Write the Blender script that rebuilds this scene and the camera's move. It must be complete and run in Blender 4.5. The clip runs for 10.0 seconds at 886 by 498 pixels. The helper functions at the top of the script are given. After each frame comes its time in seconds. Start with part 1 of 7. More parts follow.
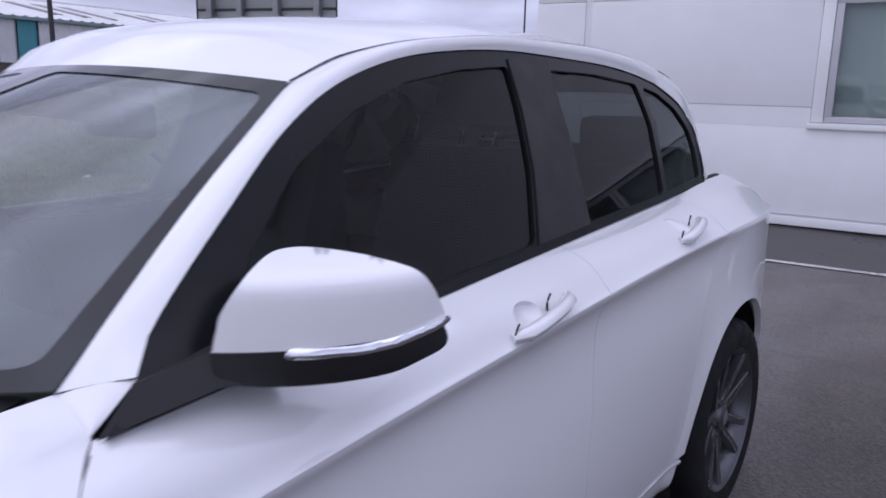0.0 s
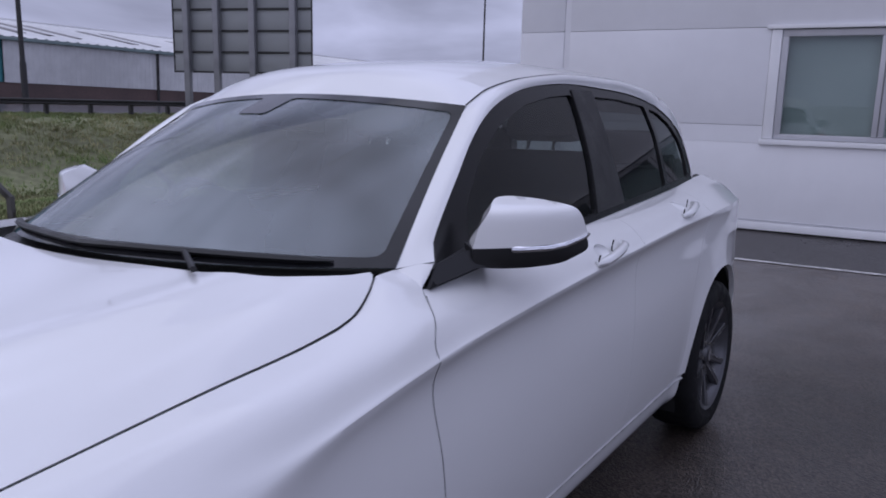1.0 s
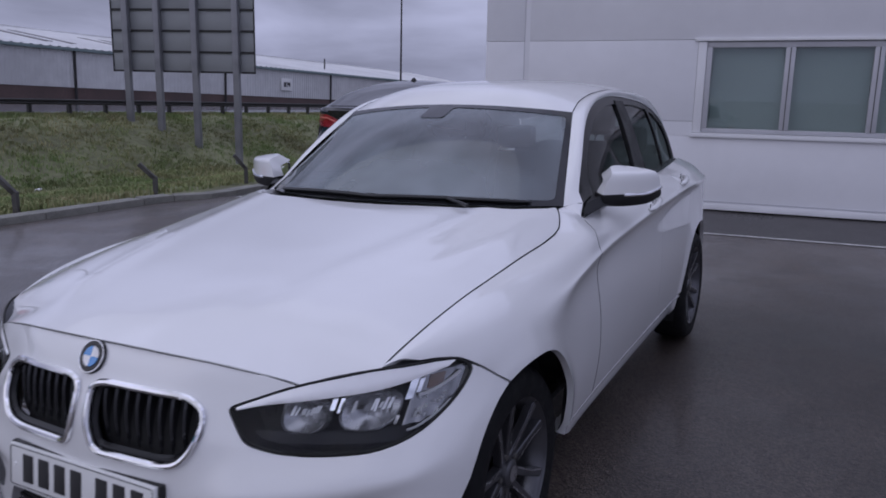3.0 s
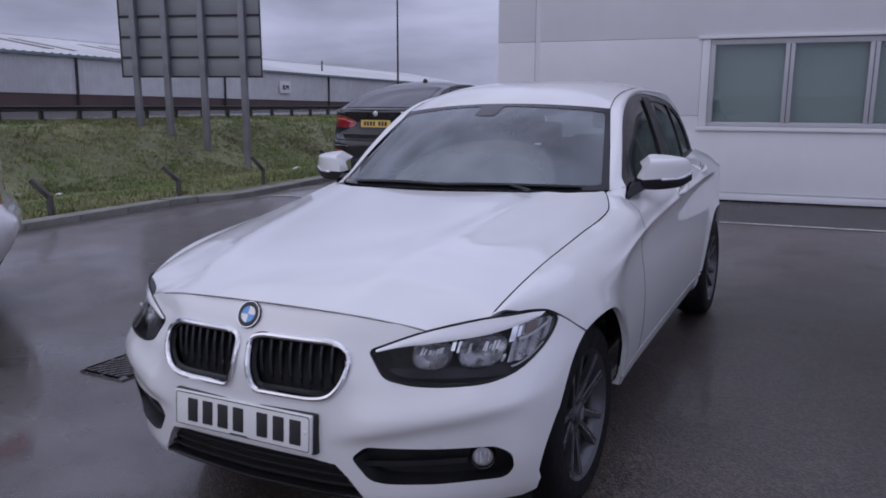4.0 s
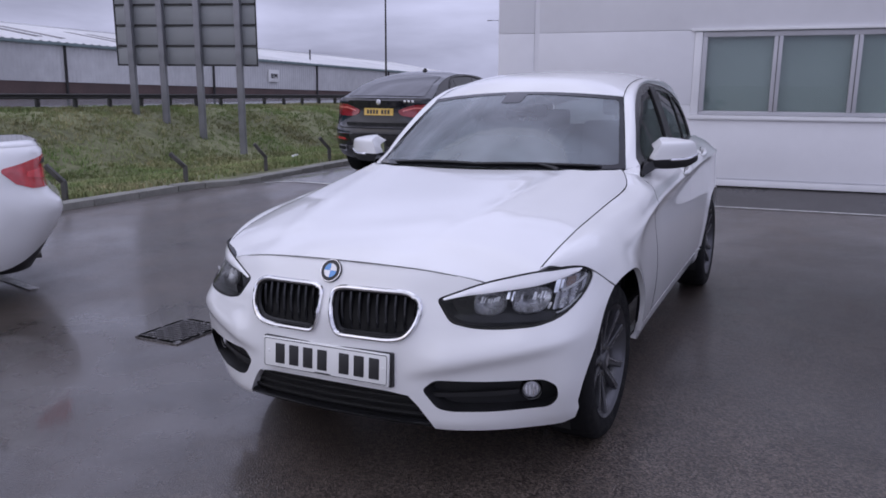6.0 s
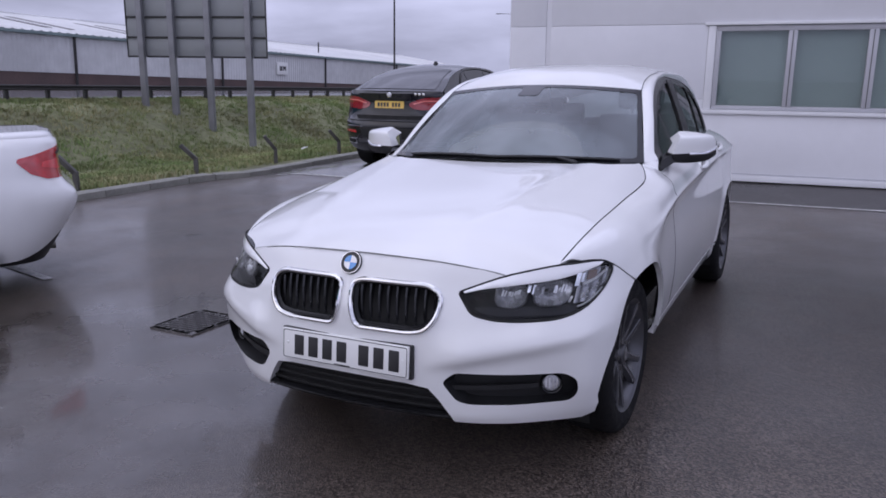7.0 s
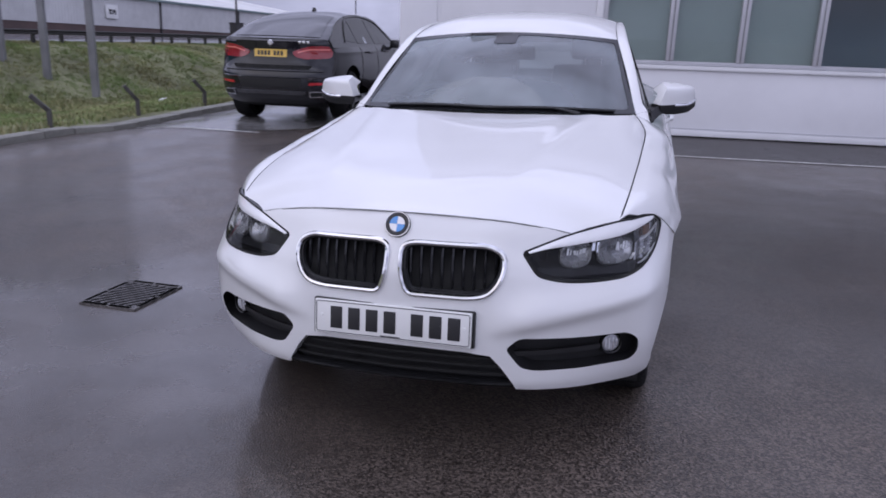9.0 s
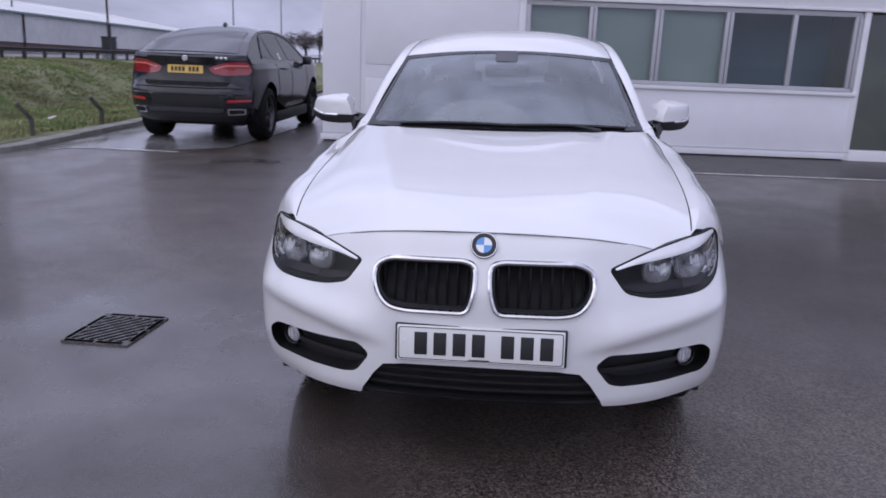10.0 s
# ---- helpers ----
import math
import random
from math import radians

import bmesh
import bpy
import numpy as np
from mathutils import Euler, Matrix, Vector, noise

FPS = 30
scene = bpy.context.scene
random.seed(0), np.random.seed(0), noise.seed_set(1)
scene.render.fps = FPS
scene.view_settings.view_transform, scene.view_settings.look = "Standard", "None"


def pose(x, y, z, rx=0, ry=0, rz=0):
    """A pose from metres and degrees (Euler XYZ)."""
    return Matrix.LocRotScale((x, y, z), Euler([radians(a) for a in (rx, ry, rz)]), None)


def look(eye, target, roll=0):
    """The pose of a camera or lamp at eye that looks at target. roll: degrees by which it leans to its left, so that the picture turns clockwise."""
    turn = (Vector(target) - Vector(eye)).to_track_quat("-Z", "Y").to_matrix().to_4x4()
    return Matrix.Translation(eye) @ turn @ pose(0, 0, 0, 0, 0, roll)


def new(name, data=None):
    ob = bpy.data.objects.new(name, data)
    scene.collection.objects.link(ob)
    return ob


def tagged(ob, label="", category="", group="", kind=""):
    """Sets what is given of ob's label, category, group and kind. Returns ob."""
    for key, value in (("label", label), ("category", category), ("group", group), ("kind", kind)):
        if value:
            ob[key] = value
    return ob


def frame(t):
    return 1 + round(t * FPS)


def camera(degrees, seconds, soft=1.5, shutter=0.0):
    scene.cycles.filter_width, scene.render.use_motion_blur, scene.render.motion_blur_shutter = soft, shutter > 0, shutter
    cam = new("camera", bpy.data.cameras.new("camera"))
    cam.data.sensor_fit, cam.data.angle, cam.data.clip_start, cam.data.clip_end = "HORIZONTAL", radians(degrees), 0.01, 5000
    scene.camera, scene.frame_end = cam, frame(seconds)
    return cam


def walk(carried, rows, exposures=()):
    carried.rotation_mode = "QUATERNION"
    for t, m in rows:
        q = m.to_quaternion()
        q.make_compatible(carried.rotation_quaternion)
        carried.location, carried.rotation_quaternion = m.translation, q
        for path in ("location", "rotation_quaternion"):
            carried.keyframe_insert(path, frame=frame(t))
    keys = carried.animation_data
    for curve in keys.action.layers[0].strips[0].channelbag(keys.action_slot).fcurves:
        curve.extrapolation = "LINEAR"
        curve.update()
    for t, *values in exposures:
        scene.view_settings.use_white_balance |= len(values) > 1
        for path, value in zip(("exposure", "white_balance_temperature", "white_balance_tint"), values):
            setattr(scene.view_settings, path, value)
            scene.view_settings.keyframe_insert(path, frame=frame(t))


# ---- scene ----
# The yard falls sideways for drainage; what is parked or laid on it shares this slope.
YARD = pose(0, 0, 0, 0, -1.6, 0)
cam = camera(60.6, 10.0, soft=1.7, shutter=0.3)
PATH = [
    (0, (1.475, 1.171, 1.331), (0.277, 2.718, 0.917), -0.1),
    (0.5, (1.552, 0.776, 1.317), (0.344, 2.327, 0.945), 0.1),
    (1, (1.618, 0.317, 1.336), (0.505, 1.938, 0.97), 0.1),
    (1.5, (1.635, -0.062, 1.351), (0.557, 1.586, 1.006), -0.3),
    (2, (1.659, -0.451, 1.379), (0.652, 1.236, 1.003), 0.3),
    (2.5, (1.576, -0.777, 1.381), (0.647, 0.952, 0.998), 0.4),
    (2.7, (1.575, -0.909, 1.374), (0.645, 0.822, 1.003), 0.2),
    (3.8, (1.51, -1.533, 1.391), (0.64, 0.222, 0.989), -1.0),
    (4, (1.513, -1.608, 1.382), (0.604, 0.133, 1.005), -1.2),
    (4.5, (1.549, -1.806, 1.384), (0.634, -0.07, 1.001), 0.0),
    (5, (1.499, -1.978, 1.376), (0.635, -0.221, 0.97), 0.2),
    (6.5, (1.477, -2.079, 1.38), (0.597, -0.33, 0.974), -1.3),
    (7, (1.442, -2.087, 1.374), (0.555, -0.344, 0.954), -0.7),
    (7.5, (1.416, -2.09, 1.364), (0.55, -0.337, 0.939), -0.4),
    (8, (1.32, -2.087, 1.344), (0.515, -0.301, 0.941), -0.4),
    (8.5, (1.084, -2.07, 1.343), (0.362, -0.268, 0.86), -0.3),
    (9, (0.739, -2.149, 1.349), (0.238, -0.289, 0.81), 0.5),
    (9.5, (0.402, -2.187, 1.331), (0.066, -0.282, 0.823), 1.2),
    (9.8, (0.224, -2.204, 1.347), (-0.051, -0.289, 0.839), 1.1),
    (10, (0.114, -2.223, 1.349), (-0.091, -0.297, 0.853), 0.9),
]
walk(cam, [(t, YARD @ look(eye, target, roll)) for t, eye, target, roll in PATH],
     exposures=[(0, 0.62, 6450, 10), (0.5, 0.32, 6380, 10), (1.0, 0.14, 6280, 10), (2.5, -0.12, 6280, 10), (4.0, 0.00, 6400, 10), (5.0, 0.23, 6480, 10), (6.5, 0.42, 6500, 10), (7.5, 0.46, 6500, 10), (9, 0.50, 6500, 10), (10, 0.49, 6500, 10)])

# ---- light: an overcast sky ----
world = bpy.data.worlds.new("overcast")
scene.world = world
world.use_nodes = True
wn, wl = world.node_tree.nodes, world.node_tree.links
wn.clear()
w_out = wn.new("ShaderNodeOutputWorld")
w_bg = wn.new("ShaderNodeBackground")
w_sky = wn.new("ShaderNodeTexSky")
w_sky.sky_type, w_sky.sun_disc = "NISHITA", False
w_sky.sun_elevation, w_sky.sun_rotation = radians(32), radians(215)
w_sky.air_density, w_sky.dust_density = 1.0, 4.0
w_co = wn.new("ShaderNodeTexCoord")
w_map = wn.new("ShaderNodeMapping")
w_map.inputs["Scale"].default_value = (1.0, 1.0, 3.2)
w_noise = wn.new("ShaderNodeTexNoise")
w_noise.inputs["Scale"].default_value, w_noise.inputs["Detail"].default_value = 2.1, 6.0
w_noise.inputs["Distortion"].default_value = 0.35
w_ramp = wn.new("ShaderNodeValToRGB")
w_ramp.color_ramp.elements[0].position, w_ramp.color_ramp.elements[0].color = 0.36, (4.7, 4.87, 6.9, 1)
w_ramp.color_ramp.elements[1].position, w_ramp.color_ramp.elements[1].color = 0.66, (10.5, 10.8, 15.3, 1)
w_mix = wn.new("ShaderNodeMix")
w_mix.data_type = "RGBA"
w_mix.inputs["Factor"].default_value = 0.93
wl.new(w_co.outputs["Generated"], w_map.inputs["Vector"])
wl.new(w_map.outputs["Vector"], w_noise.inputs["Vector"])
wl.new(w_noise.outputs["Fac"], w_ramp.inputs["Fac"])
wl.new(w_sky.outputs["Color"], w_mix.inputs["A"])
wl.new(w_ramp.outputs["Color"], w_mix.inputs["B"])
# an overcast sky is brighter overhead than at the horizon
w_sep = wn.new("ShaderNodeSeparateXYZ")
w_high = wn.new("ShaderNodeMapRange")
w_high.inputs["To Min"].default_value, w_high.inputs["To Max"].default_value = 0.80, 1.30
w_scale = wn.new("ShaderNodeVectorMath")
w_scale.operation = "SCALE"
wl.new(w_co.outputs["Generated"], w_sep.inputs["Vector"])
wl.new(w_sep.outputs["Z"], w_high.inputs["Value"])
wl.new(w_mix.outputs["Result"], w_scale.inputs[0])
wl.new(w_high.outputs["Result"], w_scale.inputs["Scale"])
wl.new(w_scale.outputs["Vector"], w_bg.inputs["Color"])
w_bg.inputs["Strength"].default_value = 0.065
wl.new(w_bg.outputs["Background"], w_out.inputs["Surface"])

sun = new("sun", bpy.data.lights.new("sun", "SUN"))
sun.data.energy, sun.data.angle, sun.data.color = 0.5, radians(110), (0.98, 0.98, 1.0)
sun.matrix_world = look((0, 0, 30), (12, 16, 0))
tagged(sun, kind="structure")


# ---- materials ----
def material(name, colour, rough=0.6, metal=0.0, noise_scale=0.0, vary=0.15, bump=0.0, bump_scale=200.0, coat=0.0, spec=0.5, fine=0.0, fine_scale=60.0):
    """A principled surface whose colour and roughness vary at a broad and a fine scale, with a fine relief."""
    m = bpy.data.materials.new(name)
    m.use_nodes = True
    n, l = m.node_tree.nodes, m.node_tree.links
    b = n["Principled BSDF"]
    b.inputs["Base Color"].default_value = (*colour, 1)
    b.inputs["Roughness"].default_value, b.inputs["Metallic"].default_value = rough, metal
    b.inputs["Specular IOR Level"].default_value = spec
    b.inputs["Coat Weight"].default_value = coat
    b.inputs["Coat Roughness"].default_value = 0.03
    b.inputs["Coat IOR"].default_value = 1.65
    co = n.new("ShaderNodeTexCoord")
    if noise_scale:
        broad = n.new("ShaderNodeTexNoise")
        broad.inputs["Scale"].default_value, broad.inputs["Detail"].default_value = noise_scale, 5.0
        l.new(co.outputs["Object"], broad.inputs["Vector"])
        small = n.new("ShaderNodeTexNoise")
        small.inputs["Scale"].default_value, small.inputs["Detail"].default_value = fine_scale, 3.0
        l.new(co.outputs["Object"], small.inputs["Vector"])
        add = n.new("ShaderNodeMath")
        add.operation = "MULTIPLY_ADD"
        add.inputs[1].default_value = fine
        l.new(small.outputs["Fac"], add.inputs[0])
        l.new(broad.outputs["Fac"], add.inputs[2])
        span = n.new("ShaderNodeMapRange")
        span.inputs["From Min"].default_value, span.inputs["From Max"].default_value = 0.3 + 0.5 * fine, 0.7 + 0.5 * fine
        span.inputs["To Min"].default_value, span.inputs["To Max"].default_value = 1 - vary, 1 + vary
        l.new(add.outputs["Value"], span.inputs["Value"])
        tint = n.new("ShaderNodeVectorMath")
        tint.operation = "SCALE"
        tint.inputs[0].default_value = colour
        l.new(span.outputs["Result"], tint.inputs["Scale"])
        l.new(tint.outputs["Vector"], b.inputs["Base Color"])
        if rough > 0.12:
            gloss = n.new("ShaderNodeMath")
            gloss.operation = "MULTIPLY"
            gloss.use_clamp = True
            gloss.inputs[1].default_value = rough
            l.new(span.outputs["Result"], gloss.inputs[0])
            l.new(gloss.outputs["Value"], b.inputs["Roughness"])
    if bump:
        grain = n.new("ShaderNodeTexNoise")
        grain.inputs["Scale"].default_value, grain.inputs["Detail"].default_value = bump_scale, 4.0
        l.new(co.outputs["Object"], grain.inputs["Vector"])
        relief = n.new("ShaderNodeBump")
        relief.inputs["Strength"].default_value, relief.inputs["Distance"].default_value = bump, 0.01
        l.new(grain.outputs["Fac"], relief.inputs["Height"])
        l.new(relief.outputs["Normal"], b.inputs["Normal"])
    return m


def pane_material(name, tint, gloss_rough=0.0, ior=1.6, mist=0.0):
    """Thin clear or tinted glass: what lies behind shows through the tint, with a mirror gloss on top."""
    m = bpy.data.materials.new(name)
    m.use_nodes = True
    n, l = m.node_tree.nodes, m.node_tree.links
    n.clear()
    out = n.new("ShaderNodeOutputMaterial")
    clear = n.new("ShaderNodeBsdfTransparent")
    clear.inputs["Color"].default_value = (*tint, 1)
    shine = n.new("ShaderNodeBsdfGlossy")
    shine.inputs["Roughness"].default_value = gloss_rough
    fres = n.new("ShaderNodeFresnel")
    fres.inputs["IOR"].default_value = ior
    mix = n.new("ShaderNodeMixShader")
    l.new(fres.outputs["Fac"], mix.inputs["Fac"])
    if mist:
        # a breath of condensation, thicker in places
        haze = n.new("ShaderNodeBsdfDiffuse")
        haze.inputs["Color"].default_value = (0.44, 0.51, 0.55, 1)
        co = n.new("ShaderNodeTexCoord")
        cloud = n.new("ShaderNodeTexNoise")
        cloud.inputs["Scale"].default_value, cloud.inputs["Detail"].default_value = 1.7, 3.0
        amount = n.new("ShaderNodeMapRange")
        amount.inputs["From Min"].default_value, amount.inputs["From Max"].default_value = 0.35, 0.65
        amount.inputs["To Min"].default_value, amount.inputs["To Max"].default_value = 0.35 * mist, 1.5 * mist
        film = n.new("ShaderNodeMixShader")
        l.new(co.outputs["Object"], cloud.inputs["Vector"])
        l.new(cloud.outputs["Fac"], amount.inputs["Value"])
        l.new(amount.outputs["Result"], film.inputs["Fac"])
        l.new(clear.outputs["BSDF"], film.inputs[1])
        l.new(haze.outputs["BSDF"], film.inputs[2])
        l.new(film.outputs["Shader"], mix.inputs[1])
    else:
        l.new(clear.outputs["BSDF"], mix.inputs[1])
    l.new(shine.outputs["BSDF"], mix.inputs[2])
    l.new(mix.outputs["Shader"], out.inputs["Surface"])
    return m


SLAT = material("polished_black_slat", (0.018, 0.018, 0.020), 0.22, 0, 6, 0.1, spec=0.5, coat=0.25)
PAINT = material("white_car_paint", (0.80, 0.80, 0.80), 0.30, 0, 1.3, 0.015, coat=1.0, fine=0.4, fine_scale=900)
BLACK_PLASTIC = material("black_plastic", (0.011, 0.011, 0.012), 0.45, 0, 14, 0.2, 0.15, 700)
GLOSS_BLACK = material("gloss_black_trim", (0.010, 0.010, 0.011), 0.22, 0, 6, 0.1, spec=0.3)
GAP = material("shadow_gap_liner", (0.010, 0.010, 0.010), 0.9, 0, 20, 0.2)
RUBBER = material("tyre_rubber", (0.010, 0.010, 0.011), 0.7, 0, 20, 0.25, 0.25, 300, spec=0.2)
ALLOY = material("dark_grey_alloy", (0.11, 0.11, 0.118), 0.30, 0.7, 12, 0.12)
ALLOY_BRIGHT = material("polished_alloy_edge", (0.50, 0.50, 0.52), 0.28, 0.9, 12, 0.1)
STEEL = material("brake_steel", (0.22, 0.21, 0.20), 0.45, 0.9, 25, 0.25)
CHROME = material("chrome", (0.80, 0.80, 0.82), 0.08, 1.0, 9, 0.04)
SILVER = material("lamp_reflector", (0.92, 0.93, 0.95), 0.10, 1.0, 11, 0.05)
LAMP_GREY = material("lamp_inner_grey", (0.30, 0.30, 0.31), 0.22, 0.9, 30, 0.25)
LAMP_DARK = material("lamp_bowl_grey", (0.45, 0.45, 0.46), 0.25, 0.8, 30, 0.25)
LAMP_CLEAR = material("lamp_side_silver", (0.50, 0.50, 0.53), 0.3, 0.3, 40, 0.2)
WHITE_LENS = material("white_lamp_strip", (0.86, 0.87, 0.90), 0.20, 0.1, 30, 0.05, coat=1.0)
AMBER_DULL = material("amber_bulb_glass", (0.16, 0.09, 0.06), 0.15, 0, 20, 0.1, coat=1.0)
LIGHT_STRIP = material("polished_white_strip", (0.97, 0.97, 0.98), 0.12, 0, 30, 0.02, spec=0.6, coat=1.0)
RED_LENS = material("red_lamp_lens", (0.50, 0.018, 0.026), 0.12, 0, 18, 0.2, coat=1.0)
GLASS_FRONT = pane_material("windscreen_glass", (0.58, 0.63, 0.63), 0.0, 1.90, 0.30)
GLASS_SIDE = pane_material("side_glass", (0.62, 0.69, 0.67), 0.0, 1.40)
GLASS_DARK = pane_material("privacy_glass", (0.27, 0.30, 0.30), 0.0, 1.40)
GLASS_LAMP = pane_material("lamp_cover_glass", (0.93, 0.94, 0.95), 0.0, 1.35)
CAR_GLASS = material("dark_car_glass", (0.014, 0.015, 0.018), 0.03, 0, 8, 0.1, spec=1.0)
FRIT = material("glass_border", (0.012, 0.012, 0.014), 0.08, 0, 8, 0.1, spec=0.5)
SEAT = material("dark_seat_cloth", (0.035, 0.036, 0.040), 0.85, 0, 18, 0.3, 0.3, 500)
DASH = material("dark_dashboard", (0.028, 0.028, 0.030), 0.7, 0, 25, 0.2, 0.3, 800)
HEADLINING = material("grey_headlining", (0.34, 0.34, 0.35), 0.9, 0, 14, 0.1, 0.2, 700)
PLATE_WHITE = material("white_plate", (0.82, 0.82, 0.80), 0.25, 0, 9, 0.03, coat=0.6)
PLATE_YELLOW = material("yellow_plate", (0.80, 0.52, 0.10), 0.25, 0, 9, 0.04, coat=0.6)
PLATE_BLACK = material("plate_black", (0.02, 0.02, 0.022), 0.4, 0, 30, 0.1)
BADGE_BLUE = material("badge_blue", (0.06, 0.28, 0.66), 0.2, 0, 20, 0.05, coat=1.0)
BADGE_WHITE = material("badge_white", (0.85, 0.85, 0.85), 0.2, 0, 20, 0.05, coat=1.0)
DEEP_LENS = material("deep_red_lamp_lens", (0.30, 0.014, 0.020), 0.12, 0, 20, 0.15, coat=1.0)
SUV_PAINT = material("dark_grey_car_paint", (0.010, 0.0095, 0.013), 0.14, 0.0, 3, 0.15, spec=0.3, coat=0.55, fine=0.4, fine_scale=900)


# ---- mesh helpers ----
def part(name, bm, material_, parent=None, label="", smooth_faces=True, loc=None):
    """Links a bmesh as one mesh object, under a thing or a part."""
    bmesh.ops.remove_doubles(bm, verts=bm.verts[:], dist=1e-5)
    me = bpy.data.meshes.new(name)
    bm.to_mesh(me)
    bm.free()
    for mat_ in (material_ if isinstance(material_, (list, tuple)) else [material_]):
        me.materials.append(mat_)
    if smooth_faces:
        me.polygons.foreach_set("use_smooth", [True] * len(me.polygons))
        me.set_sharp_from_angle(angle=radians(38))
    ob = new(name, me)
    ob.parent = parent
    if loc is not None:
        ob.matrix_basis = loc
    if label:
        tagged(ob, label)
    return ob


def empty(name, m, label, category, group="", kind=""):
    ob = new(name)
    ob.empty_display_size = 0.2
    ob.matrix_world = m
    return tagged(ob, label, category, group, kind)


def box(bm, x0, x1, y0, y1, z0, z1, bevel=0.0, m=None):
    got = bmesh.ops.create_cube(bm, size=1.0)["verts"]
    fit_ = Matrix.Translation(((x0 + x1) / 2, (y0 + y1) / 2, (z0 + z1) / 2)) @ Matrix.Diagonal((x1 - x0, y1 - y0, z1 - z0, 1))
    bmesh.ops.transform(bm, matrix=fit_, verts=got)
    if bevel:
        edges = list({e for v in got for e in v.link_edges})
        new_ = bmesh.ops.bevel(bm, geom=edges, offset=bevel, segments=2, affect="EDGES", profile=0.6)
        got = list({v for f in new_["faces"] for v in f.verts} | {v for v in got if v.is_valid})
    if m is not None:
        bmesh.ops.transform(bm, matrix=m, verts=[v for v in got if v.is_valid])
    return bm


def box_bm(*a, **k):
    return box(bmesh.new(), *a, **k)


def tube(bm, pts, r, sides=8, closed=False, squash=1.0, ref=None):
    """A round bar along points; r is one radius or one for each point."""
    pts = [Vector(p) for p in pts]
    rings = []
    n = len(pts)
    for i, p in enumerate(pts):
        a = pts[(i - 1) % n] if closed or i else p
        b = pts[(i + 1) % n] if closed or i < n - 1 else p
        d = (b - a).normalized()
        up = Vector(ref) if ref else (Vector((0, 0, 1)) if abs(d.z) < 0.95 else Vector((0, 1, 0)))
        u = d.cross(up).normalized()
        w = u.cross(d)
        rad = r[i] if isinstance(r, (list, tuple)) else r
        rings.append([bm.verts.new(p + (u * math.cos(k * math.tau / sides) + w * squash * math.sin(k * math.tau / sides)) * rad) for k in range(sides)])
    for i in range(n if closed else n - 1):
        a, b = rings[i], rings[(i + 1) % n]
        for k in range(sides):
            bm.faces.new((a[k], a[(k + 1) % sides], b[(k + 1) % sides], b[k]))
    if not closed:
        bm.faces.new(list(reversed(rings[0])))
        bm.faces.new(rings[-1])
    return bm


def lathe(profile, sides=48, axis="x"):
    """Turns (along, radius) pairs about an axis through the origin."""
    bm = bmesh.new()
    rings = []
    for a, r in profile:
        ring = []
        for k in range(sides):
            c, s = math.cos(k * math.tau / sides), math.sin(k * math.tau / sides)
            ring.append(bm.verts.new((a, r * c, r * s) if axis == "x" else (r * c, r * s, a)))
        rings.append(ring)
    for i in range(len(rings) - 1):
        for k in range(sides):
            bm.faces.new((rings[i][k], rings[i][(k + 1) % sides], rings[i + 1][(k + 1) % sides], rings[i + 1][k]))
    bmesh.ops.recalc_face_normals(bm, faces=bm.faces[:])
    return bm


def bend(pts, n=8, closed=False):
    """Points along a smooth curve through pts (any dimension)."""
    P = [np.array(p, float) for p in pts]
    out = []
    m = len(P)
    for i in range(m if closed else m - 1):
        p1, p2 = P[i], P[(i + 1) % m]
        p0 = P[(i - 1) % m] if closed or i else 2 * p1 - p2
        p3 = P[(i + 2) % m] if closed or i < m - 2 else 2 * p2 - p1
        for k in range(n):
            s = k / n
            out.append(0.5 * (2 * p1 + (p2 - p0) * s + (2 * p0 - 5 * p1 + 4 * p2 - p3) * s * s + (3 * p1 - p0 - 3 * p2 + p3) * s ** 3))
    if not closed:
        out.append(P[-1])
    return [tuple(float(c) for c in p) for p in out]


def rounded(pts, r, n=5):
    """A closed outline with its corners rounded."""
    out = []
    m = len(pts)
    for i in range(m):
        p = np.array(pts[i], float)
        a, b = np.array(pts[i - 1], float), np.array(pts[(i + 1) % m], float)
        rr = r[i] if isinstance(r, (list, tuple)) else r
        da, db = min(rr, 0.45 * np.linalg.norm(a - p)), min(rr, 0.45 * np.linalg.norm(b - p))
        q0, q1 = p + (a - p) / np.linalg.norm(a - p) * da, p + (b - p) / np.linalg.norm(b - p) * db
        for k in range(n + 1):
            s = k / n
            out.append(tuple((1 - s) ** 2 * q0 + 2 * s * (1 - s) * p + s * s * q1))
    return out


def spaced(outline, step, closed=True):
    """The outline with points added so that none lie further apart than step."""
    out = []
    m = len(outline)
    for i in range(m if closed else m - 1):
        a, b = np.array(outline[i], float), np.array(outline[(i + 1) % m], float)
        n = max(1, int(math.ceil(np.linalg.norm(b - a) / step)))
        for k in range(n):
            p = a + (b - a) * k / n
            if not out or np.linalg.norm(p - out[-1]) > 1e-4:
                out.append(p)
    if not closed:
        out.append(np.array(outline[-1], float))
    elif np.linalg.norm(out[0] - out[-1]) < 1e-4:
        out.pop()
    return [tuple(map(float, p)) for p in out]


def within(poly, px, py):
    """Which of the points lie in the polygon."""
    inside = np.zeros(len(px), bool)
    q = np.array(poly)
    for i in range(len(q)):
        x0, y0 = q[i]
        x1, y1 = q[i - 1]
        if y0 != y1:
            inside ^= ((y0 > py) != (y1 > py)) & (px < (x1 - x0) * (py - y0) / (y1 - y0) + x0)
    return inside


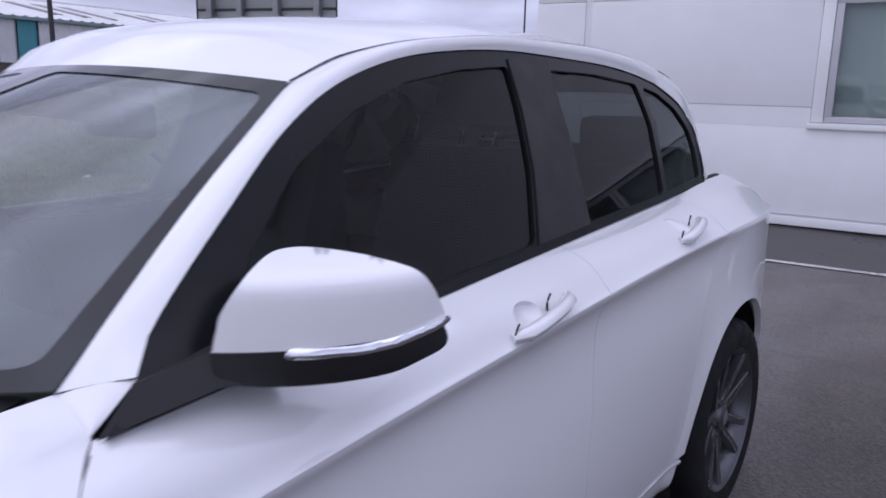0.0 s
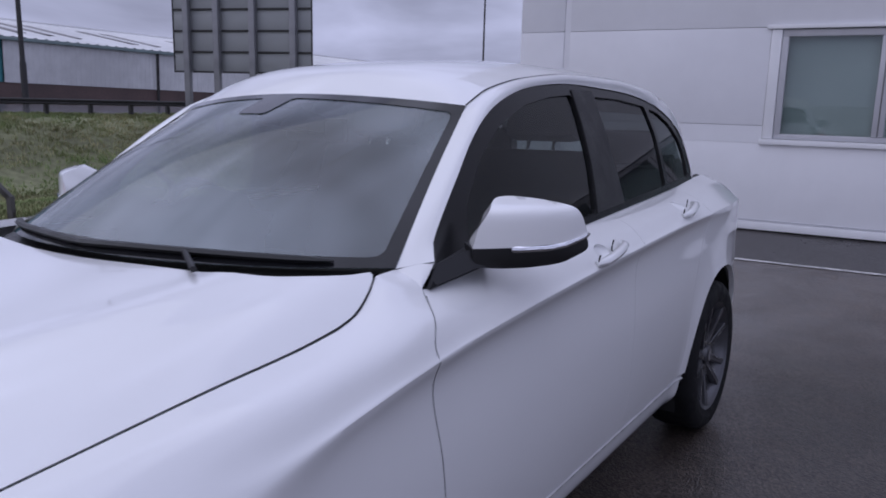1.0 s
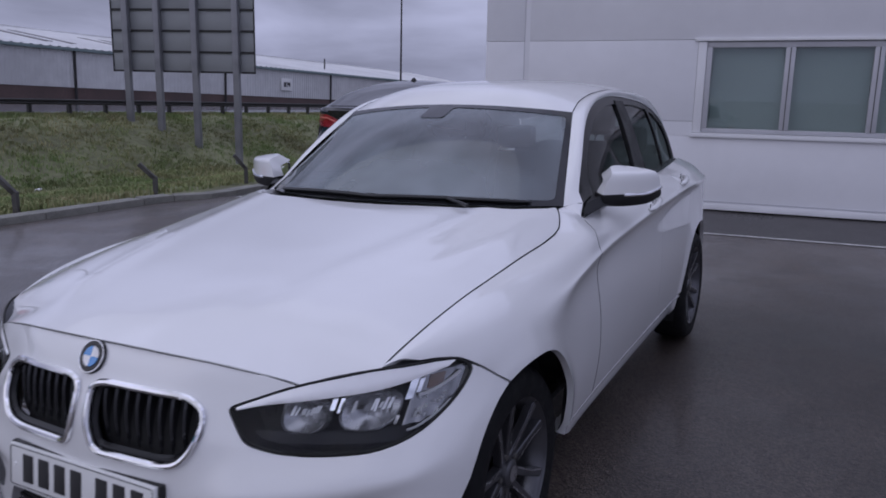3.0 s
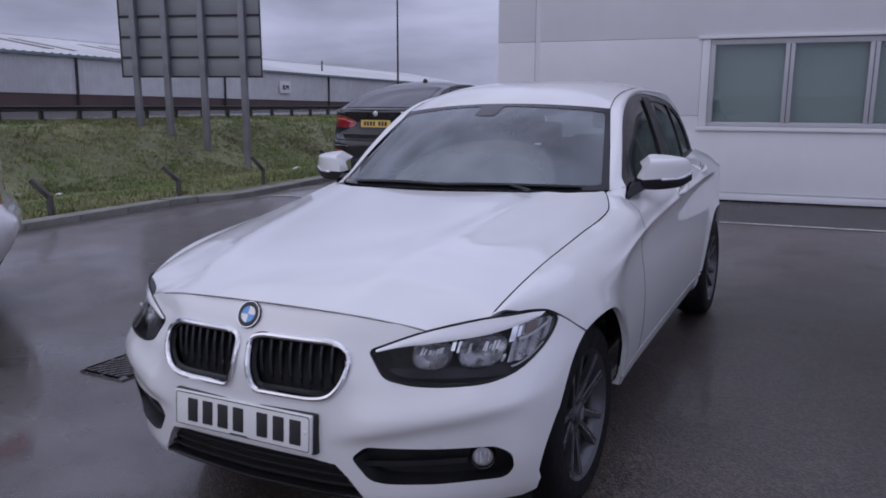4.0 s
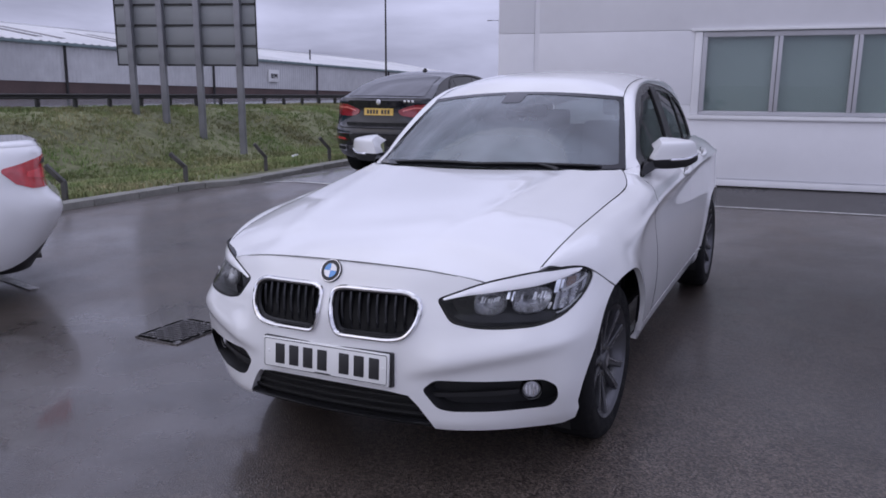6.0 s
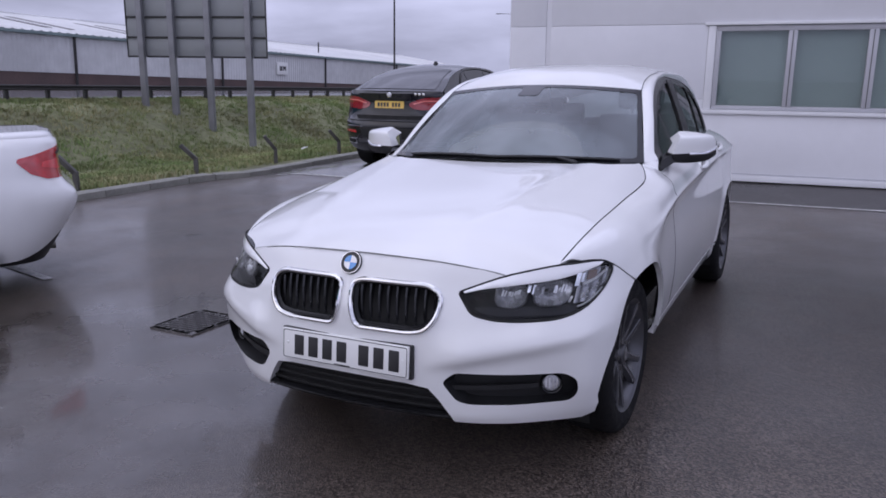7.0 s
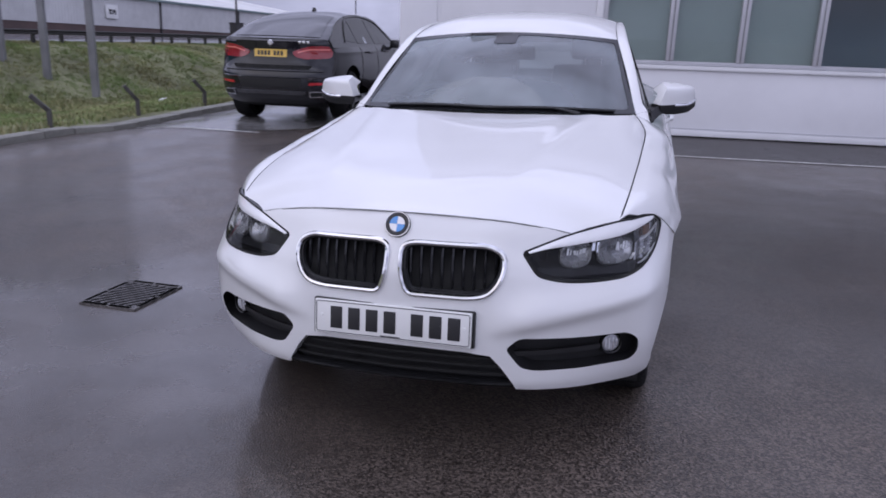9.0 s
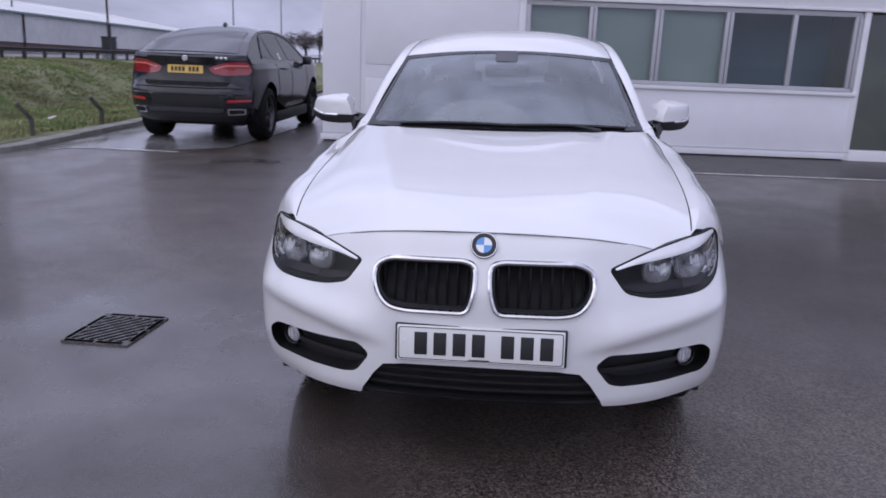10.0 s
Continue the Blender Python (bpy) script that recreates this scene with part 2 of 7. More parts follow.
def inset(outline, d):
    """The closed outline moved inwards by d."""
    q = np.array(outline, float)
    area = 0.5 * np.sum(q[:, 0] * np.roll(q[:, 1], -1) - np.roll(q[:, 0], -1) * q[:, 1])
    out = []
    for i in range(len(q)):
        a, b = q[i] - q[i - 1], q[(i + 1) % len(q)] - q[i]
        na, nb = np.array((-a[1], a[0])) / (np.linalg.norm(a) + 1e-9), np.array((-b[1], b[0])) / (np.linalg.norm(b) + 1e-9)
        v = na + nb
        v = v / max(0.5, np.dot(v, v) / 2)
        out.append(tuple(q[i] + v * d * (1 if area > 0 else -1)))
    return out


def panel(outline, lift, step=0.03, holes=(), rim=0.012, facing=(0, 0, 1), mirror=False, edge=None, inward=None, sink=None):
    """A sheet over a flat outline, lifted into space by lift(u, v), with its rim turned inwards."""
    from mathutils.geometry import delaunay_2d_cdt
    loops = [spaced(outline, edge or step)] + [spaced(h, edge or step) for h in holes]
    q = np.array(loops[0])
    lo, hi = q.min(0), q.max(0)
    gu, gv = np.meshgrid(np.arange(lo[0] + step / 2, hi[0], step), np.arange(lo[1] + step / 2, hi[1], step))
    gu = gu + (np.arange(gu.shape[0]) % 2)[:, None] * step / 2
    gu, gv = gu.ravel(), gv.ravel()
    keep = within(loops[0], gu, gv)
    for h in loops[1:]:
        keep &= ~within(h, gu, gv)
    rimpts = np.array([p for loop in loops for p in loop])
    for i in np.nonzero(keep)[0]:
        if np.min((rimpts[:, 0] - gu[i]) ** 2 + (rimpts[:, 1] - gv[i]) ** 2) < (0.5 * step) ** 2:
            keep[i] = False
    verts, edges = [], []
    for loop in loops:
        s = len(verts)
        verts += loop
        edges += [(s + i, s + (i + 1) % len(loop)) for i in range(len(loop))]
    verts += list(zip(gu[keep], gv[keep]))
    vs, _, fs, *_ = delaunay_2d_cdt([Vector(map(float, p)) for p in verts], edges, [], 0, 1e-6)
    cx = np.array([sum(vs[i][0] for i in f) / len(f) for f in fs])
    cy = np.array([sum(vs[i][1] for i in f) / len(f) for f in fs])
    ok = within(loops[0], cx, cy)
    for h in loops[1:]:
        ok &= ~within(h, cx, cy)
    bm = bmesh.new()
    sx = -1 if mirror else 1
    made = []
    in_hole = {tuple(round(c, 3) for c in lift(*p)) for loop in loops[1:] for p in loop}
    for p in vs:
        x, y, z = lift(p[0], p[1])
        made.append(bm.verts.new((sx * x, y, z)))
    for f, good in zip(fs, ok):
        if good:
            try:
                bm.faces.new([made[i] for i in f])
            except ValueError:
                pass
    for v in [v for v in bm.verts if not v.link_faces]:
        bm.verts.remove(v)
    face_out(bm, Vector((sx * facing[0], facing[1], facing[2])))
    if rim:
        bm.normal_update()
        border = [e for e in bm.edges if len(e.link_faces) == 1]
        down = {v: v.normal.copy() for e in border for v in e.verts}
        got = bmesh.ops.extrude_edge_only(bm, edges=border)["geom"]
        old = list(down)
        tops = [v for v in got if isinstance(v, bmesh.types.BMVert)]
        where = {tuple(round(c, 6) for c in v.co): down[v] for v in old}
        for v in tops:
            n_ = where.get(tuple(round(c, 6) for c in v.co))
            if n_ is not None:
                if sink is not None and (round(sx * v.co.x, 3), round(v.co.y, 3), round(v.co.z, 3)) in in_hole:
                    v.co += Vector(sink) * rim
                    continue
                v.co -= n_ * rim if inward is None else Vector((-sx * inward[0], -inward[1], -inward[2])) * rim
    return bm


def face_out(bm, way):
    """Turns all the faces so that they look along way on the whole."""
    bm.normal_update()
    if sum((f.normal.dot(way) * f.calc_area() for f in bm.faces), 0.0) < 0:
        bmesh.ops.reverse_faces(bm, faces=bm.faces[:])
    bm.normal_update()


def sheet(rows, facing=(0, 0, 1), thick=0.0, mirror=False):
    """A sheet through rows of points."""
    bm = bmesh.new()
    s = -1 if mirror else 1
    g = [[bm.verts.new((s * p[0], p[1], p[2])) for p in r] for r in rows]
    for a, b in zip(g, g[1:]):
        for i in range(len(a) - 1):
            bm.faces.new((a[i], a[i + 1], b[i + 1], b[i]))
    face_out(bm, Vector((s * facing[0], facing[1], facing[2])))
    if thick:
        bmesh.ops.solidify(bm, geom=bm.faces[:], thickness=thick)
    return bm


def prism(outline, y0, y1, plane="xz"):
    """A slab of a flat outline."""
    bm = bmesh.new()
    put = {"xz": lambda p, d: (p[0], d, p[1]), "xy": lambda p, d: (p[0], p[1], d), "yz": lambda p, d: (d, p[0], p[1])}[plane]
    a = [bm.verts.new(put(p, y0)) for p in outline]
    b = [bm.verts.new(put(p, y1)) for p in outline]
    for i in range(len(a)):
        j = (i + 1) % len(a)
        bm.faces.new((a[i], a[j], b[j], b[i]))
    bm.faces.new(list(reversed(a)))
    bm.faces.new(b)
    bmesh.ops.recalc_face_normals(bm, faces=bm.faces[:])
    return bm


def smooth(pts):
    """A monotone cubic through (key, value) pairs."""
    k = [float(p[0]) for p in pts]
    v = [float(p[1]) for p in pts]
    n = len(k)
    d = [(v[i + 1] - v[i]) / (k[i + 1] - k[i]) for i in range(n - 1)]
    m = [d[0]] + [0.0 if d[i - 1] * d[i] <= 0 else 2 * d[i - 1] * d[i] / (d[i - 1] + d[i]) for i in range(1, n - 1)] + [d[-1]]

    def f(t):
        if t <= k[0]:
            return v[0] + m[0] * (t - k[0])
        if t >= k[-1]:
            return v[-1] + m[-1] * (t - k[-1])
        i = 0
        while t > k[i + 1]:
            i += 1
        h = k[i + 1] - k[i]
        s = (t - k[i]) / h
        return ((2 * s ** 3 - 3 * s ** 2 + 1) * v[i] + (s ** 3 - 2 * s ** 2 + s) * h * m[i]
                + (3 * s ** 2 - 2 * s ** 3) * v[i + 1] + (s ** 3 - s ** 2) * h * m[i + 1])
    return f


# ---- shape of the white hatchback: x half width, y behind the nose, z up ----
NOSE_X = (0.0, 0.25, 0.41, 0.54, 0.691, 0.780, 0.828, 0.866)
NOSE = [(0.20, (0.06, 0.07, 0.10, 0.155, 0.28, 0.39, 0.48, 0.60)),
        (0.30, (-0.005, 0.01, 0.04, 0.10, 0.215, 0.300, 0.405, 0.55)),
        (0.42, (-0.02, -0.005, 0.035, 0.093, 0.188, 0.258, 0.365, 0.52)),
        (0.52, (-0.015, 0.00, 0.035, 0.090, 0.176, 0.256, 0.362, 0.53)),
        (0.62, (-0.01, 0.01, 0.055, 0.113, 0.205, 0.315, 0.43, 0.59)),
        (0.72, (0.02, 0.045, 0.095, 0.148, 0.268, 0.41, 0.545, 0.72)),
        (0.80, (0.058, 0.083, 0.130, 0.185, 0.305, 0.48, 0.615, 0.80)),
        (0.88, (0.14, 0.165, 0.21, 0.27, 0.40, 0.58, 0.72, 0.90))]
nose_rows = [(z, smooth(list(zip(NOSE_X, ys)))) for z, ys in NOSE]


def nose_y(x, z):
    """Depth of the nose behind the foremost point, by width and height, with the creases of the bumper."""
    a = abs(x)
    y = smooth([(k, f(a)) for k, f in nose_rows])(z)
    if a > 0.28:
        ramp = min(1.0, (a - 0.28) / 0.14) * min(1.0, max(0.0, (0.86 - a) / 0.08))
        d = z - 0.488 - 0.20 * (a - 0.37)
        y -= 0.024 * ramp * math.exp(-(d / (0.070 if d > 0 else 0.028)) ** 2)
    return y


half_width = smooth([(0.28, 0.690), (0.45, 0.792), (0.60, 0.848), (0.765, 0.873), (0.95, 0.867), (1.2, 0.856), (1.6, 0.846), (2.4, 0.842), (3.0, 0.842), (3.45, 0.847), (3.8, 0.810), (4.05, 0.720), (4.22, 0.59), (4.3, 0.5)])
crease_z = smooth([(0.28, 0.66), (0.6, 0.735), (0.95, 0.805), (1.2, 0.845), (1.6, 0.882), (2.2, 0.910), (3.0, 0.938), (3.6, 0.944), (4.2, 0.92)])
undercut = smooth([(0.75, 0.0), (0.95, 0.004), (1.10, 0.008), (1.3, 0.013), (1.6, 0.018), (3.0, 0.018), (3.5, 0.006), (4.0, 0.0), (4.3, 0.0)])
hood_mid = smooth([(0.06, 0.815), (0.16, 0.858), (0.30, 0.895), (0.6, 0.945), (0.9, 0.985), (1.2, 1.026), (1.4, 1.054), (1.6, 1.075)])
hood_edge = smooth([(0.5, 0.0), (0.62, 0.001), (0.8, 0.010), (1.0, 0.024), (1.2, 0.042), (1.35, 0.047), (1.5, 0.048)])
hood_fall = smooth([(0.06, 0.19), (0.165, 0.19), (0.30, 0.114), (0.5, 0.083), (0.8, 0.067), (1.1, 0.053), (1.4, 0.042), (1.6, 0.04)])
seam_x = smooth([(0.28, 0.664), (0.30, 0.672), (0.5, 0.694), (0.8, 0.710), (1.1, 0.720), (1.28, 0.724), (1.343, 0.719), (1.40, 0.701), (1.45, 0.677), (1.526, 0.671)])
belt_x = smooth([(1.526, 0.741), (1.6, 0.740), (2.14, 0.725), (2.6, 0.701), (3.25, 0.668), (3.6, 0.651), (3.8, 0.640), (4.05, 0.60), (4.22, 0.54), (4.3, 0.42)])
belt_z = smooth([(1.526, 0.974), (2.14, 0.995), (2.6, 1.007), (3.25, 1.023), (3.6, 1.040), (3.8, 1.042), (4.05, 1.012), (4.3, 0.985)])
shoulder = smooth([(0.28, 0.006), (0.45, 0.02), (0.7, 0.038), (1.0, 0.032), (1.4, 0.022), (1.7, 0.014), (2.9, 0.014), (3.5, 0.014), (4.3, 0.010)])


def hood_z(x, y):
    a = abs(x)
    ridge = 0.28 + 0.17 * y
    return hood_mid(y) - hood_fall(y) * (a / 0.7) ** (2.4 + 1.5 * min(1.0, max(0.0, (y - 0.25) / 0.35))) - hood_edge(y) * max(0.0, (a - 0.60) / 0.13) ** 2 + 0.007 * math.exp(-((a - ridge) / 0.045) ** 2) * min(1.0, max(0.0, (y - 0.1) * 5))


def top_edge(y, door=False):
    """Upper edge of the side: the bonnet's seam up to the screen's corner, then the window line."""
    if y < 1.526 and not door:
        return seam_x(y), min(1.008, hood_z(seam_x(y), y))
    return belt_x(y), belt_z(y)


side_cache = {}


def side_keys(y, door=False):
    key = (round(y, 4), door)
    if key not in side_cache:
        w, zc, cut = half_width(y), crease_z(y), undercut(y)
        tx, tz = top_edge(y, door)
        low = zc - 0.062
        mx, mz, dx, dz = (w + tx) / 2, (zc + tz) / 2, tx - w, tz - zc
        n_ = math.hypot(dx, dz)
        s_ = shoulder(y)
        sx, sz = mx + dz / n_ * s_, mz - dx / n_ * s_
        k = [(w - 0.105, 0.205), (w - 0.052, 0.262), (w - 0.034, 0.335), (w - 0.022, 0.352), (w - 0.002, 0.352 + (low - 0.352) * 0.33), (w - 0.002, 0.352 + (low - 0.352) * 0.66),
             (w - cut, low), (w, zc), (w + (sx - w) * 0.25, zc + (sz - zc) * 0.22), (sx, sz), (tx, tz)]
        f = min(1.0, max(0.0, (y - 0.70) / 0.45))
        f = f * f * (3 - 2 * f)
        if f < 1:
            base = tz - 0.21
            q_ = min(1.0, max(0.0, (y - 0.50) / 0.35))
            soft_ = [k[0], k[1], k[2], k[3], (w - 0.002, 0.352 + (base - 0.352) * 0.40), (w, 0.352 + (base - 0.352) * 0.75)]
            for a in (0, 26, 52, 74, 90):
                c_, s__ = math.cos(radians(a)), math.sin(radians(a))
                soft_.append((tx + (w - tx) * c_ ** (0.74 + 0.18 * q_), base + (tz - base) * s__ ** (0.86 + 0.14 * q_)))
            k = [(p[0] + (q[0] - p[0]) * f, p[1] + (q[1] - p[1]) * f) for p, q in zip(soft_, k)]
        side_cache[key] = k
    return side_cache[key]


def side(y, v, door=False):
    """A point of the body side: v runs from the underside of the sill (0) to the window line or bonnet seam (10)."""
    k = side_keys(y, door)
    i = min(9, max(0, int(v)))
    s = min(1.0, max(0.0, v - i))
    p0, p1, p2, p3 = k[max(0, i - 1)], k[i], k[i + 1], k[min(10, i + 2)]
    crisp = 0.85 * min(1.0, max(0.0, (y - 0.95) / 0.2))
    out = []
    for c in (0, 1):
        d1, d2 = (p2[c] - p0[c]) / (2 if i else 1), (p3[c] - p1[c]) / (2 if i < 9 else 1)
        if i == 6:
            d2 += (p2[c] - p1[c] - d2) * crisp
        elif i == 7:
            d1 += (p2[c] - p1[c] - d1) * crisp
        out.append((2 * s ** 3 - 3 * s * s + 1) * p1[c] + (s ** 3 - 2 * s * s + s) * d1 + (3 * s * s - 2 * s ** 3) * p2[c] + (s ** 3 - s * s) * d2)
    x, z = out
    for cy, r in ((0.735, 0.385), (3.45, 0.39)):
        d = math.hypot(y - cy, z - 0.325)
        if r - 0.02 < d < r + 0.10:
            x += 0.010 * math.exp(-((d - r) / 0.035) ** 2)
    return x, y, z


def v_at(y, z, door=False):
    lo, hi = 0.0, 10.0
    for _ in range(22):
        mid = (lo + hi) / 2
        if side(y, mid, door)[2] < z:
            lo = mid
        else:
            hi = mid
    return lo


def glass_x(y, z):
    """The plane of the side windows, leaning in, with a slight swell, drawn in towards the front pillar."""
    drawn = 0.09 * max(0.0, 2.25 - y) ** 2 * min(1.0, max(0.0, (z - 0.985) / 0.07))
    return 0.751 - drawn + 0.041 * (1.555 - y) - 0.40 * (z - 0.99) + 0.02 * max(0.0, (z - 0.99)) * max(0.0, (1.42 - z)) * 8
# ---- the yard, the bank and what stands round them ----
def tarmac_material():
    """Wet tarmac: dark chippings under a broken film of water, with one smooth shallow pool by the drain."""
    m = bpy.data.materials.new("wet_tarmac")
    m.use_nodes = True
    n, l = m.node_tree.nodes, m.node_tree.links
    b = n["Principled BSDF"]
    co = n.new("ShaderNodeTexCoord")

    def tex(scale, detail, rough=0.6):
        t = n.new("ShaderNodeTexNoise")
        t.inputs["Scale"].default_value, t.inputs["Detail"].default_value, t.inputs["Roughness"].default_value = scale, detail, rough
        l.new(co.outputs["Object"], t.inputs["Vector"])
        return t.outputs["Fac"]

    def span(src, a, b_, c, d):
        r = n.new("ShaderNodeMapRange")
        for key, val in zip(("From Min", "From Max", "To Min", "To Max"), (a, b_, c, d)):
            r.inputs[key].default_value = val
        l.new(src, r.inputs["Value"])
        return r.outputs["Result"]

    def maths(op, a, b_):
        r = n.new("ShaderNodeMath")
        r.operation = op
        for i, v in enumerate((a, b_)):
            if isinstance(v, (int, float)):
                r.inputs[i].default_value = v
            else:
                l.new(v, r.inputs[i])
        return r.outputs["Value"]

    def blot(x, y, rx, ry, fray, scale, soft):
        """A patch with a frayed edge: 1 inside, 0 outside."""
        place = n.new("ShaderNodeMapping")
        place.vector_type = "TEXTURE"
        place.inputs["Location"].default_value = (x, y, 0)
        place.inputs["Scale"].default_value = (rx, ry, 50)
        l.new(co.outputs["Object"], place.inputs["Vector"])
        far = n.new("ShaderNodeVectorMath")
        far.operation = "LENGTH"
        l.new(place.outputs["Vector"], far.inputs[0])
        return span(maths("ADD", far.outputs["Value"], maths("MULTIPLY", maths("SUBTRACT", tex(scale, 5.0, 0.65), 0.5), fray)), 1 - soft, 1 + soft, 1.0, 0.0)

    stones = n.new("ShaderNodeTexVoronoi")
    stones.inputs["Scale"].default_value = 135.0
    l.new(co.outputs["Object"], stones.inputs["Vector"])
    speck = n.new("ShaderNodeSeparateColor")
    l.new(stones.outputs["Color"], speck.inputs["Color"])
    streak = tex(2.3, 5.0)
    # one patch beside the parked car: darker colour, less film, weaker coat
    dark_patch = blot(2.45, 3.45, 1.60, 2.65, 0.8, 0.9, 0.30)
    pool = blot(-1.90, 0.20, 1.55, 1.60, 1.1, 1.7, 0.26)
    film = maths("MULTIPLY", maths("MAXIMUM", pool, span(tex(0.55, 5.0, 0.62), 0.42, 0.64, 0.0, 0.80)), span(dark_patch, 0.0, 1.0, 1.0, 0.5))
    # chippings and the binder between them
    base = n.new("ShaderNodeMix")
    base.data_type = "RGBA"
    base.inputs["A"].default_value, base.inputs["B"].default_value = (0.076, 0.060, 0.050, 1), (0.050, 0.041, 0.035, 1)
    l.new(film, base.inputs["Factor"])
    chip = maths("POWER", span(speck.outputs["Red"], 0.0, 1.0, 0.50, 1.55), 1.8)
    calm = maths("MULTIPLY", pool, 0.8)
    chip = maths("ADD", maths("MULTIPLY", chip, maths("SUBTRACT", 1.0, calm)), maths("MULTIPLY", calm, 1.15))
    shade = maths("MULTIPLY", chip, span(streak, 0.3, 0.7, 0.72, 1.28))
    mottle = span(tex(1.25, 6.0, 0.68), 0.36, 0.62, 0.42, 1.0)
    shade = maths("MULTIPLY", shade, span(dark_patch, 0.0, 1.0, 1.0, 0.48))
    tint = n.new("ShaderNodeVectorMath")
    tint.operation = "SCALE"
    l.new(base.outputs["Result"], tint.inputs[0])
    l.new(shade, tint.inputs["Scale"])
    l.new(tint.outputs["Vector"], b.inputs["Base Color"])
    l.new(maths("ADD", span(film, 0.0, 1.0, 0.42, 0.26), span(streak, 0.3, 0.7, -0.05, 0.06)), b.inputs["Roughness"])
    b.inputs["Specular IOR Level"].default_value, b.inputs["Coat IOR"].default_value = 0.5, 1.48
    l.new(maths("MULTIPLY", maths("MULTIPLY", mottle, span(film, 0.0, 1.0, 0.62, 1.0)), span(dark_patch, 0.0, 1.0, 1.0, 0.62)), b.inputs["Coat Weight"])
    l.new(maths("SUBTRACT", span(film, 0.0, 1.0, 0.17, 0.13), maths("MULTIPLY", pool, 0.045)), b.inputs["Coat Roughness"])
    relief = n.new("ShaderNodeBump")
    relief.inputs["Distance"].default_value = 0.004
    l.new(span(film, 0.0, 1.0, 0.85, 0.30), relief.inputs["Strength"])
    l.new(stones.outputs["Distance"], relief.inputs["Height"])
    l.new(relief.outputs["Normal"], b.inputs["Normal"])
    ripple = n.new("ShaderNodeBump")
    ripple.inputs["Distance"].default_value = 0.004
    l.new(maths("MULTIPLY", span(film, 0.0, 1.0, 0.26, 0.08), maths("SUBTRACT", 1.0, maths("MULTIPLY", pool, 0.9))), ripple.inputs["Strength"])
    l.new(speck.outputs["Green"], ripple.inputs["Height"])
    l.new(ripple.outputs["Normal"], b.inputs["Coat Normal"])
    return m


TARMAC = tarmac_material()
CONCRETE = material("pale_kerb_concrete", (0.225, 0.222, 0.198), 0.8, 0, 2.2, 0.38, 0.5, 120, fine=0.5, fine_scale=40)
PALE_WET_BAY = material("pale_wet_bay", (0.19, 0.185, 0.185), 0.17, 0, 1.2, 0.35, 0.1, 60, fine=0.4, fine_scale=25)
LINE_PAINT = material("worn_white_line_paint", (0.55, 0.54, 0.53), 0.5, 0, 8, 0.4, 0.3, 150, fine=1.0, fine_scale=45)
GRASS_SOIL = material("winter_turf", (0.190, 0.196, 0.116), 0.95, 0, 0.5, 0.35, 0.8, 25, spec=0.05, fine=0.7, fine_scale=7)
CLADDING = material("white_wall_cladding", (0.77, 0.77, 0.80), 0.45, 0, 0.7, 0.05, 0.03, 30, fine=0.3, fine_scale=5)
WHITE_TRIM = material("white_metal_trim", (0.78, 0.78, 0.80), 0.40, 0, 2, 0.05)
FRAME_GREY = material("grey_window_frame", (0.50, 0.50, 0.53), 0.4, 0.2, 4, 0.06)
PLINTH = material("dark_plinth", (0.10, 0.10, 0.10), 0.8, 0, 3, 0.3, 0.4, 60)
WINDOW_GLASS = pane_material("office_window_glass", (0.88, 0.93, 0.92))
BLIND = material("pale_green_blind", (0.56, 0.61, 0.62), 0.85, 0, 1.5, 0.06, 0.1, 90)
HALL = material("dim_entrance_hall", (0.46, 0.43, 0.36), 0.8, 0, 0.8, 0.3)
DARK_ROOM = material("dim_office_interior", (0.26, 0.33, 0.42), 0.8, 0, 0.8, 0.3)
SIGN_GREY = material("grey_sign_back", (0.30, 0.31, 0.32), 0.55, 0.3, 0.8, 0.10, 0.05, 30)
GALV = material("galvanised_steel", (0.26, 0.26, 0.28), 0.55, 0.5, 2.5, 0.15, 0.08, 80)
DARK_STEEL = material("dark_weathered_steel", (0.045, 0.043, 0.043), 0.75, 0.2, 5, 0.3, 0.3, 70)
SHED_WHITE = material("weathered_white_sheeting", (0.62, 0.62, 0.62), 0.6, 0, 0.25, 0.12, fine=0.4, fine_scale=2.0)
SHED_TEAL = material("teal_sheeting", (0.06, 0.25, 0.28), 0.6, 0, 0.4, 0.12)
SHED_ROOF = material("pale_roof_sheeting", (0.66, 0.66, 0.66), 0.6, 0, 0.2, 0.12, fine=0.4, fine_scale=1.5)
SHED_BRICK = material("dark_brown_brick", (0.115, 0.080, 0.074), 0.85, 0, 0.6, 0.3, 0.3, 8, fine=0.5, fine_scale=10)
POST = material("weathered_post", (0.10, 0.095, 0.09), 0.7, 0.3, 6, 0.4, 0.3, 60)
SHAFT_SHADE = material("shaft_shade_black", (0.004, 0.004, 0.004), 1.0, 0, 20, 0.2, spec=0.0)
IRON_WORN = material("worn_cast_iron", (0.105, 0.098, 0.096), 0.26, 0.2, 20, 0.3, 0.3, 150)
ROAD = material("wet_road_asphalt", (0.06, 0.058, 0.056), 0.22, 0, 0.5, 0.2, 0.1, 90, coat=0.6)
LITTER = material("white_litter", (0.75, 0.75, 0.75), 0.6, 0, 10, 0.1)

APRON = material("damp_grey_paving", (0.060, 0.056, 0.056), 0.36, 0, 1.5, 0.3, 0.3, 90, fine=0.5, fine_scale=30)
SLOPE = math.tan(radians(1.6))


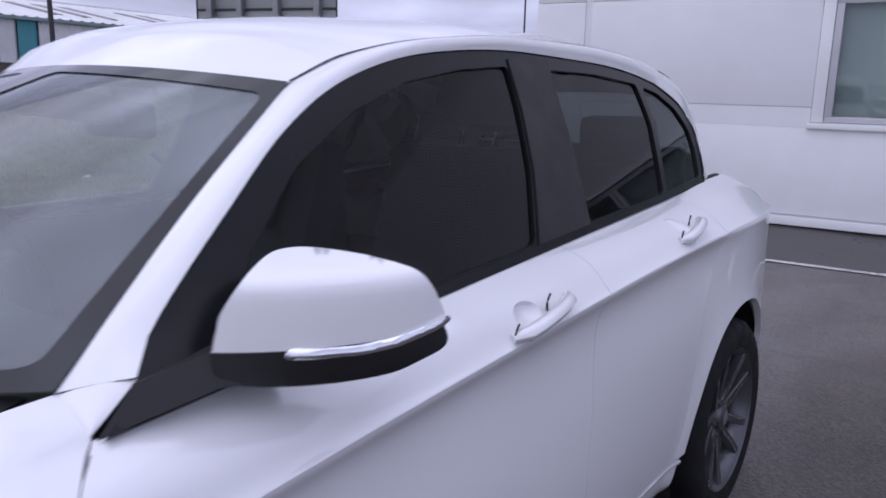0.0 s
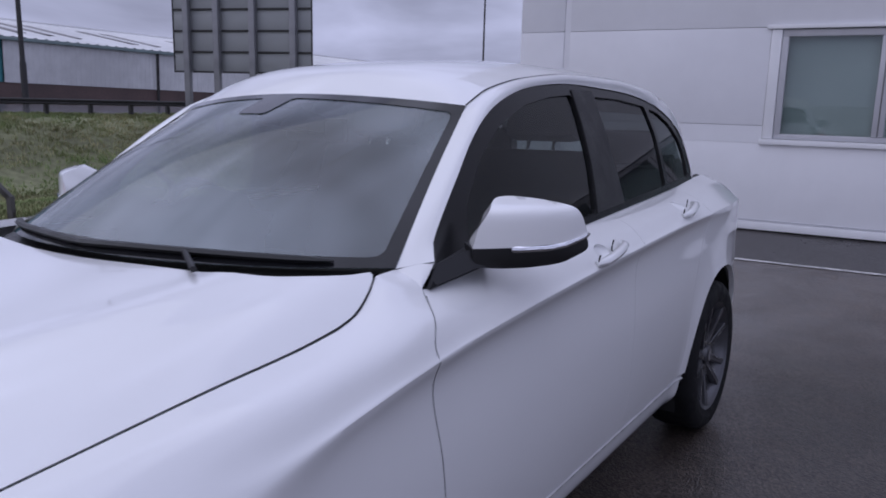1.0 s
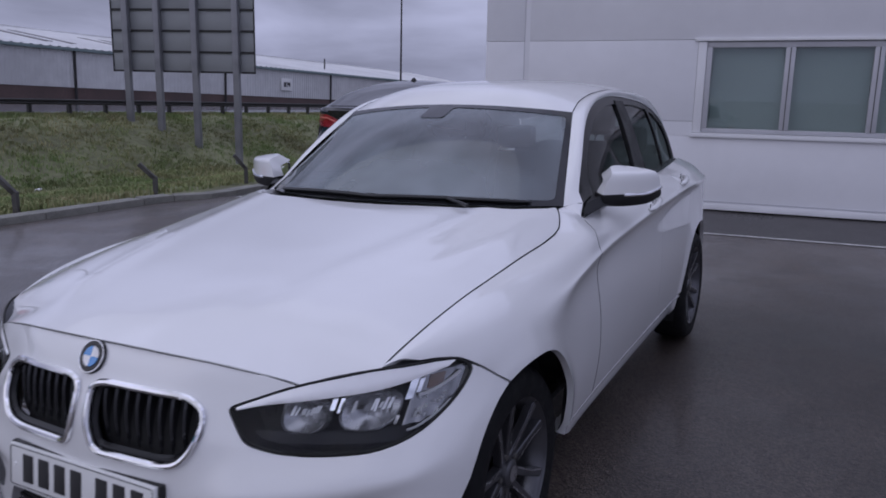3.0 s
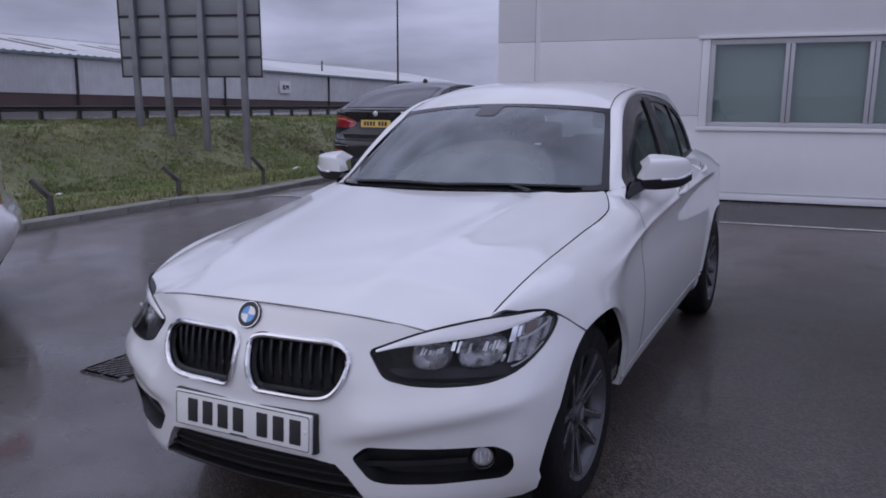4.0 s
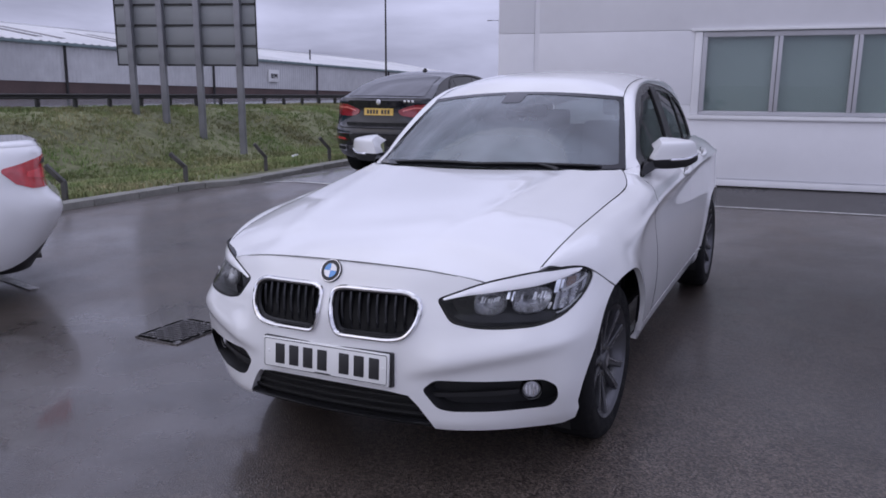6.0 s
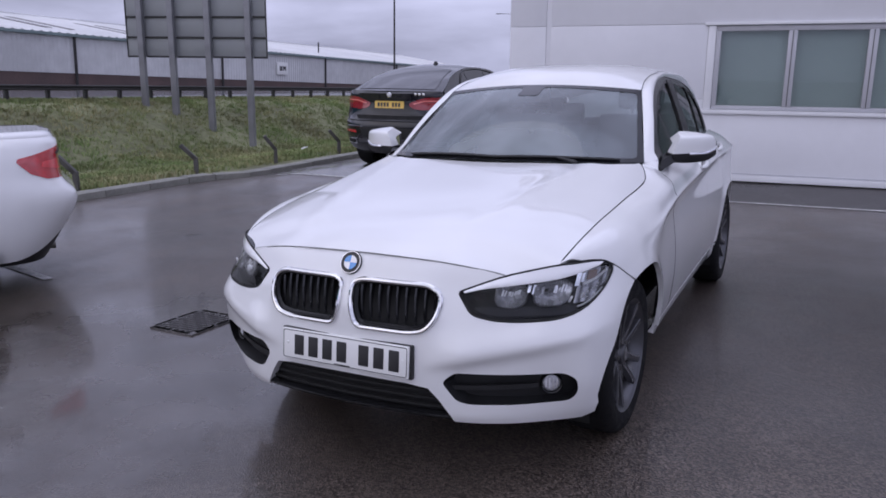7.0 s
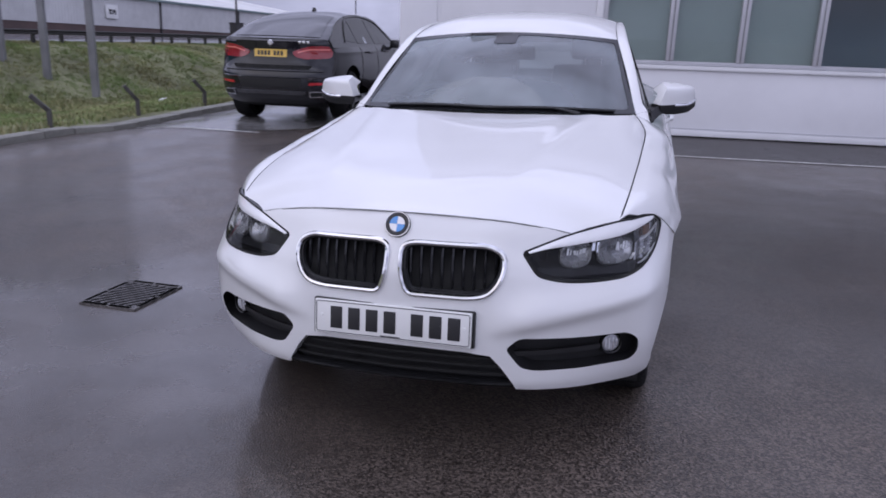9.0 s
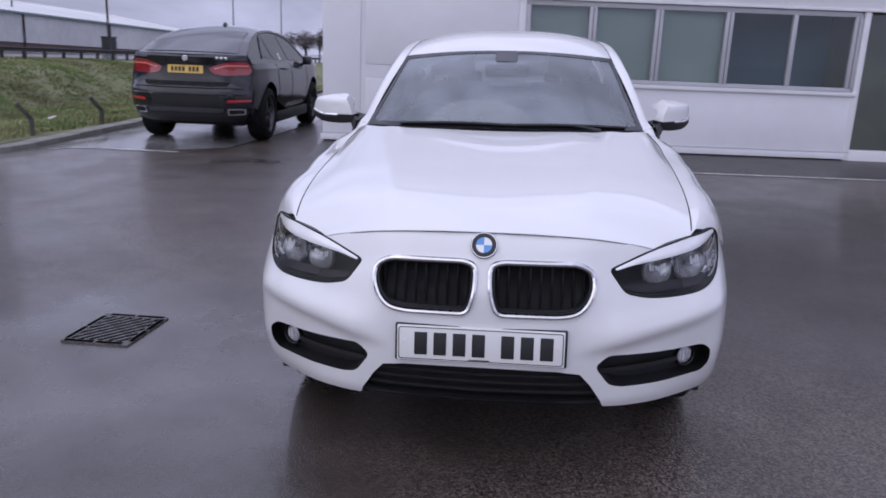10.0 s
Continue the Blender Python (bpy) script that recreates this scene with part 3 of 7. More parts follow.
def bank_z(x, y):
    """Height of the grass beyond the kerb: a shallow dip, then a bank up to the road."""
    f = smooth([(-60, 0.82), (-26, 0.72), (-20, 0.67), (-17.6, 0.62), (-16.4, 0.49), (-15.4, 0.20), (-14.4, -0.22), (-13.3, -0.62), (-12, -0.66), (-10, -0.42), (-8.6, -0.24), (-7.2, -0.145)])
    fall = -0.012 * (y - 11) * min(1.0, max(0.0, (-x - 7.5) / 9.0))
    return f(x) + fall


def ease(v):
    v = min(1.0, max(0.0, v))
    return v * v * (3 - 2 * v)


def yard_z(x, y):
    """Height of the tarmac: it falls towards the kerb, and levels out along the office."""
    return SLOPE * x * (1 - 0.82 * ease((y - 3.4) / 3.8) * ease((x + 6.9) / 1.5))


def laid(rows, nx, ny, lift):
    """A sheet laid on the tarmac through rows of plan points, with nx by ny pieces to each field."""
    grid = np.array(rows, float)
    fine = [[grid[i] + (grid[i + 1] - grid[i]) * k / ny for k in range(ny)] for i in range(len(grid) - 1)]
    out = []
    for r in [r for f in fine for r in f] + [grid[-1]]:
        line = [r[i] + (r[i + 1] - r[i]) * k / nx for i in range(len(r) - 1) for k in range(nx)] + [r[-1]]
        out.append([(float(p[0]), float(p[1]), yard_z(p[0], p[1]) + lift) for p in line])
    return sheet(out)


def build_ground():
    xs = [-900, -300, -120, -60, -40, -28, -18, -12, -9] + list(np.linspace(-7, -5, 9)) + [-4.5, -4, -3, -2, -1, 0, 1, 2, 3, 4, 5, 6.5, 8, 12, 18, 30, 60, 150, 400, 900]
    ys = [-900, -300, -100, -40, -20, -10, -5, -2, 0, 2] + list(np.linspace(3, 8, 21)) + [10, 14, 20, 30, 50, 100, 300, 900]

    def h(x, y):
        return yard_z(x, y) if -7 <= x <= 12 else (yard_z(12, y) if x > 12 else min(SLOPE * x, -0.2) - 0.9 * min(1, (-7 - x) / 4))
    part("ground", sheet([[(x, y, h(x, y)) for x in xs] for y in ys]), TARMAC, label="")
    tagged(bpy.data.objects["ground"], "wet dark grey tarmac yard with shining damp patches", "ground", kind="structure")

    # the grass bank, beyond the kerb
    xs = list(np.arange(-18.6, -7.0, 0.3)) + [-7.12]
    ys = list(np.arange(-12, 4, 1.0)) + list(np.arange(4, 26, 0.45)) + list(np.arange(26, 90, 4.0))
    rows = []
    for y in ys:
        rows.append([(x, y, bank_z(x, y) + (0.05 * noise.noise((x * 1.3, y * 1.3, 0)) if x < -7.6 else 0)) for x in xs])
    part("grass_bank", sheet(rows), GRASS_SOIL)
    tagged(bpy.data.objects["grass_bank"], "rough winter grass bank rising to a road", "bank", kind="structure")
    rows = [[(x, y, bank_z(x, y) + (0.02 if x > -27 else 0)) for x in (-60, -34, -27, -26, -22, -18.5)] for y in range(-60, 131, 10)]
    part("road", sheet(rows), ROAD)
    tagged(bpy.data.objects["road"], "grey asphalt road on top of the bank", "road", kind="structure")


def blades(bm, x, y, z, rng, size):
    """A small tuft of bent grass blades."""
    for _ in range(rng.randint(5, 8)):
        a = rng.uniform(0, math.tau)
        lean = rng.uniform(0.2, 0.9)
        h = size * rng.uniform(0.6, 1.25)
        w = 0.006 + 0.004 * rng.random()
        bx, by = x + rng.uniform(-0.09, 0.09), y + rng.uniform(-0.09, 0.09)
        dx, dy = math.cos(a), math.sin(a)
        px, py = -dy * w, dx * w
        v = [bm.verts.new(c) for c in ((bx - px, by - py, z - 0.01), (bx + px, by + py, z - 0.01),
                                       (bx + dx * lean * h * 0.45 + px * 0.8, by + dy * lean * h * 0.45 + py * 0.8, z + h * 0.7),
                                       (bx + dx * lean * h * 0.45 - px * 0.8, by + dy * lean * h * 0.45 - py * 0.8, z + h * 0.7),
                                       (bx + dx * lean * h, by + dy * lean * h, z + h * (1.0 - 0.35 * lean)))]
        bm.faces.new((v[0], v[1], v[2], v[3]))
        bm.faces.new((v[3], v[2], v[4]))


def grass_material():
    m = material("dull_green_grass", (0.222, 0.242, 0.136), 0.9, 0, 0.6, 0.36, fine=0.5, fine_scale=6, spec=0.08)
    n, l = m.node_tree.nodes, m.node_tree.links
    b = n["Principled BSDF"]
    src = b.inputs["Base Color"].links[0].from_socket
    geo = n.new("ShaderNodeNewGeometry")
    ramp = n.new("ShaderNodeValToRGB")
    ramp.color_ramp.elements[0].color, ramp.color_ramp.elements[1].color = (0.82, 0.98, 0.80, 1), (1.28, 1.16, 1.12, 1)
    mul = n.new("ShaderNodeVectorMath")
    mul.operation = "MULTIPLY"
    l.new(geo.outputs["Random Per Island"], ramp.inputs["Fac"])
    l.new(src, mul.inputs[0])
    l.new(ramp.outputs["Color"], mul.inputs[1])
    # broad drifts of greener growth and of straw
    co = n.new("ShaderNodeTexCoord")
    drift = n.new("ShaderNodeTexNoise")
    drift.inputs["Scale"].default_value, drift.inputs["Detail"].default_value = 0.55, 3.0
    hue = n.new("ShaderNodeValToRGB")
    hue.color_ramp.elements[0].position, hue.color_ramp.elements[0].color = 0.38, (0.86, 1.0, 0.80, 1)
    hue.color_ramp.elements[1].position, hue.color_ramp.elements[1].color = 0.62, (1.20, 1.06, 1.10, 1)
    mul2 = n.new("ShaderNodeVectorMath")
    mul2.operation = "MULTIPLY"
    l.new(co.outputs["Object"], drift.inputs["Vector"])
    l.new(drift.outputs["Fac"], hue.inputs["Fac"])
    l.new(mul.outputs["Vector"], mul2.inputs[0])
    l.new(hue.outputs["Color"], mul2.inputs[1])
    l.new(mul2.outputs["Vector"], b.inputs["Base Color"])
    return m


def build_grass():
    rng = random.Random(5)
    bm = bmesh.new()
    for _ in range(30000):
        x = -7.45 - 11.0 * rng.random()
        y = 2.5 + 27.0 * rng.random() ** 1.15
        if noise.noise((x * 0.8, y * 0.8, 3.0)) + 0.75 < rng.random():
            continue
        blades(bm, x, y, bank_z(x, y), rng, 0.085 + 0.05 * noise.noise((x * 0.5, y * 0.5, 9)))
    me = bpy.data.meshes.new("grass")
    bm.to_mesh(me)
    bm.free()
    me.materials.append(grass_material())
    tagged(new("grass", me), "short dull green and straw grass tufts", "grass", kind="stuff")


def build_kerb():
    """Kerb stones end to end along the edge of the yard."""
    line = [(-6.9, -8.0), (-6.95, 0.0), (-7.0, 4.0), (-7.08, 6.3), (-6.98, 6.75), (-6.68, 7.2), (-6.66, 7.7), (-6.8, 9.0), (-7.05, 12.0), (-7.3, 22.0)]
    pts = spaced(line, 0.9, closed=False)
    kerb = empty("kerb", Matrix.Identity(4), "pale grey concrete kerb stones along the grass", "kerb", kind="structure")
    for i in range(len(pts) - 1):
        a, b = Vector((*pts[i], 0)), Vector((*pts[i + 1], 0))
        d = b - a
        bm = box_bm(-0.28, 0.0, 0.003, d.length - 0.003, -0.25, 0.085, bevel=0.016)
        ang = math.degrees(math.atan2(-d.x, d.y))
        part("kerb_stone", bm, CONCRETE, kerb, loc=YARD @ pose(a.x, a.y, 0.004 * math.sin(i * 2.3), 0, 0, ang))


def build_stubs():
    """Short bent steel posts behind the kerb."""
    for i, (x, y) in enumerate([(-7.5, 2.6), (-7.5, 4.70), (-7.5, 6.88), (-7.45, 8.78), (-7.5, 10.85), (-7.6, 13.1)]):
        bm = bmesh.new()
        z = bank_z(x, y) + 0.075
        lean = -0.15 - 0.02 * (i % 3)
        box(bm, -0.032, 0.032, -0.036, 0.036, -0.25, 0.20, bevel=0.008)
        box(bm, -0.031, 0.031, -0.035, 0.035, 0, 0.31, bevel=0.008, m=pose(0, 0, 0.175, 8, -38 - 3 * (i % 3), 0))
        ob = part("bent_post", bm, POST, loc=pose(x, y, z, 0, 0, 20 + 7 * i))
        tagged(ob, "short dark weathered steel post bent over towards the bank", "post", "bent posts behind the kerb")


def build_grate():
    """A drain grate: an outer seat with slots, and slanting bars inside a square rim."""
    g = empty("drain_grate", YARD @ pose(-1.866, 1.13, 0.007, 0, 0, -2) @ Matrix.Diagonal((0.915, 0.965, 1, 1)), "square cast iron drain grate set in the tarmac", "drain")
    seat = bmesh.new()
    for a in ((-0.187, 0.187, -0.205, -0.170), (-0.187, 0.187, 0.170, 0.205), (-0.187, -0.152, -0.17, 0.17), (0.152, 0.187, -0.17, 0.17)):
        box(seat, a[0], a[1], a[2], a[3], -0.03, 0.003, bevel=0.004)
    part("seat", seat, IRON_WORN, g, "worn iron seat of the grate")
    # flat black blocks stand in for the shade inside slots and shaft
    for a in ((-0.168, -0.008, -0.203, -0.180), (0.008, 0.150, -0.203, -0.180), (-0.150, -0.008, 0.180, 0.203), (0.008, 0.168, 0.180, 0.203), (-0.185, -0.162, -0.165, -0.008), (-0.185, -0.162, 0.008, 0.16), (0.162, 0.185, -0.16, -0.008), (0.162, 0.185, 0.008, 0.165)):
        part("slot", box_bm(a[0], a[1], a[2], a[3], -0.01, 0.0042), SHAFT_SHADE, g)
    part("well", box_bm(-0.152, 0.152, -0.17, 0.17, -0.06, -0.004), SHAFT_SHADE, g, "black block under the bars, painted as a shaft in shade")
    slant = math.radians(38)
    for i in range(-6, 7):
        c = i * 0.0420
        # the bar's line: points p with p . n = c, cut off by the rim
        nx, ny, dx, dy = math.cos(slant), -math.sin(slant), math.sin(slant), math.cos(slant)
        t0, t1 = -1.0, 1.0
        for p, d, h in ((c * nx, dx, 0.150), (c * ny, dy, 0.168)):
            a, b = sorted(((-h - p) / d, (h - p) / d))
            t0, t1 = max(t0, a), min(t1, b)
        if t1 - t0 > 0.02:
            bar = box_bm(-0.0085, 0.0085, t0, t1, -0.003, 0.002, bevel=0.0015)
            part("bar", bar, IRON_WORN, g, loc=pose(c * nx, c * ny, 0, 0, 0, -38))


def build_lines():
    for x0, y0, x1, y1 in ((-2.46, 7.10, 9.2, 8.26), (-6.02, 6.97, -4.27, 7.0), (-6.2, 2.035, -3.66, 1.465)):
        d = np.array((y0 - y1, x1 - x0)) / math.hypot(x1 - x0, y1 - y0) * 0.036
        bm = laid([[(x0 - d[0], y0 - d[1]), (x1 - d[0], y1 - d[1])], [(x0 + d[0], y0 + d[1]), (x1 + d[0], y1 + d[1])]], 24, 1, 0.006)
        tagged(part("painted_line", bm, LINE_PAINT), "worn white painted line on the tarmac", "painted line", kind="structure")
    # the sky's pale reflection on this wet bay is partly put into its colour
    bm = laid([[(-6.55, 7.25), (-5.6, 7.06), (-4.55, 7.02), (-3.86, 7.65)], [(-6.8, 9.5), (-5.8, 9.3), (-4.87, 9.1), (-3.8, 9.25)], [(-7.0, 20), (-6.0, 20), (-5.0, 20), (-4.0, 20)]], 5, 8, 0.004)
    tagged(part("wet_bay", bm, PALE_WET_BAY), "shining wet parking bay, sky reflection partly put into its pale colour", "pavement", kind="structure")


def build_apron():
    """A strip of paler paving that rises from the painted line to the office wall."""
    xs = np.linspace(-2.66, 9.6, 14)
    rows = []
    for k, lift in ((0.0, 0.0), (0.3, 0.25), (0.62, 0.62), (1.0, 1.0)):
        rows.append([(x, 7.39 + 0.10 * x + 0.95 * k, yard_z(x, 7.39 + 0.10 * x) * (1 - lift) + (0.135 + 0.005 * x) * lift + 0.004) for x in xs])
    tagged(part("pavement", sheet(rows), APRON), "strip of damp grey paving along the office wall", "pavement", kind="structure")


# the white office building stands slightly askew to the parked car; its own x runs along the front, y into it
OFFICE = pose(0, 8.29, 0, 0, -0.29, 5.71)
FACE = 0.0
LEFT = -2.68    # its corner


def build_office():
    z0, sill, head = 0.150, 1.095, 2.045
    wall = empty("office_building", OFFICE, "white metal-clad office building with a ribbon of windows", "building", kind="structure")

    def slab(name, x0, x1, za, zb, depth=0.0, mat_=CLADDING, thick=0.18, bevel=0.004, label=""):
        return part(name, box_bm(x0, x1, FACE - depth, FACE + thick, za, zb, bevel=bevel), mat_, wall, label)

    gap = 0.0035
    win0, win1 = 0.012, 4.44
    # cladding sheets with open joints between them
    slab("wall_panel", LEFT, -2.17 - gap, z0, 2.10 - gap)
    slab("wall_panel", -2.105, win1 + 0.03, z0, sill - 0.10)
    slab("wall_panel", -2.105, win0 - 0.10, sill - 0.10, 1.17 - gap, bevel=0)
    slab("wall_panel", -2.105, win0 - 0.10, 1.17, 2.10 - gap)
    slab("wall_panel", LEFT, -2.17 - gap, 2.10, 4.4)
    slab("wall_panel", -2.105, 3.4, 2.10, 4.4)
    slab("wall_panel", 3.4 + gap, 9.6, 2.10, 4.4)
    slab("wall_panel", LEFT, 9.6, 4.4 + gap, 6.4)
    slab("wall_panel", 6.6, 9.6, z0, 2.10 - gap)
    # a flat cover strip over the upright joint by the corner, and the stepped lower edge of the sheets
    part("cover_strip", box_bm(-2.17, -2.105, FACE + 0.006, FACE + 0.1, z0, 4.4), CLADDING, wall)
    part("drip_edge", box_bm(LEFT, win1 + 0.10, FACE - 0.012, FACE - 0.001, z0 + 0.082, z0 + 0.092), FRAME_GREY, wall)
    # the return wall, the roof and the back
    part("return_wall", box_bm(LEFT, LEFT + 0.18, FACE + 0.18, 17.7, z0, 6.4), CLADDING, wall)
    part("back_wall", box_bm(LEFT, 9.6, 17.7, 17.9, 0, 6.4), CLADDING, wall)
    part("end_wall", box_bm(9.42, 9.6, FACE + 0.18, 17.7, 0, 6.4), CLADDING, wall)
    part("roof", box_bm(LEFT - 0.1, 9.7, FACE - 0.1, 18.0, 6.4, 6.6), WHITE_TRIM, wall)
    # base trim, plinth, sill and head
    part("base_trim", box_bm(LEFT - 0.03, win1 + 0.03, FACE - 0.035, FACE - 0.002, z0 - 0.005, z0 + 0.07, bevel=0.006), WHITE_TRIM, wall)
    part("base_trim", box_bm(6.6, 9.6, FACE - 0.035, FACE - 0.002, z0 - 0.005, z0 + 0.07, bevel=0.006), WHITE_TRIM, wall)
    part("plinth", box_bm(LEFT + 0.03, 9.6, FACE + 0.015, FACE + 0.3, -0.6, z0 - 0.006), PLINTH, wall)
    part("window_sill", box_bm(win0 - 0.12, win1 + 0.05, FACE - 0.035, FACE + 0.15, sill - 0.105, sill - 0.055, bevel=0.006), WHITE_TRIM, wall)
    part("window_head", box_bm(win0 - 0.14, 9.6, FACE - 0.025, FACE - 0.003, head + 0.035, head + 0.070, bevel=0.005), WHITE_TRIM, wall)
    part("jamb", box_bm(win0 - 0.097, win0 - 0.003, FACE - 0.008, FACE + 0.15, sill - 0.05, head + 0.03, bevel=0.004), WHITE_TRIM, wall)
    w = empty("window_1", OFFICE, "ribbon window in grey frames, pale blinds behind three panes", "window", kind="structure")
    part("window_frame", box_bm(win0, win1, FACE + 0.015, FACE + 0.085, sill - 0.05, sill, bevel=0.004), FRAME_GREY, w)
    part("window_frame", box_bm(win0, win1, FACE + 0.015, FACE + 0.085, head - 0.035, head + 0.03, bevel=0.004), FRAME_GREY, w)
    for x, hw in ((win0 + 0.03, 0.03), (0.897, 0.050), (1.772, 0.050), (2.700, 0.050), (3.567, 0.030), (win1 - 0.04, 0.05)):
        part("mullion", box_bm(x - hw, x + hw, FACE + 0.005, FACE + 0.09, sill, head - 0.035, bevel=0.005), FRAME_GREY, w)
        if hw > 0.04:
            part("mullion_groove", box_bm(x - 0.005, x + 0.005, FACE + 0.001, FACE + 0.0055, sill, head - 0.035), PLINTH, w)
    bays = [(win0 + 0.06, 0.847), (0.947, 1.722), (1.822, 2.650), (2.750, 3.537), (3.597, win1 - 0.09)]
    for i, (a, b) in enumerate(bays):
        ob = part("pane", box_bm(a, b, FACE + 0.045, FACE + 0.053, sill, head - 0.035), WINDOW_GLASS, w, "glass pane", smooth_faces=False)
        ob.visible_shadow = False
        if i < 3:
            bl = part("blind", box_bm(a - 0.03, b + 0.03, FACE + 0.14, FACE + 0.15, sill - 0.04, head), BLIND, loc=OFFICE.copy())
            tagged(bl, "pale green closed roller blind behind the glass", "blind", "blinds in the office windows")
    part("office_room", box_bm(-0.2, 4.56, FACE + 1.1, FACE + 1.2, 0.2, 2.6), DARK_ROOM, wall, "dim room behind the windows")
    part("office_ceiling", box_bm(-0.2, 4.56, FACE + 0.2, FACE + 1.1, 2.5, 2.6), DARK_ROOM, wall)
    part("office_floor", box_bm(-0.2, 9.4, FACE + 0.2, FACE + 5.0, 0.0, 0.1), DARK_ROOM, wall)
    # glazed entrance beyond the windows
    d = empty("door_1", OFFICE, "tall glazed entrance in a white frame", "door", kind="structure")
    part("door_frame", box_bm(win1 + 0.02, win1 + 0.10, FACE - 0.01, FACE + 0.12, 0.0, 2.12, bevel=0.006), WHITE_TRIM, d)
    part("door_frame", box_bm(6.5, 6.6, FACE - 0.01, FACE + 0.12, 0.0, 2.12, bevel=0.006), WHITE_TRIM, d)
    part("door_frame", box_bm(5.42, 5.50, FACE + 0.0, FACE + 0.12, 0.0, 2.05, bevel=0.006), WHITE_TRIM, d)
    part("threshold", box_bm(win1 + 0.10, 6.5, FACE - 0.02, FACE + 0.12, 0.02, 0.27, bevel=0.006), WHITE_TRIM, d)
    for a, b in ((win1 + 0.10, 5.42), (5.5, 6.5)):
        ob = part("pane", box_bm(a, b, FACE + 0.05, FACE + 0.058, 0.27, 2.05), WINDOW_GLASS, d, "glass pane", smooth_faces=False)
        ob.visible_shadow = False
    part("hall", box_bm(4.66, 9.4, FACE + 1.3, FACE + 1.4, 0.1, 2.6), HALL, d, "dim hall behind the glass")
    part("hall_side", box_bm(4.56, 4.66, FACE + 0.2, FACE + 1.3, 0.1, 2.6), HALL, d)
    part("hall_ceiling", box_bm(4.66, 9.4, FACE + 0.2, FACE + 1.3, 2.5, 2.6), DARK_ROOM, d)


def build_road_sign():
    """The back of a large road sign on four posts."""
    a, b = Vector((-12.95, 15.35, 0)), Vector((-17.0, 14.05, 0))
    d = (b - a)
    L = d.length
    d.normalize()
    ang = math.degrees(math.atan2(d.y, d.x))
    z0, z1 = 1.83, 5.2
    m = Matrix.Translation((a.x, a.y, 0)) @ pose(0, 0, 0, 0, 0, ang)
    s = empty("road_sign", m, "grey back of a large road sign on four steel posts", "road sign")
    rows = 6
    h = (z1 - z0) / rows
    for r in range(rows):
        part("plank", box_bm(0, L, -0.012, 0.012, z0 + r * h + 0.006, z0 + (r + 1) * h - 0.006, bevel=0.003), SIGN_GREY, s)
        part("stiffener", box_bm(0.02, L - 0.02, 0.012, 0.055, z0 + r * h - 0.025 if r else z0, z0 + r * h + (0.025 if r else 0.05), bevel=0.004), DARK_STEEL, s)
    for side in (0.0, L - 0.03):
        part("edge_strip", box_bm(side, side + 0.03, 0.012, 0.03, z0, z1), DARK_STEEL, s)
    for t in (0.50, 1.70, 2.80, 3.74):
        p = a + d * t
        zf = bank_z(p.x, p.y) - 0.5
        ob = part("post", box_bm(-0.085, 0.085, 0.056, 0.20, zf, z1 - 0.1, bevel=0.012), GALV, s, loc=pose(t, 0, 0))
        for r in range(rows + 1):
            zz = z0 + 0.03 + r * h * 0.985
            part("clip", box_bm(-0.11, 0.11, 0.05, 0.075, zz - 0.03, zz + 0.03, bevel=0.004), GALV, ob)


def build_barrier():
    """The steel safety barrier along the road."""
    g = empty("crash_barrier", Matrix.Identity(4), "dark weathered steel crash barrier along the road", "barrier")
    pts = [(-17.9, y) for y in np.arange(-6, 64, 1.2)]
    for x, y in pts:
        part("barrier_post", box_bm(-0.05, 0.05, -0.05, 0.05, -0.3, 0.43, bevel=0.008), DARK_STEEL, g, loc=pose(x, float(y), bank_z(x, y)))
    prof = [(0.0, -0.075), (0.04, -0.055), (0.04, -0.025), (0.01, 0.0), (0.04, 0.025), (0.04, 0.055), (0.0, 0.075)]
    rows = [[(x + 0.10 + p[0], float(y), bank_z(x, y) + 0.355 + p[1]) for p in prof] for x, y in pts]
    part("rail", sheet(rows, facing=(1, 0, 0), thick=0.01), DARK_STEEL, g)


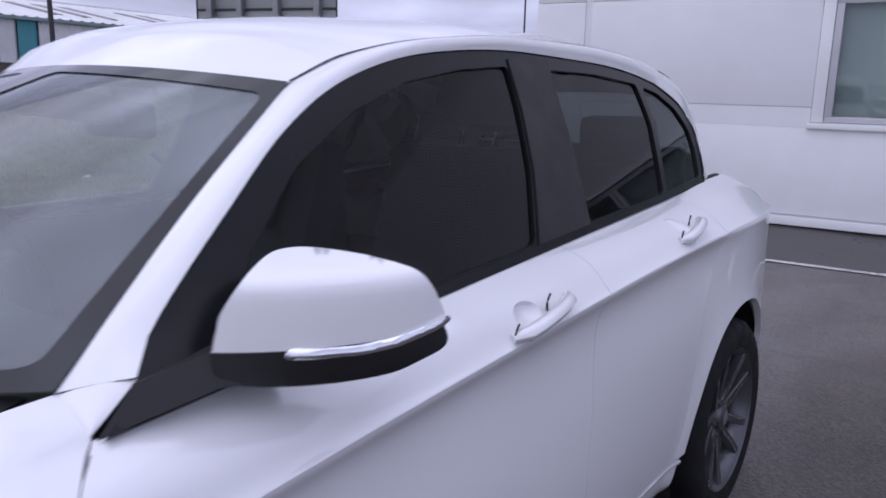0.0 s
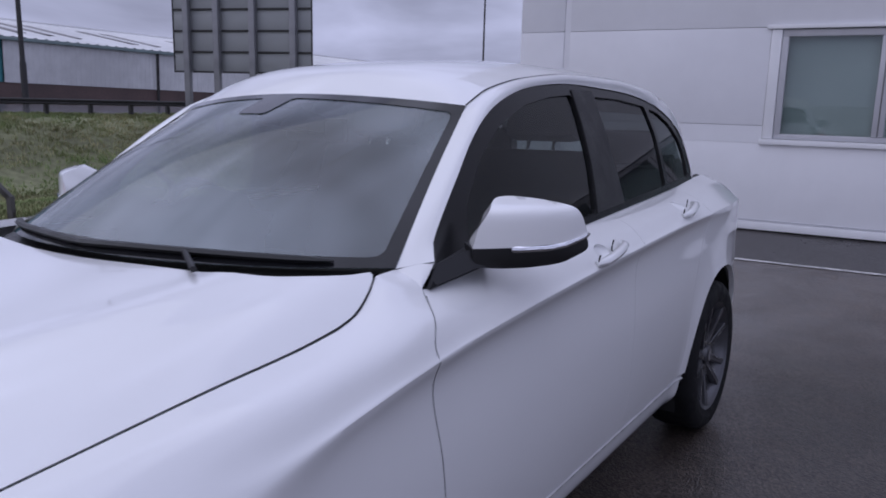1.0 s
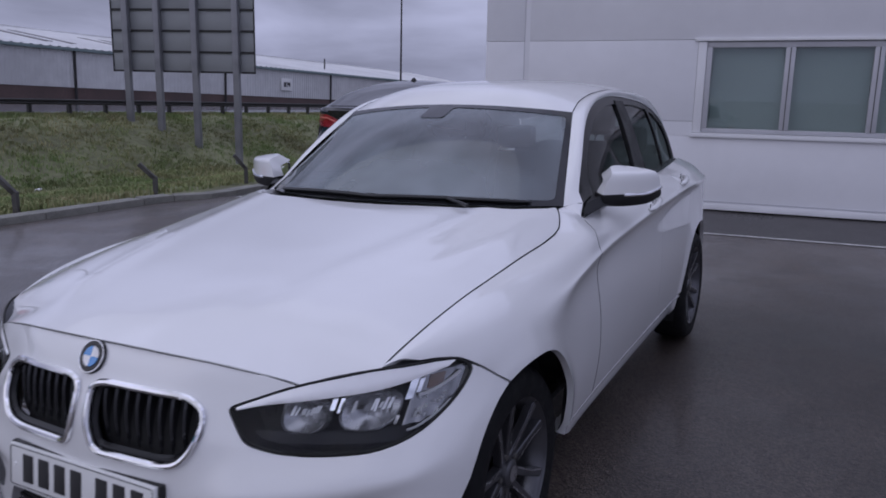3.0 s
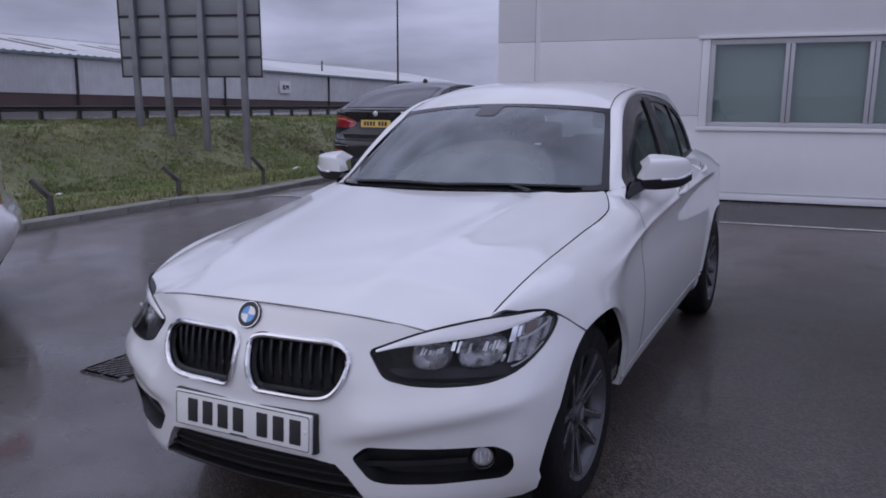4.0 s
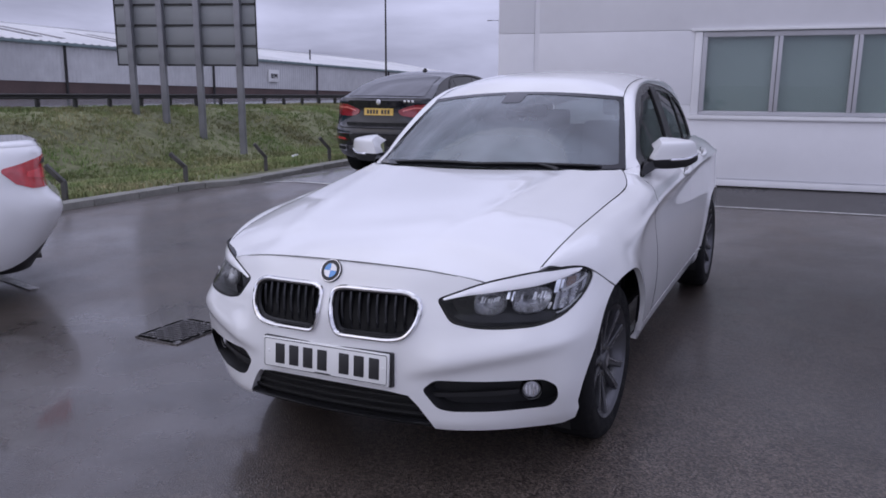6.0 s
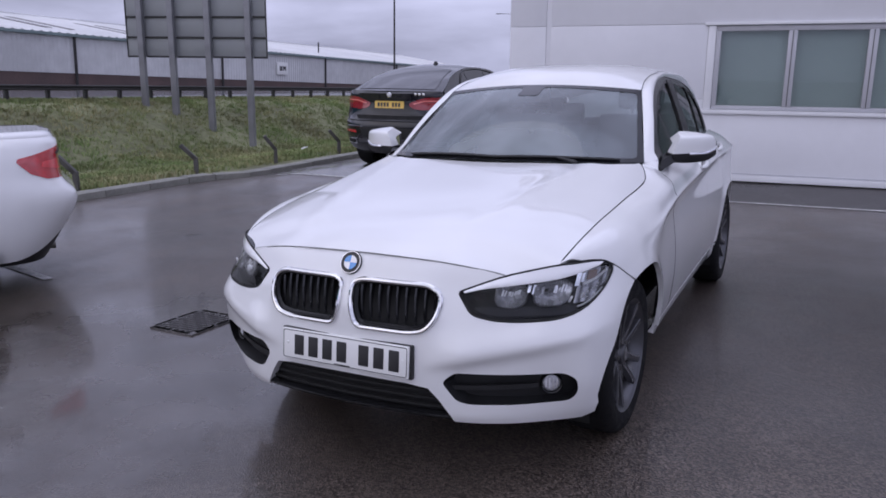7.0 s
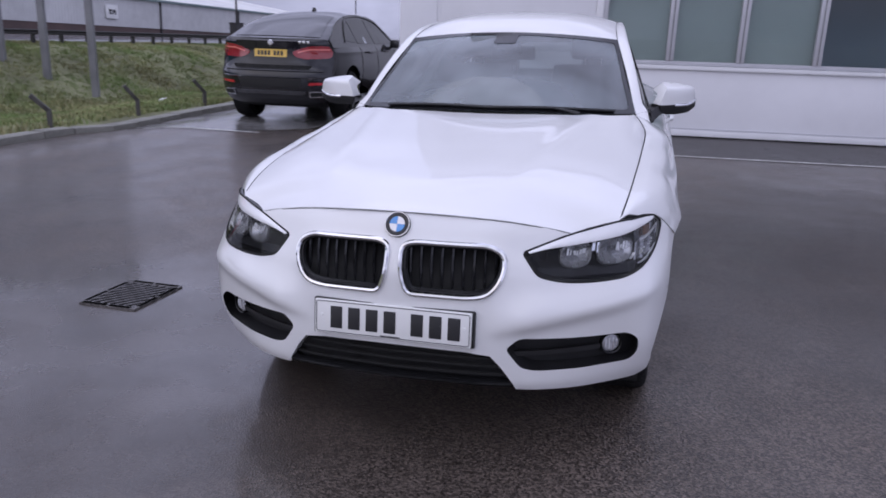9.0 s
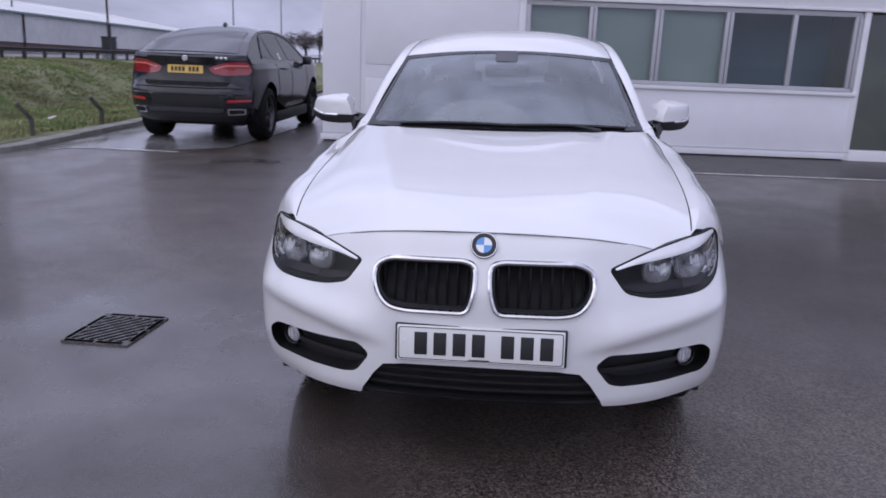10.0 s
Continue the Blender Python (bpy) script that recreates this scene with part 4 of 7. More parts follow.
def build_warehouse():
    x0 = -34.0
    tilt = -1.35
    base = Matrix.Translation((x0, 0, 3.75)) @ pose(0, 0, 0, tilt, 0, 0)
    w = empty("warehouse", base, "long low warehouse, white sheeting over dark brick, pale roof", "building")
    y0, y1 = -12.0, 78.0
    part("brick_wall", box_bm(-0.3, 0.0, y0, y1, -6.0, -1.85), SHED_BRICK, w)
    # ribbed sheeting
    def ribs(ya, yb, mat_, name="sheeting"):
        n = int((yb - ya) / 0.25)
        rows = []
        for zz in (-1.85, 0.0):
            r = []
            for i in range(n + 1):
                y = ya + (yb - ya) * i / n
                r += [(0.02, y, zz), (0.05, y + 0.06, zz), (0.05, y + 0.12, zz)]
            rows.append(r)
        part(name, sheet(rows, facing=(1, 0, 0), thick=0.01), mat_, w)
    edges = [y0, 14.1, 15.0, 15.9, 16.7, 17.6, y1]
    for i in range(len(edges) - 1):
        ribs(edges[i], edges[i + 1], SHED_TEAL if i in (2, 4, 0) else SHED_WHITE)
    part("gutter", box_bm(-0.1, 0.22, y0, y1, -0.02, 0.13, bevel=0.02), material("grey_green_gutter", (0.20, 0.26, 0.26), 0.6, 0, 1, 0.1), w)
    rows = []
    for xx, zz in ((0.15, 0.13), (-10.5, 1.75)):
        r = []
        n = int((y1 - y0) / 0.5)
        for i in range(n + 1):
            y = y0 + i * 0.5
            r += [(xx, y, zz), (xx, y + 0.1, zz + 0.05), (xx, y + 0.2, zz + 0.05), (xx, y + 0.3, zz)]
        rows.append(r)
    part("roof", sheet(rows, thick=0.02), SHED_ROOF, w)
    part("ridge", box_bm(-10.9, -10.3, y0, y1, 1.7, 1.86, bevel=0.03), SHED_ROOF, w)
    part("rear_roof", sheet([[(-10.6, y0, 1.75), (-10.6, y1, 1.75)], [(-21, y0, 0.1), (-21, y1, 0.1)]]), SHED_ROOF, w)
    part("gable", prism([(0.0, -6), (0.0, 0.1), (-10.6, 1.7), (-21, 0.1), (-21, -6)], y1 - 0.2, y1), SHED_WHITE, w)
    part("gable", prism([(0.0, -6), (0.0, 0.1), (-10.6, 1.7), (-21, 0.1), (-21, -6)], y0, y0 + 0.2), SHED_WHITE, w)
    for y in (19.6, 21.0, 22.4, 25.6, 27.0, 31.5, 33.0):
        part("rooflight", box_bm(-7.4, -2.2, y - 0.28, y + 0.28, 0, 0.035, bevel=0.01, m=pose(0.15, 0, 0.17, 0, 8.6, 0)), material("dull_rooflight", (0.20, 0.19, 0.19), 0.5, 0, 1, 0.2), w, "dull grey rooflight strip")
    for y in (25.5, 36.3, 47.6, 58.5):
        part("downpipe", tube(bmesh.new(), [(0.12, y, 0.0), (0.12, y, -6)], 0.07), DARK_STEEL, w)
    part("vent", tube(bmesh.new(), [(-3, 51.0, 0.4), (-3, 51.0, 1.45)], 0.06), DARK_STEEL, w)
    s = empty("wall_sign", base @ pose(0.14, 42.3, -0.95, 0, 0, 0), "small white sign with dark lettering blocks on the warehouse", "sign")
    part("board", box_bm(-0.02, 0.02, -0.58, 0.58, -0.42, 0.42, bevel=0.008), PLATE_WHITE, s)
    for ya, yb, za, zb in ((-0.30, -0.20, -0.17, 0.17), (-0.18, -0.02, -0.02, 0.15), (-0.18, -0.02, -0.17, -0.04), (0.06, 0.15, -0.17, 0.17), (0.30, 0.39, -0.17, 0.17), (0.16, 0.29, -0.05, 0.12)):
        part("mark", box_bm(0.021, 0.028, ya, yb, za, zb), PLATE_BLACK, s)


def build_lamp_posts():
    for x, y, zb, h, arm in ((-31.97, 54.8, 0.0, 11.5, 0), (-40.0, 101.0, 0.3, 9.6, -1.8), (-39.5, 120.0, 0.3, 12.0, 0), (-25.5, 14.2, 0.7, 10.0, 0)):
        lp = empty("street_lamp", pose(x, y, zb), "slim dark grey street lamp column", "street lamp", "street lamps along the road")
        part("column", tube(bmesh.new(), [(0, 0, -0.5), (0, 0, 1.4), (0, 0, 1.5), (0, 0, h)], [0.11, 0.11, 0.085, 0.06], 10), DARK_STEEL, lp)
        a = arm or 1.2
        part("arm", tube(bmesh.new(), bend([(0, 0, h), (0.2 * a, 0, h + 0.12), (a, 0, h + 0.2)], 4), 0.035, 6), DARK_STEEL, lp)
        part("lantern", box_bm(min(a, a * 1.35), max(a, a * 1.35), -0.13, 0.13, h + 0.12, h + 0.24, bevel=0.03), GALV, lp)


def tree(x, y, z, h, seed):
    rng = random.Random(seed)
    t = empty("tree", pose(x, y, z), "distant bare winter tree with a dense twiggy crown", "tree", "distant trees")
    bm = bmesh.new()
    tube(bm, [(0, 0, -0.5), (0.1, 0, h * 0.3), (0.0, 0.1, h * 0.65)], [h * 0.035, h * 0.026, h * 0.012], 7)
    for _ in range(12):
        a, b = rng.uniform(0, math.tau), rng.uniform(0.25, 0.6) * h
        r = h * rng.uniform(0.22, 0.4)
        tube(bm, [(0, 0, b), (math.cos(a) * r * 0.5, math.sin(a) * r * 0.5, b + h * 0.12), (math.cos(a) * r, math.sin(a) * r, b + h * 0.28)], [h * 0.014, h * 0.008, h * 0.002], 5)
    part("trunk", bm, material("dark_bark", (0.05, 0.045, 0.04), 0.9, 0, 3, 0.3), t)
    bm = bmesh.new()
    for _ in range(1500):
        u = Vector((rng.gauss(0, 1), rng.gauss(0, 1), rng.gauss(0, 0.8))).normalized() * rng.random() ** 0.4
        c = Vector((u.x * h * 0.36, u.y * h * 0.36, h * 0.64 + u.z * h * 0.34))
        s = h * rng.uniform(0.012, 0.03)
        q = [c + Vector((rng.uniform(-s, s), rng.uniform(-s, s), rng.uniform(-s, s))) for _ in range(4)]
        bm.faces.new([bm.verts.new(p) for p in q[:3]])
        bm.faces.new([bm.verts.new(p) for p in (q[1], q[2], q[3])])
    part("crown", bm, material("brown_twigs", (0.115, 0.098, 0.092), 0.9, 0, 0.8, 0.4), t, smooth_faces=False)


build_ground()
build_kerb()
build_stubs()
build_grate()
build_lines()
build_apron()
build_office()
build_road_sign()
build_barrier()
build_warehouse()
build_lamp_posts()
for i_, (x_, y_, h_) in enumerate(((-37.4, 118, 4.2), (-35.9, 121, 4.6), (-34.6, 117, 3.9), (-33.3, 120, 4.4), (-32.0, 118, 4.1), (-30.8, 116, 5.2), (-29.6, 118, 5.4))):
    tree(x_, y_, -0.6, h_, i_)


def build_cabinet():
    """A steel control cabinet beside the road, by the lamp column."""
    c = empty("roadside_cabinet", pose(-31.3, 53.6, 0.0, 0, 0, 8), "dark grey steel control cabinet beside the road", "cabinet")
    part("body", box_bm(-0.25, 0.25, -0.8, 0.8, -0.5, 1.35, bevel=0.02), DARK_STEEL, c)
    part("lid", box_bm(-0.29, 0.29, -0.84, 0.84, 1.35, 1.42, bevel=0.015), DARK_STEEL, c)
    for y in (-0.4, 0.4):
        part("door", box_bm(0.25, 0.265, y - 0.37, y + 0.37, 0.05, 1.28, bevel=0.006), DARK_STEEL, c)


build_cabinet()


# ---- the white hatchback ----
VS = 0.1        # flat scale of the side's v against metres
ARCH_F, ARCH_R = (0.745, 0.330, 0.380), (3.45, 0.325, 0.383)


def side_lift(y, s):
    return side(y, s / VS)


def door_lift(y, s):
    return side(y, s / VS, True)


def wing_lift(y, s):
    """The wing's surface, drawn level with the door along their gap."""
    p = side(y, s / VS)
    if y < 1.18 or p[2] < 0.60:
        return p
    gap = float(np.interp(p[2], (0.58, 0.68, 0.80, 0.88, 0.911, 0.947, 0.976), (1.447, 1.440, 1.426, 1.431, 1.444, 1.480, 1.524)))
    k = min(1.0, max(0.0, 1 - (gap - y) / 0.24))
    k = k * k * (3 - 2 * k) * min(1.0, (p[2] - 0.60) / 0.1) * min(1.0, max(0.0, (top_edge(y)[1] - p[2]) / 0.05))
    d = side(y, v_at(y, p[2], True), True)
    return p[0] + (d[0] - p[0]) * k, p[1], p[2]


def on_side(pts, door=False):
    """(y, z) outline points as (y, s) of the side sheet; z None means its top edge."""
    return [(y, 10 * VS if z is None else v_at(y, z, door) * VS) for y, z in pts]


def arch(a, y0, y1, n=22, grow=0.0):
    """Points over a wheel opening from y0 to y1."""
    cy, cz, r = a
    r += grow
    t0, t1 = (math.acos(max(-1, min(1, (y - cy) / r))) for y in (y0, y1))
    return [(cy + r * math.cos(t0 + (t1 - t0) * i / n), cz + r * math.sin(t0 + (t1 - t0) * i / n)) for i in range(n + 1)]


DLO_TOP = [(1.535, 0.978), (1.600, 1.030), (1.662, 1.090), (1.770, 1.177), (1.894, 1.269), (2.030, 1.337), (2.200, 1.382), (2.392, 1.404), (2.615, 1.412), (2.885, 1.403), (3.10, 1.392), (3.27, 1.374), (3.43, 1.345)]
DLO_REAR = [(3.43, 1.345), (3.575, 1.288), (3.645, 1.214), (3.650, 1.142), (3.625, 1.075), (3.61, 1.042)]
WIN_F = [(1.735, 1.008), (1.785, 1.120), (1.905, 1.222), (2.05, 1.295), (2.21, 1.343), (2.40, 1.368), (2.585, 1.378), (2.572, 1.29), (2.54, 1.164), (2.475, 1.022)]
WIN_R = [(2.74, 1.030 + 0.0), (2.768, 1.25), (2.775, 1.374), (3.02, 1.367), (3.285, 1.343), (3.30, 1.23), (3.235, 1.040)]
WIN_Q = [(3.268, 1.044), (3.332, 1.22), (3.325, 1.335), (3.43, 1.316), (3.54, 1.268), (3.602, 1.205), (3.606, 1.142), (3.575, 1.056)]


def glass_lift(off=0.0):
    return lambda y, z: (glass_x(y, z) + off, y, z)


def wheel(parent, x, y, flip, steer=0.0, name="wheel"):
    """A tyre on a dark alloy wheel with five pairs of spokes and bright edges."""
    w = new(name)
    w.parent = parent
    w.matrix_basis = pose(x, y, 0.317, 0, 0, (180 if flip else 0) + steer)
    part("tyre", lathe([(0.085, 0.222), (0.105, 0.228), (0.112, 0.262), (0.106, 0.294), (0.088, 0.312), (0.06, 0.317), (-0.045, 0.317), (-0.075, 0.312), (-0.092, 0.29), (-0.096, 0.26), (-0.085, 0.225)], 64), RUBBER, w)
    rim = part("rim", lathe([(-0.10, 0.215), (-0.06, 0.200), (0.05, 0.196), (0.086, 0.212), (0.097, 0.222), (0.102, 0.228), (0.094, 0.231), (0.084, 0.222)], 64), ALLOY, w)
    part("rim_edge", lathe([(0.099, 0.2225), (0.1045, 0.2275), (0.1015, 0.2315)], 64), ALLOY, rim)
    part("brake_disc", lathe([(0.012, 0.06), (0.012, 0.158), (-0.012, 0.158), (-0.012, 0.06)], 40), STEEL, w)
    part("dark_well", lathe([(-0.085, 0.0), (-0.085, 0.205)], 40), GAP, w)
    for i in range(5):
        a = i * 72 + 18
        for s in (-1, 1):
            bm = bmesh.new()
            rows = []
            for r, hw, xx, off in ((0.035, 0.017, 0.070, 0.013), (0.09, 0.0115, 0.076, 0.022), (0.15, 0.0105, 0.086, 0.033), (0.212, 0.014, 0.096, 0.050)):
                c = s * off
                rows.append([(xx - 0.028, c - hw * 1.15, r), (xx, c - hw, r), (xx, c + hw, r), (xx - 0.028, c + hw * 1.15, r)])
            g = [[bm.verts.new(p) for p in row] for row in rows]
            for p, q in zip(g, g[1:]):
                for k in range(4):
                    bm.faces.new((p[k], p[(k + 1) % 4], q[(k + 1) % 4], q[k]))
            bmesh.ops.recalc_face_normals(bm, faces=bm.faces[:])
            bmesh.ops.bevel(bm, geom=bm.edges[:], offset=0.003, segments=1, affect="EDGES")
            sp = part("spoke", bm, ALLOY, w, loc=pose(0, 0, 0, a, 0, 0))
            bm = bmesh.new()
            for (r0, h0, x0, o0), (r1, h1, x1, o1) in zip(((0.06, 0.013, 0.0755, 0.018), (0.15, 0.0105, 0.0875, 0.033)), ((0.15, 0.0105, 0.0875, 0.033), (0.205, 0.0135, 0.0965, 0.048))):
                for e in (1,):
                    q = [(x0, s * o0 + s * h0, r0), (x1, s * o1 + s * h1, r1), (x1, s * o1 + s * (h1 - 0.0045), r1), (x0, s * o0 + s * (h0 - 0.0045), r0)]
                    bm.faces.new([bm.verts.new(p) for p in q])
            face_out(bm, Vector((1, 0, 0)))
            part("bright_edge", bm, ALLOY_BRIGHT, sp)
    cap = part("hub_cap", lathe([(0.060, 0.045), (0.082, 0.040), (0.088, 0.030), (0.089, 0.0)], 28), ALLOY, w)
    part("cap_badge", lathe([(0.090, 0.024), (0.0905, 0.0)], 24), ALLOY_BRIGHT, cap)
    for i in range(5):
        a = math.radians(i * 72 + 54)
        part("bolt", tube(bmesh.new(), [(0.06, 0.056 * math.sin(a), 0.056 * math.cos(a)), (0.078, 0.056 * math.sin(a), 0.056 * math.cos(a))], 0.009, 6), STEEL, w)
    return w


def nose_panel(outline, off=0.0, step=0.03, rim=0.0, holes=(), mirror=False, edge=None):
    return panel(outline, lambda x, z: (x, nose_y(x, z) + off, z), step, holes, rim, (0, -1, 0), mirror, edge, sink=(0, 1, 0))


KIDNEY = rounded([(0.020, 0.640), (0.017, 0.722), (0.052, 0.739), (0.296, 0.735), (0.344, 0.708), (0.350, 0.662), (0.333, 0.614), (0.300, 0.580), (0.245, 0.570), (0.042, 0.572)], 0.03, 5)
LAMP = rounded([(0.393, 0.710), (0.444, 0.641), (0.512, 0.624), (0.566, 0.620), (0.610, 0.620), (0.700, 0.624), (0.760, 0.643), (0.793, 0.690), (0.802, 0.748), (0.775, 0.781), (0.673, 0.789), (0.530, 0.763)],
               [0.012, 0.02, 0.02, 0.02, 0.02, 0.03, 0.03, 0.03, 0.016, 0.02, 0.05, 0.05], 3)
FOG = rounded([(0.358, 0.412), (0.400, 0.448), (0.560, 0.442), (0.722, 0.440), (0.758, 0.412), (0.758, 0.362), (0.732, 0.333), (0.580, 0.333), (0.448, 0.337), (0.405, 0.347)], 0.018, 4)
SEAM = [(0.0, 0.068), (0.13, 0.073), (0.253, 0.087), (0.40, 0.121), (0.514, 0.161), (0.533, 0.168)]


def build_hatchback():
    car = empty("white_hatchback", YARD @ pose(0, 0, 0), "clean white five-door hatchback parked on wet tarmac", "car")

    # --- bonnet ---
    right = bend([(0.533, 0.168), (0.60, 0.217), (0.668, 0.281)], 4) + [(seam_x(y) - 0.003, y) for y in np.arange(0.33, 1.28, 0.05)] + bend([(0.721, 1.29), (0.716, 1.343), (0.698, 1.400), (0.676, 1.444), (0.664, 1.450)], 4)
    front = bend(SEAM, 5)
    rear = bend([(0.664, 1.450), (0.645, 1.390), (0.600, 1.327), (0.494, 1.250), (0.335, 1.214), (0.136, 1.186), (0.0, 1.180)], 5)
    half = front[:-1] + right + rear[1:]
    outline = half + [(-x, y) for x, y in reversed(half[1:-1])]
    part("bonnet", panel(outline, lambda x, y: (x, y, hood_z(x, y)), 0.035, rim=0.02, edge=0.03), PAINT, car)
    for s in (1, -1):
        line = [(s * (seam_x(y) + 0.0005), float(y), hood_z(seam_x(y), y) - 0.0012) for y in np.arange(0.31, 1.29, 0.03)]
        line += [(s * x, y, hood_z(x, y) + 0.001) for x, y in bend([(0.724, 1.29), (0.719, 1.343), (0.701, 1.400), (0.679, 1.446)], 4)]
        part("shut_line", tube(bmesh.new(), line, 0.0017, 6), GAP, car)
    line = [(x, y - 0.002, hood_z(x, y) - 0.003) for x, y in front]
    part("shut_line", tube(bmesh.new(), [(-x, y, z) for x, y, z in reversed(line[1:])] + line, 0.0010, 6), GAP, car)

    # edge and crown of the roof
    Uy = [1.979, 2.12, 2.35, 2.65, 3.0, 3.3, 3.52, 3.72, 3.90]
    ux = smooth(list(zip(Uy, (0.546, 0.530, 0.517, 0.510, 0.505, 0.500, 0.495, 0.484, 0.470))))
    uz = smooth(list(zip(Uy, (1.340, 1.387, 1.423, 1.442, 1.440, 1.422, 1.392, 1.354, 1.295))))
    mz = smooth(list(zip(Uy, (1.398, 1.460, 1.488, 1.500, 1.497, 1.476, 1.445, 1.404, 1.345))))

    # --- front bumper ---
    top = []
    for x, y in front:
        top.append((x, hood_z(x, y) - 0.002))
    # the lamp's lower outline, from its inner corner under the seam round to its outer tip
    i0 = min(range(len(LAMP)), key=lambda i: math.hypot(LAMP[i][0] - 0.530, LAMP[i][1] - 0.762))
    i1 = min(range(len(LAMP)), key=lambda i: math.hypot(LAMP[i][0] - 0.802, LAMP[i][1] - 0.752))
    under, i = [], i0
    while True:
        under.append(LAMP[i])
        if i == i1:
            break
        i = (i + 1) % len(LAMP)
    grown = inset(LAMP, -0.004)
    under = [grown[LAMP.index(p)] for p in under]
    # its rear edge runs down from the lamp and round the wheel opening
    wheel_edge = []
    for z in [0.740, 0.720, 0.700] + list(np.arange(0.678, 0.33, -0.025)):
        ya = 0.735 - math.sqrt(max(0.0, 0.3775 ** 2 - (z - 0.325) ** 2)) if z < 0.679 else 0.600 - 1.4 * (z - 0.678)
        lo, hi = 0.70, 0.88
        for _ in range(20):
            mid = (lo + hi) / 2
            lo, hi = (mid, hi) if nose_y(mid, z) < ya else (lo, mid)
        wheel_edge.append((lo, float(z)))
    wheel_edge = [p for p in wheel_edge if p[1] > 0.50]
    x5 = wheel_edge[-1][0]
    wheel_edge += [(x5 + (0.803 - x5) * k, wheel_edge[-1][1] + (0.33 - wheel_edge[-1][1]) * k) for k in (0.3, 0.6, 1.0)]
    half = top[:-1] + under + wheel_edge + [(0.803, 0.30), (0.790, 0.262), (0.755, 0.248), (0.60, 0.258), (0.392, 0.268), (0.384, 0.290), (0.345, 0.350), (0.312, 0.388), (0.24, 0.398), (0.0, 0.404)]
    outline = half + [(-x, z) for x, z in reversed(half[1:-1])]
    flip = lambda pts: [(-x, z) for x, z in pts]
    bumper = part("front_bumper", nose_panel(outline, 0, 0.0125, 0.03, [KIDNEY, flip(KIDNEY), FOG, flip(FOG)], edge=0.018), PAINT, car)
    # lower intake and splitter
    low = [(0.386, 0.285), (0.344, 0.352), (0.31, 0.390), (0.24, 0.400), (0.0, 0.406)]
    low = low + flip(reversed(low[:-1]))
    part("lower_intake", nose_panel(low + [(-0.38, 0.262), (0.38, 0.262)], 0.035, 0.03), BLACK_PLASTIC, car)
    for z in (0.315, 0.345, 0.372):
        rows = [[(x, nose_y(x, z) + 0.018, z + dz) for x in np.linspace(-0.335 - (0.345 - z), 0.335 + (0.345 - z), 19)] for dz in (-0.004, 0.004)]
        part("intake_bar", sheet(rows, (0, -1, 0), 0.008), GAP, car)
    rows = [[(x, nose_y(x, 0.28) + dy, z) for x in np.linspace(-0.385, 0.385, 25)] for dy, z in ((0.05, 0.296), (0.010, 0.293), (0.000, 0.285), (0.004, 0.277), (0.06, 0.270))]
    part("splitter", sheet(rows, (0, -1, 0), 0.006), GLOSS_BLACK, car)

    # --- grilles ---
    for s in (1, -1):
        k = KIDNEY if s > 0 else flip(KIDNEY)
        g = part("grille", nose_panel(k, 0.045, 0.04), GAP, car, "black kidney grille in a chrome surround")
        loop = inset(spaced(KIDNEY, 0.012), 0.004)
        bm = tube(bmesh.new(), [(s * x, nose_y(x, z) - 0.003, z) for x, z in loop], 0.0085, 8, closed=True, ref=(0, 1, 0))
        part("chrome_surround", bm, CHROME, g)
        bm = tube(bmesh.new(), [(s * x, nose_y(x, z) + 0.014, z) for x, z in inset(spaced(KIDNEY, 0.012), 0.013)], 0.010, 6, closed=True, ref=(0, 1, 0))
        part("inner_surround", bm, GLOSS_BLACK, g)
        q = np.array(KIDNEY)
        for i in range(9):
            x = 0.045 + i * 0.0335
            zs = []
            for a, b in zip(q, np.roll(q, -1, axis=0)):
                if (a[0] - x) * (b[0] - x) < 0:
                    zs.append(a[1] + (b[1] - a[1]) * (x - a[0]) / (b[0] - a[0]))
            if len(zs) < 2:
                continue
            z0, z1 = min(zs) + 0.010, max(zs) - 0.008
            rows = []
            for dx, dy in ((-0.004, 0.03), (-0.0045, 0.006), (0.0, 0.001), (0.0045, 0.006), (0.004, 0.03)):
                rows.append([(s * (x + dx), nose_y(x, z) + dy + 0.008 + 0.034 * (z1 - z) / (z1 - z0) + 0.10 * max(0.0, z - z0 - 0.70 * (z1 - z0)), z) for z in np.linspace(z0, z1, 11)])
            part("slat", sheet(rows, (0, -1, 0)), SLAT, g)

    # --- badge ---
    tilt = math.degrees(math.atan2(nose_y(0, 0.80) - nose_y(0, 0.76), 0.04))
    badge = part("badge", lathe([(0.0, 0.0), (0.003, 0.025), (0.004, 0.034), (0.002, 0.041), (-0.006, 0.0415)], 40, "z"), PLATE_BLACK, car, "round badge in blue, white and black", loc=pose(0, nose_y(0, 0.782) - 0.003, 0.782, 90 - tilt + 0, 0, 0))
    part("rim", lathe([(0.0015, 0.0405), (0.0045, 0.040), (0.0045, 0.038), (0.003, 0.037)], 40, "z"), CHROME, badge)
    for i in range(4):
        pts = [(0, 0)] + [(0.025 * math.cos(math.radians(i * 90 + a)), 0.025 * math.sin(math.radians(i * 90 + a))) for a in range(0, 91, 10)]
        bm = prism(pts, 0.0032, 0.0048, "xy")
        part("quarter", bm, BADGE_BLUE if i % 2 else BADGE_WHITE, badge)

    # --- number plate: its characters are plain blocks ---
    pl = part("number_plate", box_bm(-0.26, 0.26, -0.007, 0.006, -0.0555, 0.0555, bevel=0.004), PLATE_WHITE, car, "white number plate with black blocks", loc=pose(0, nose_y(0, 0.478) - 0.004, 0.478, -6, 0, 0))
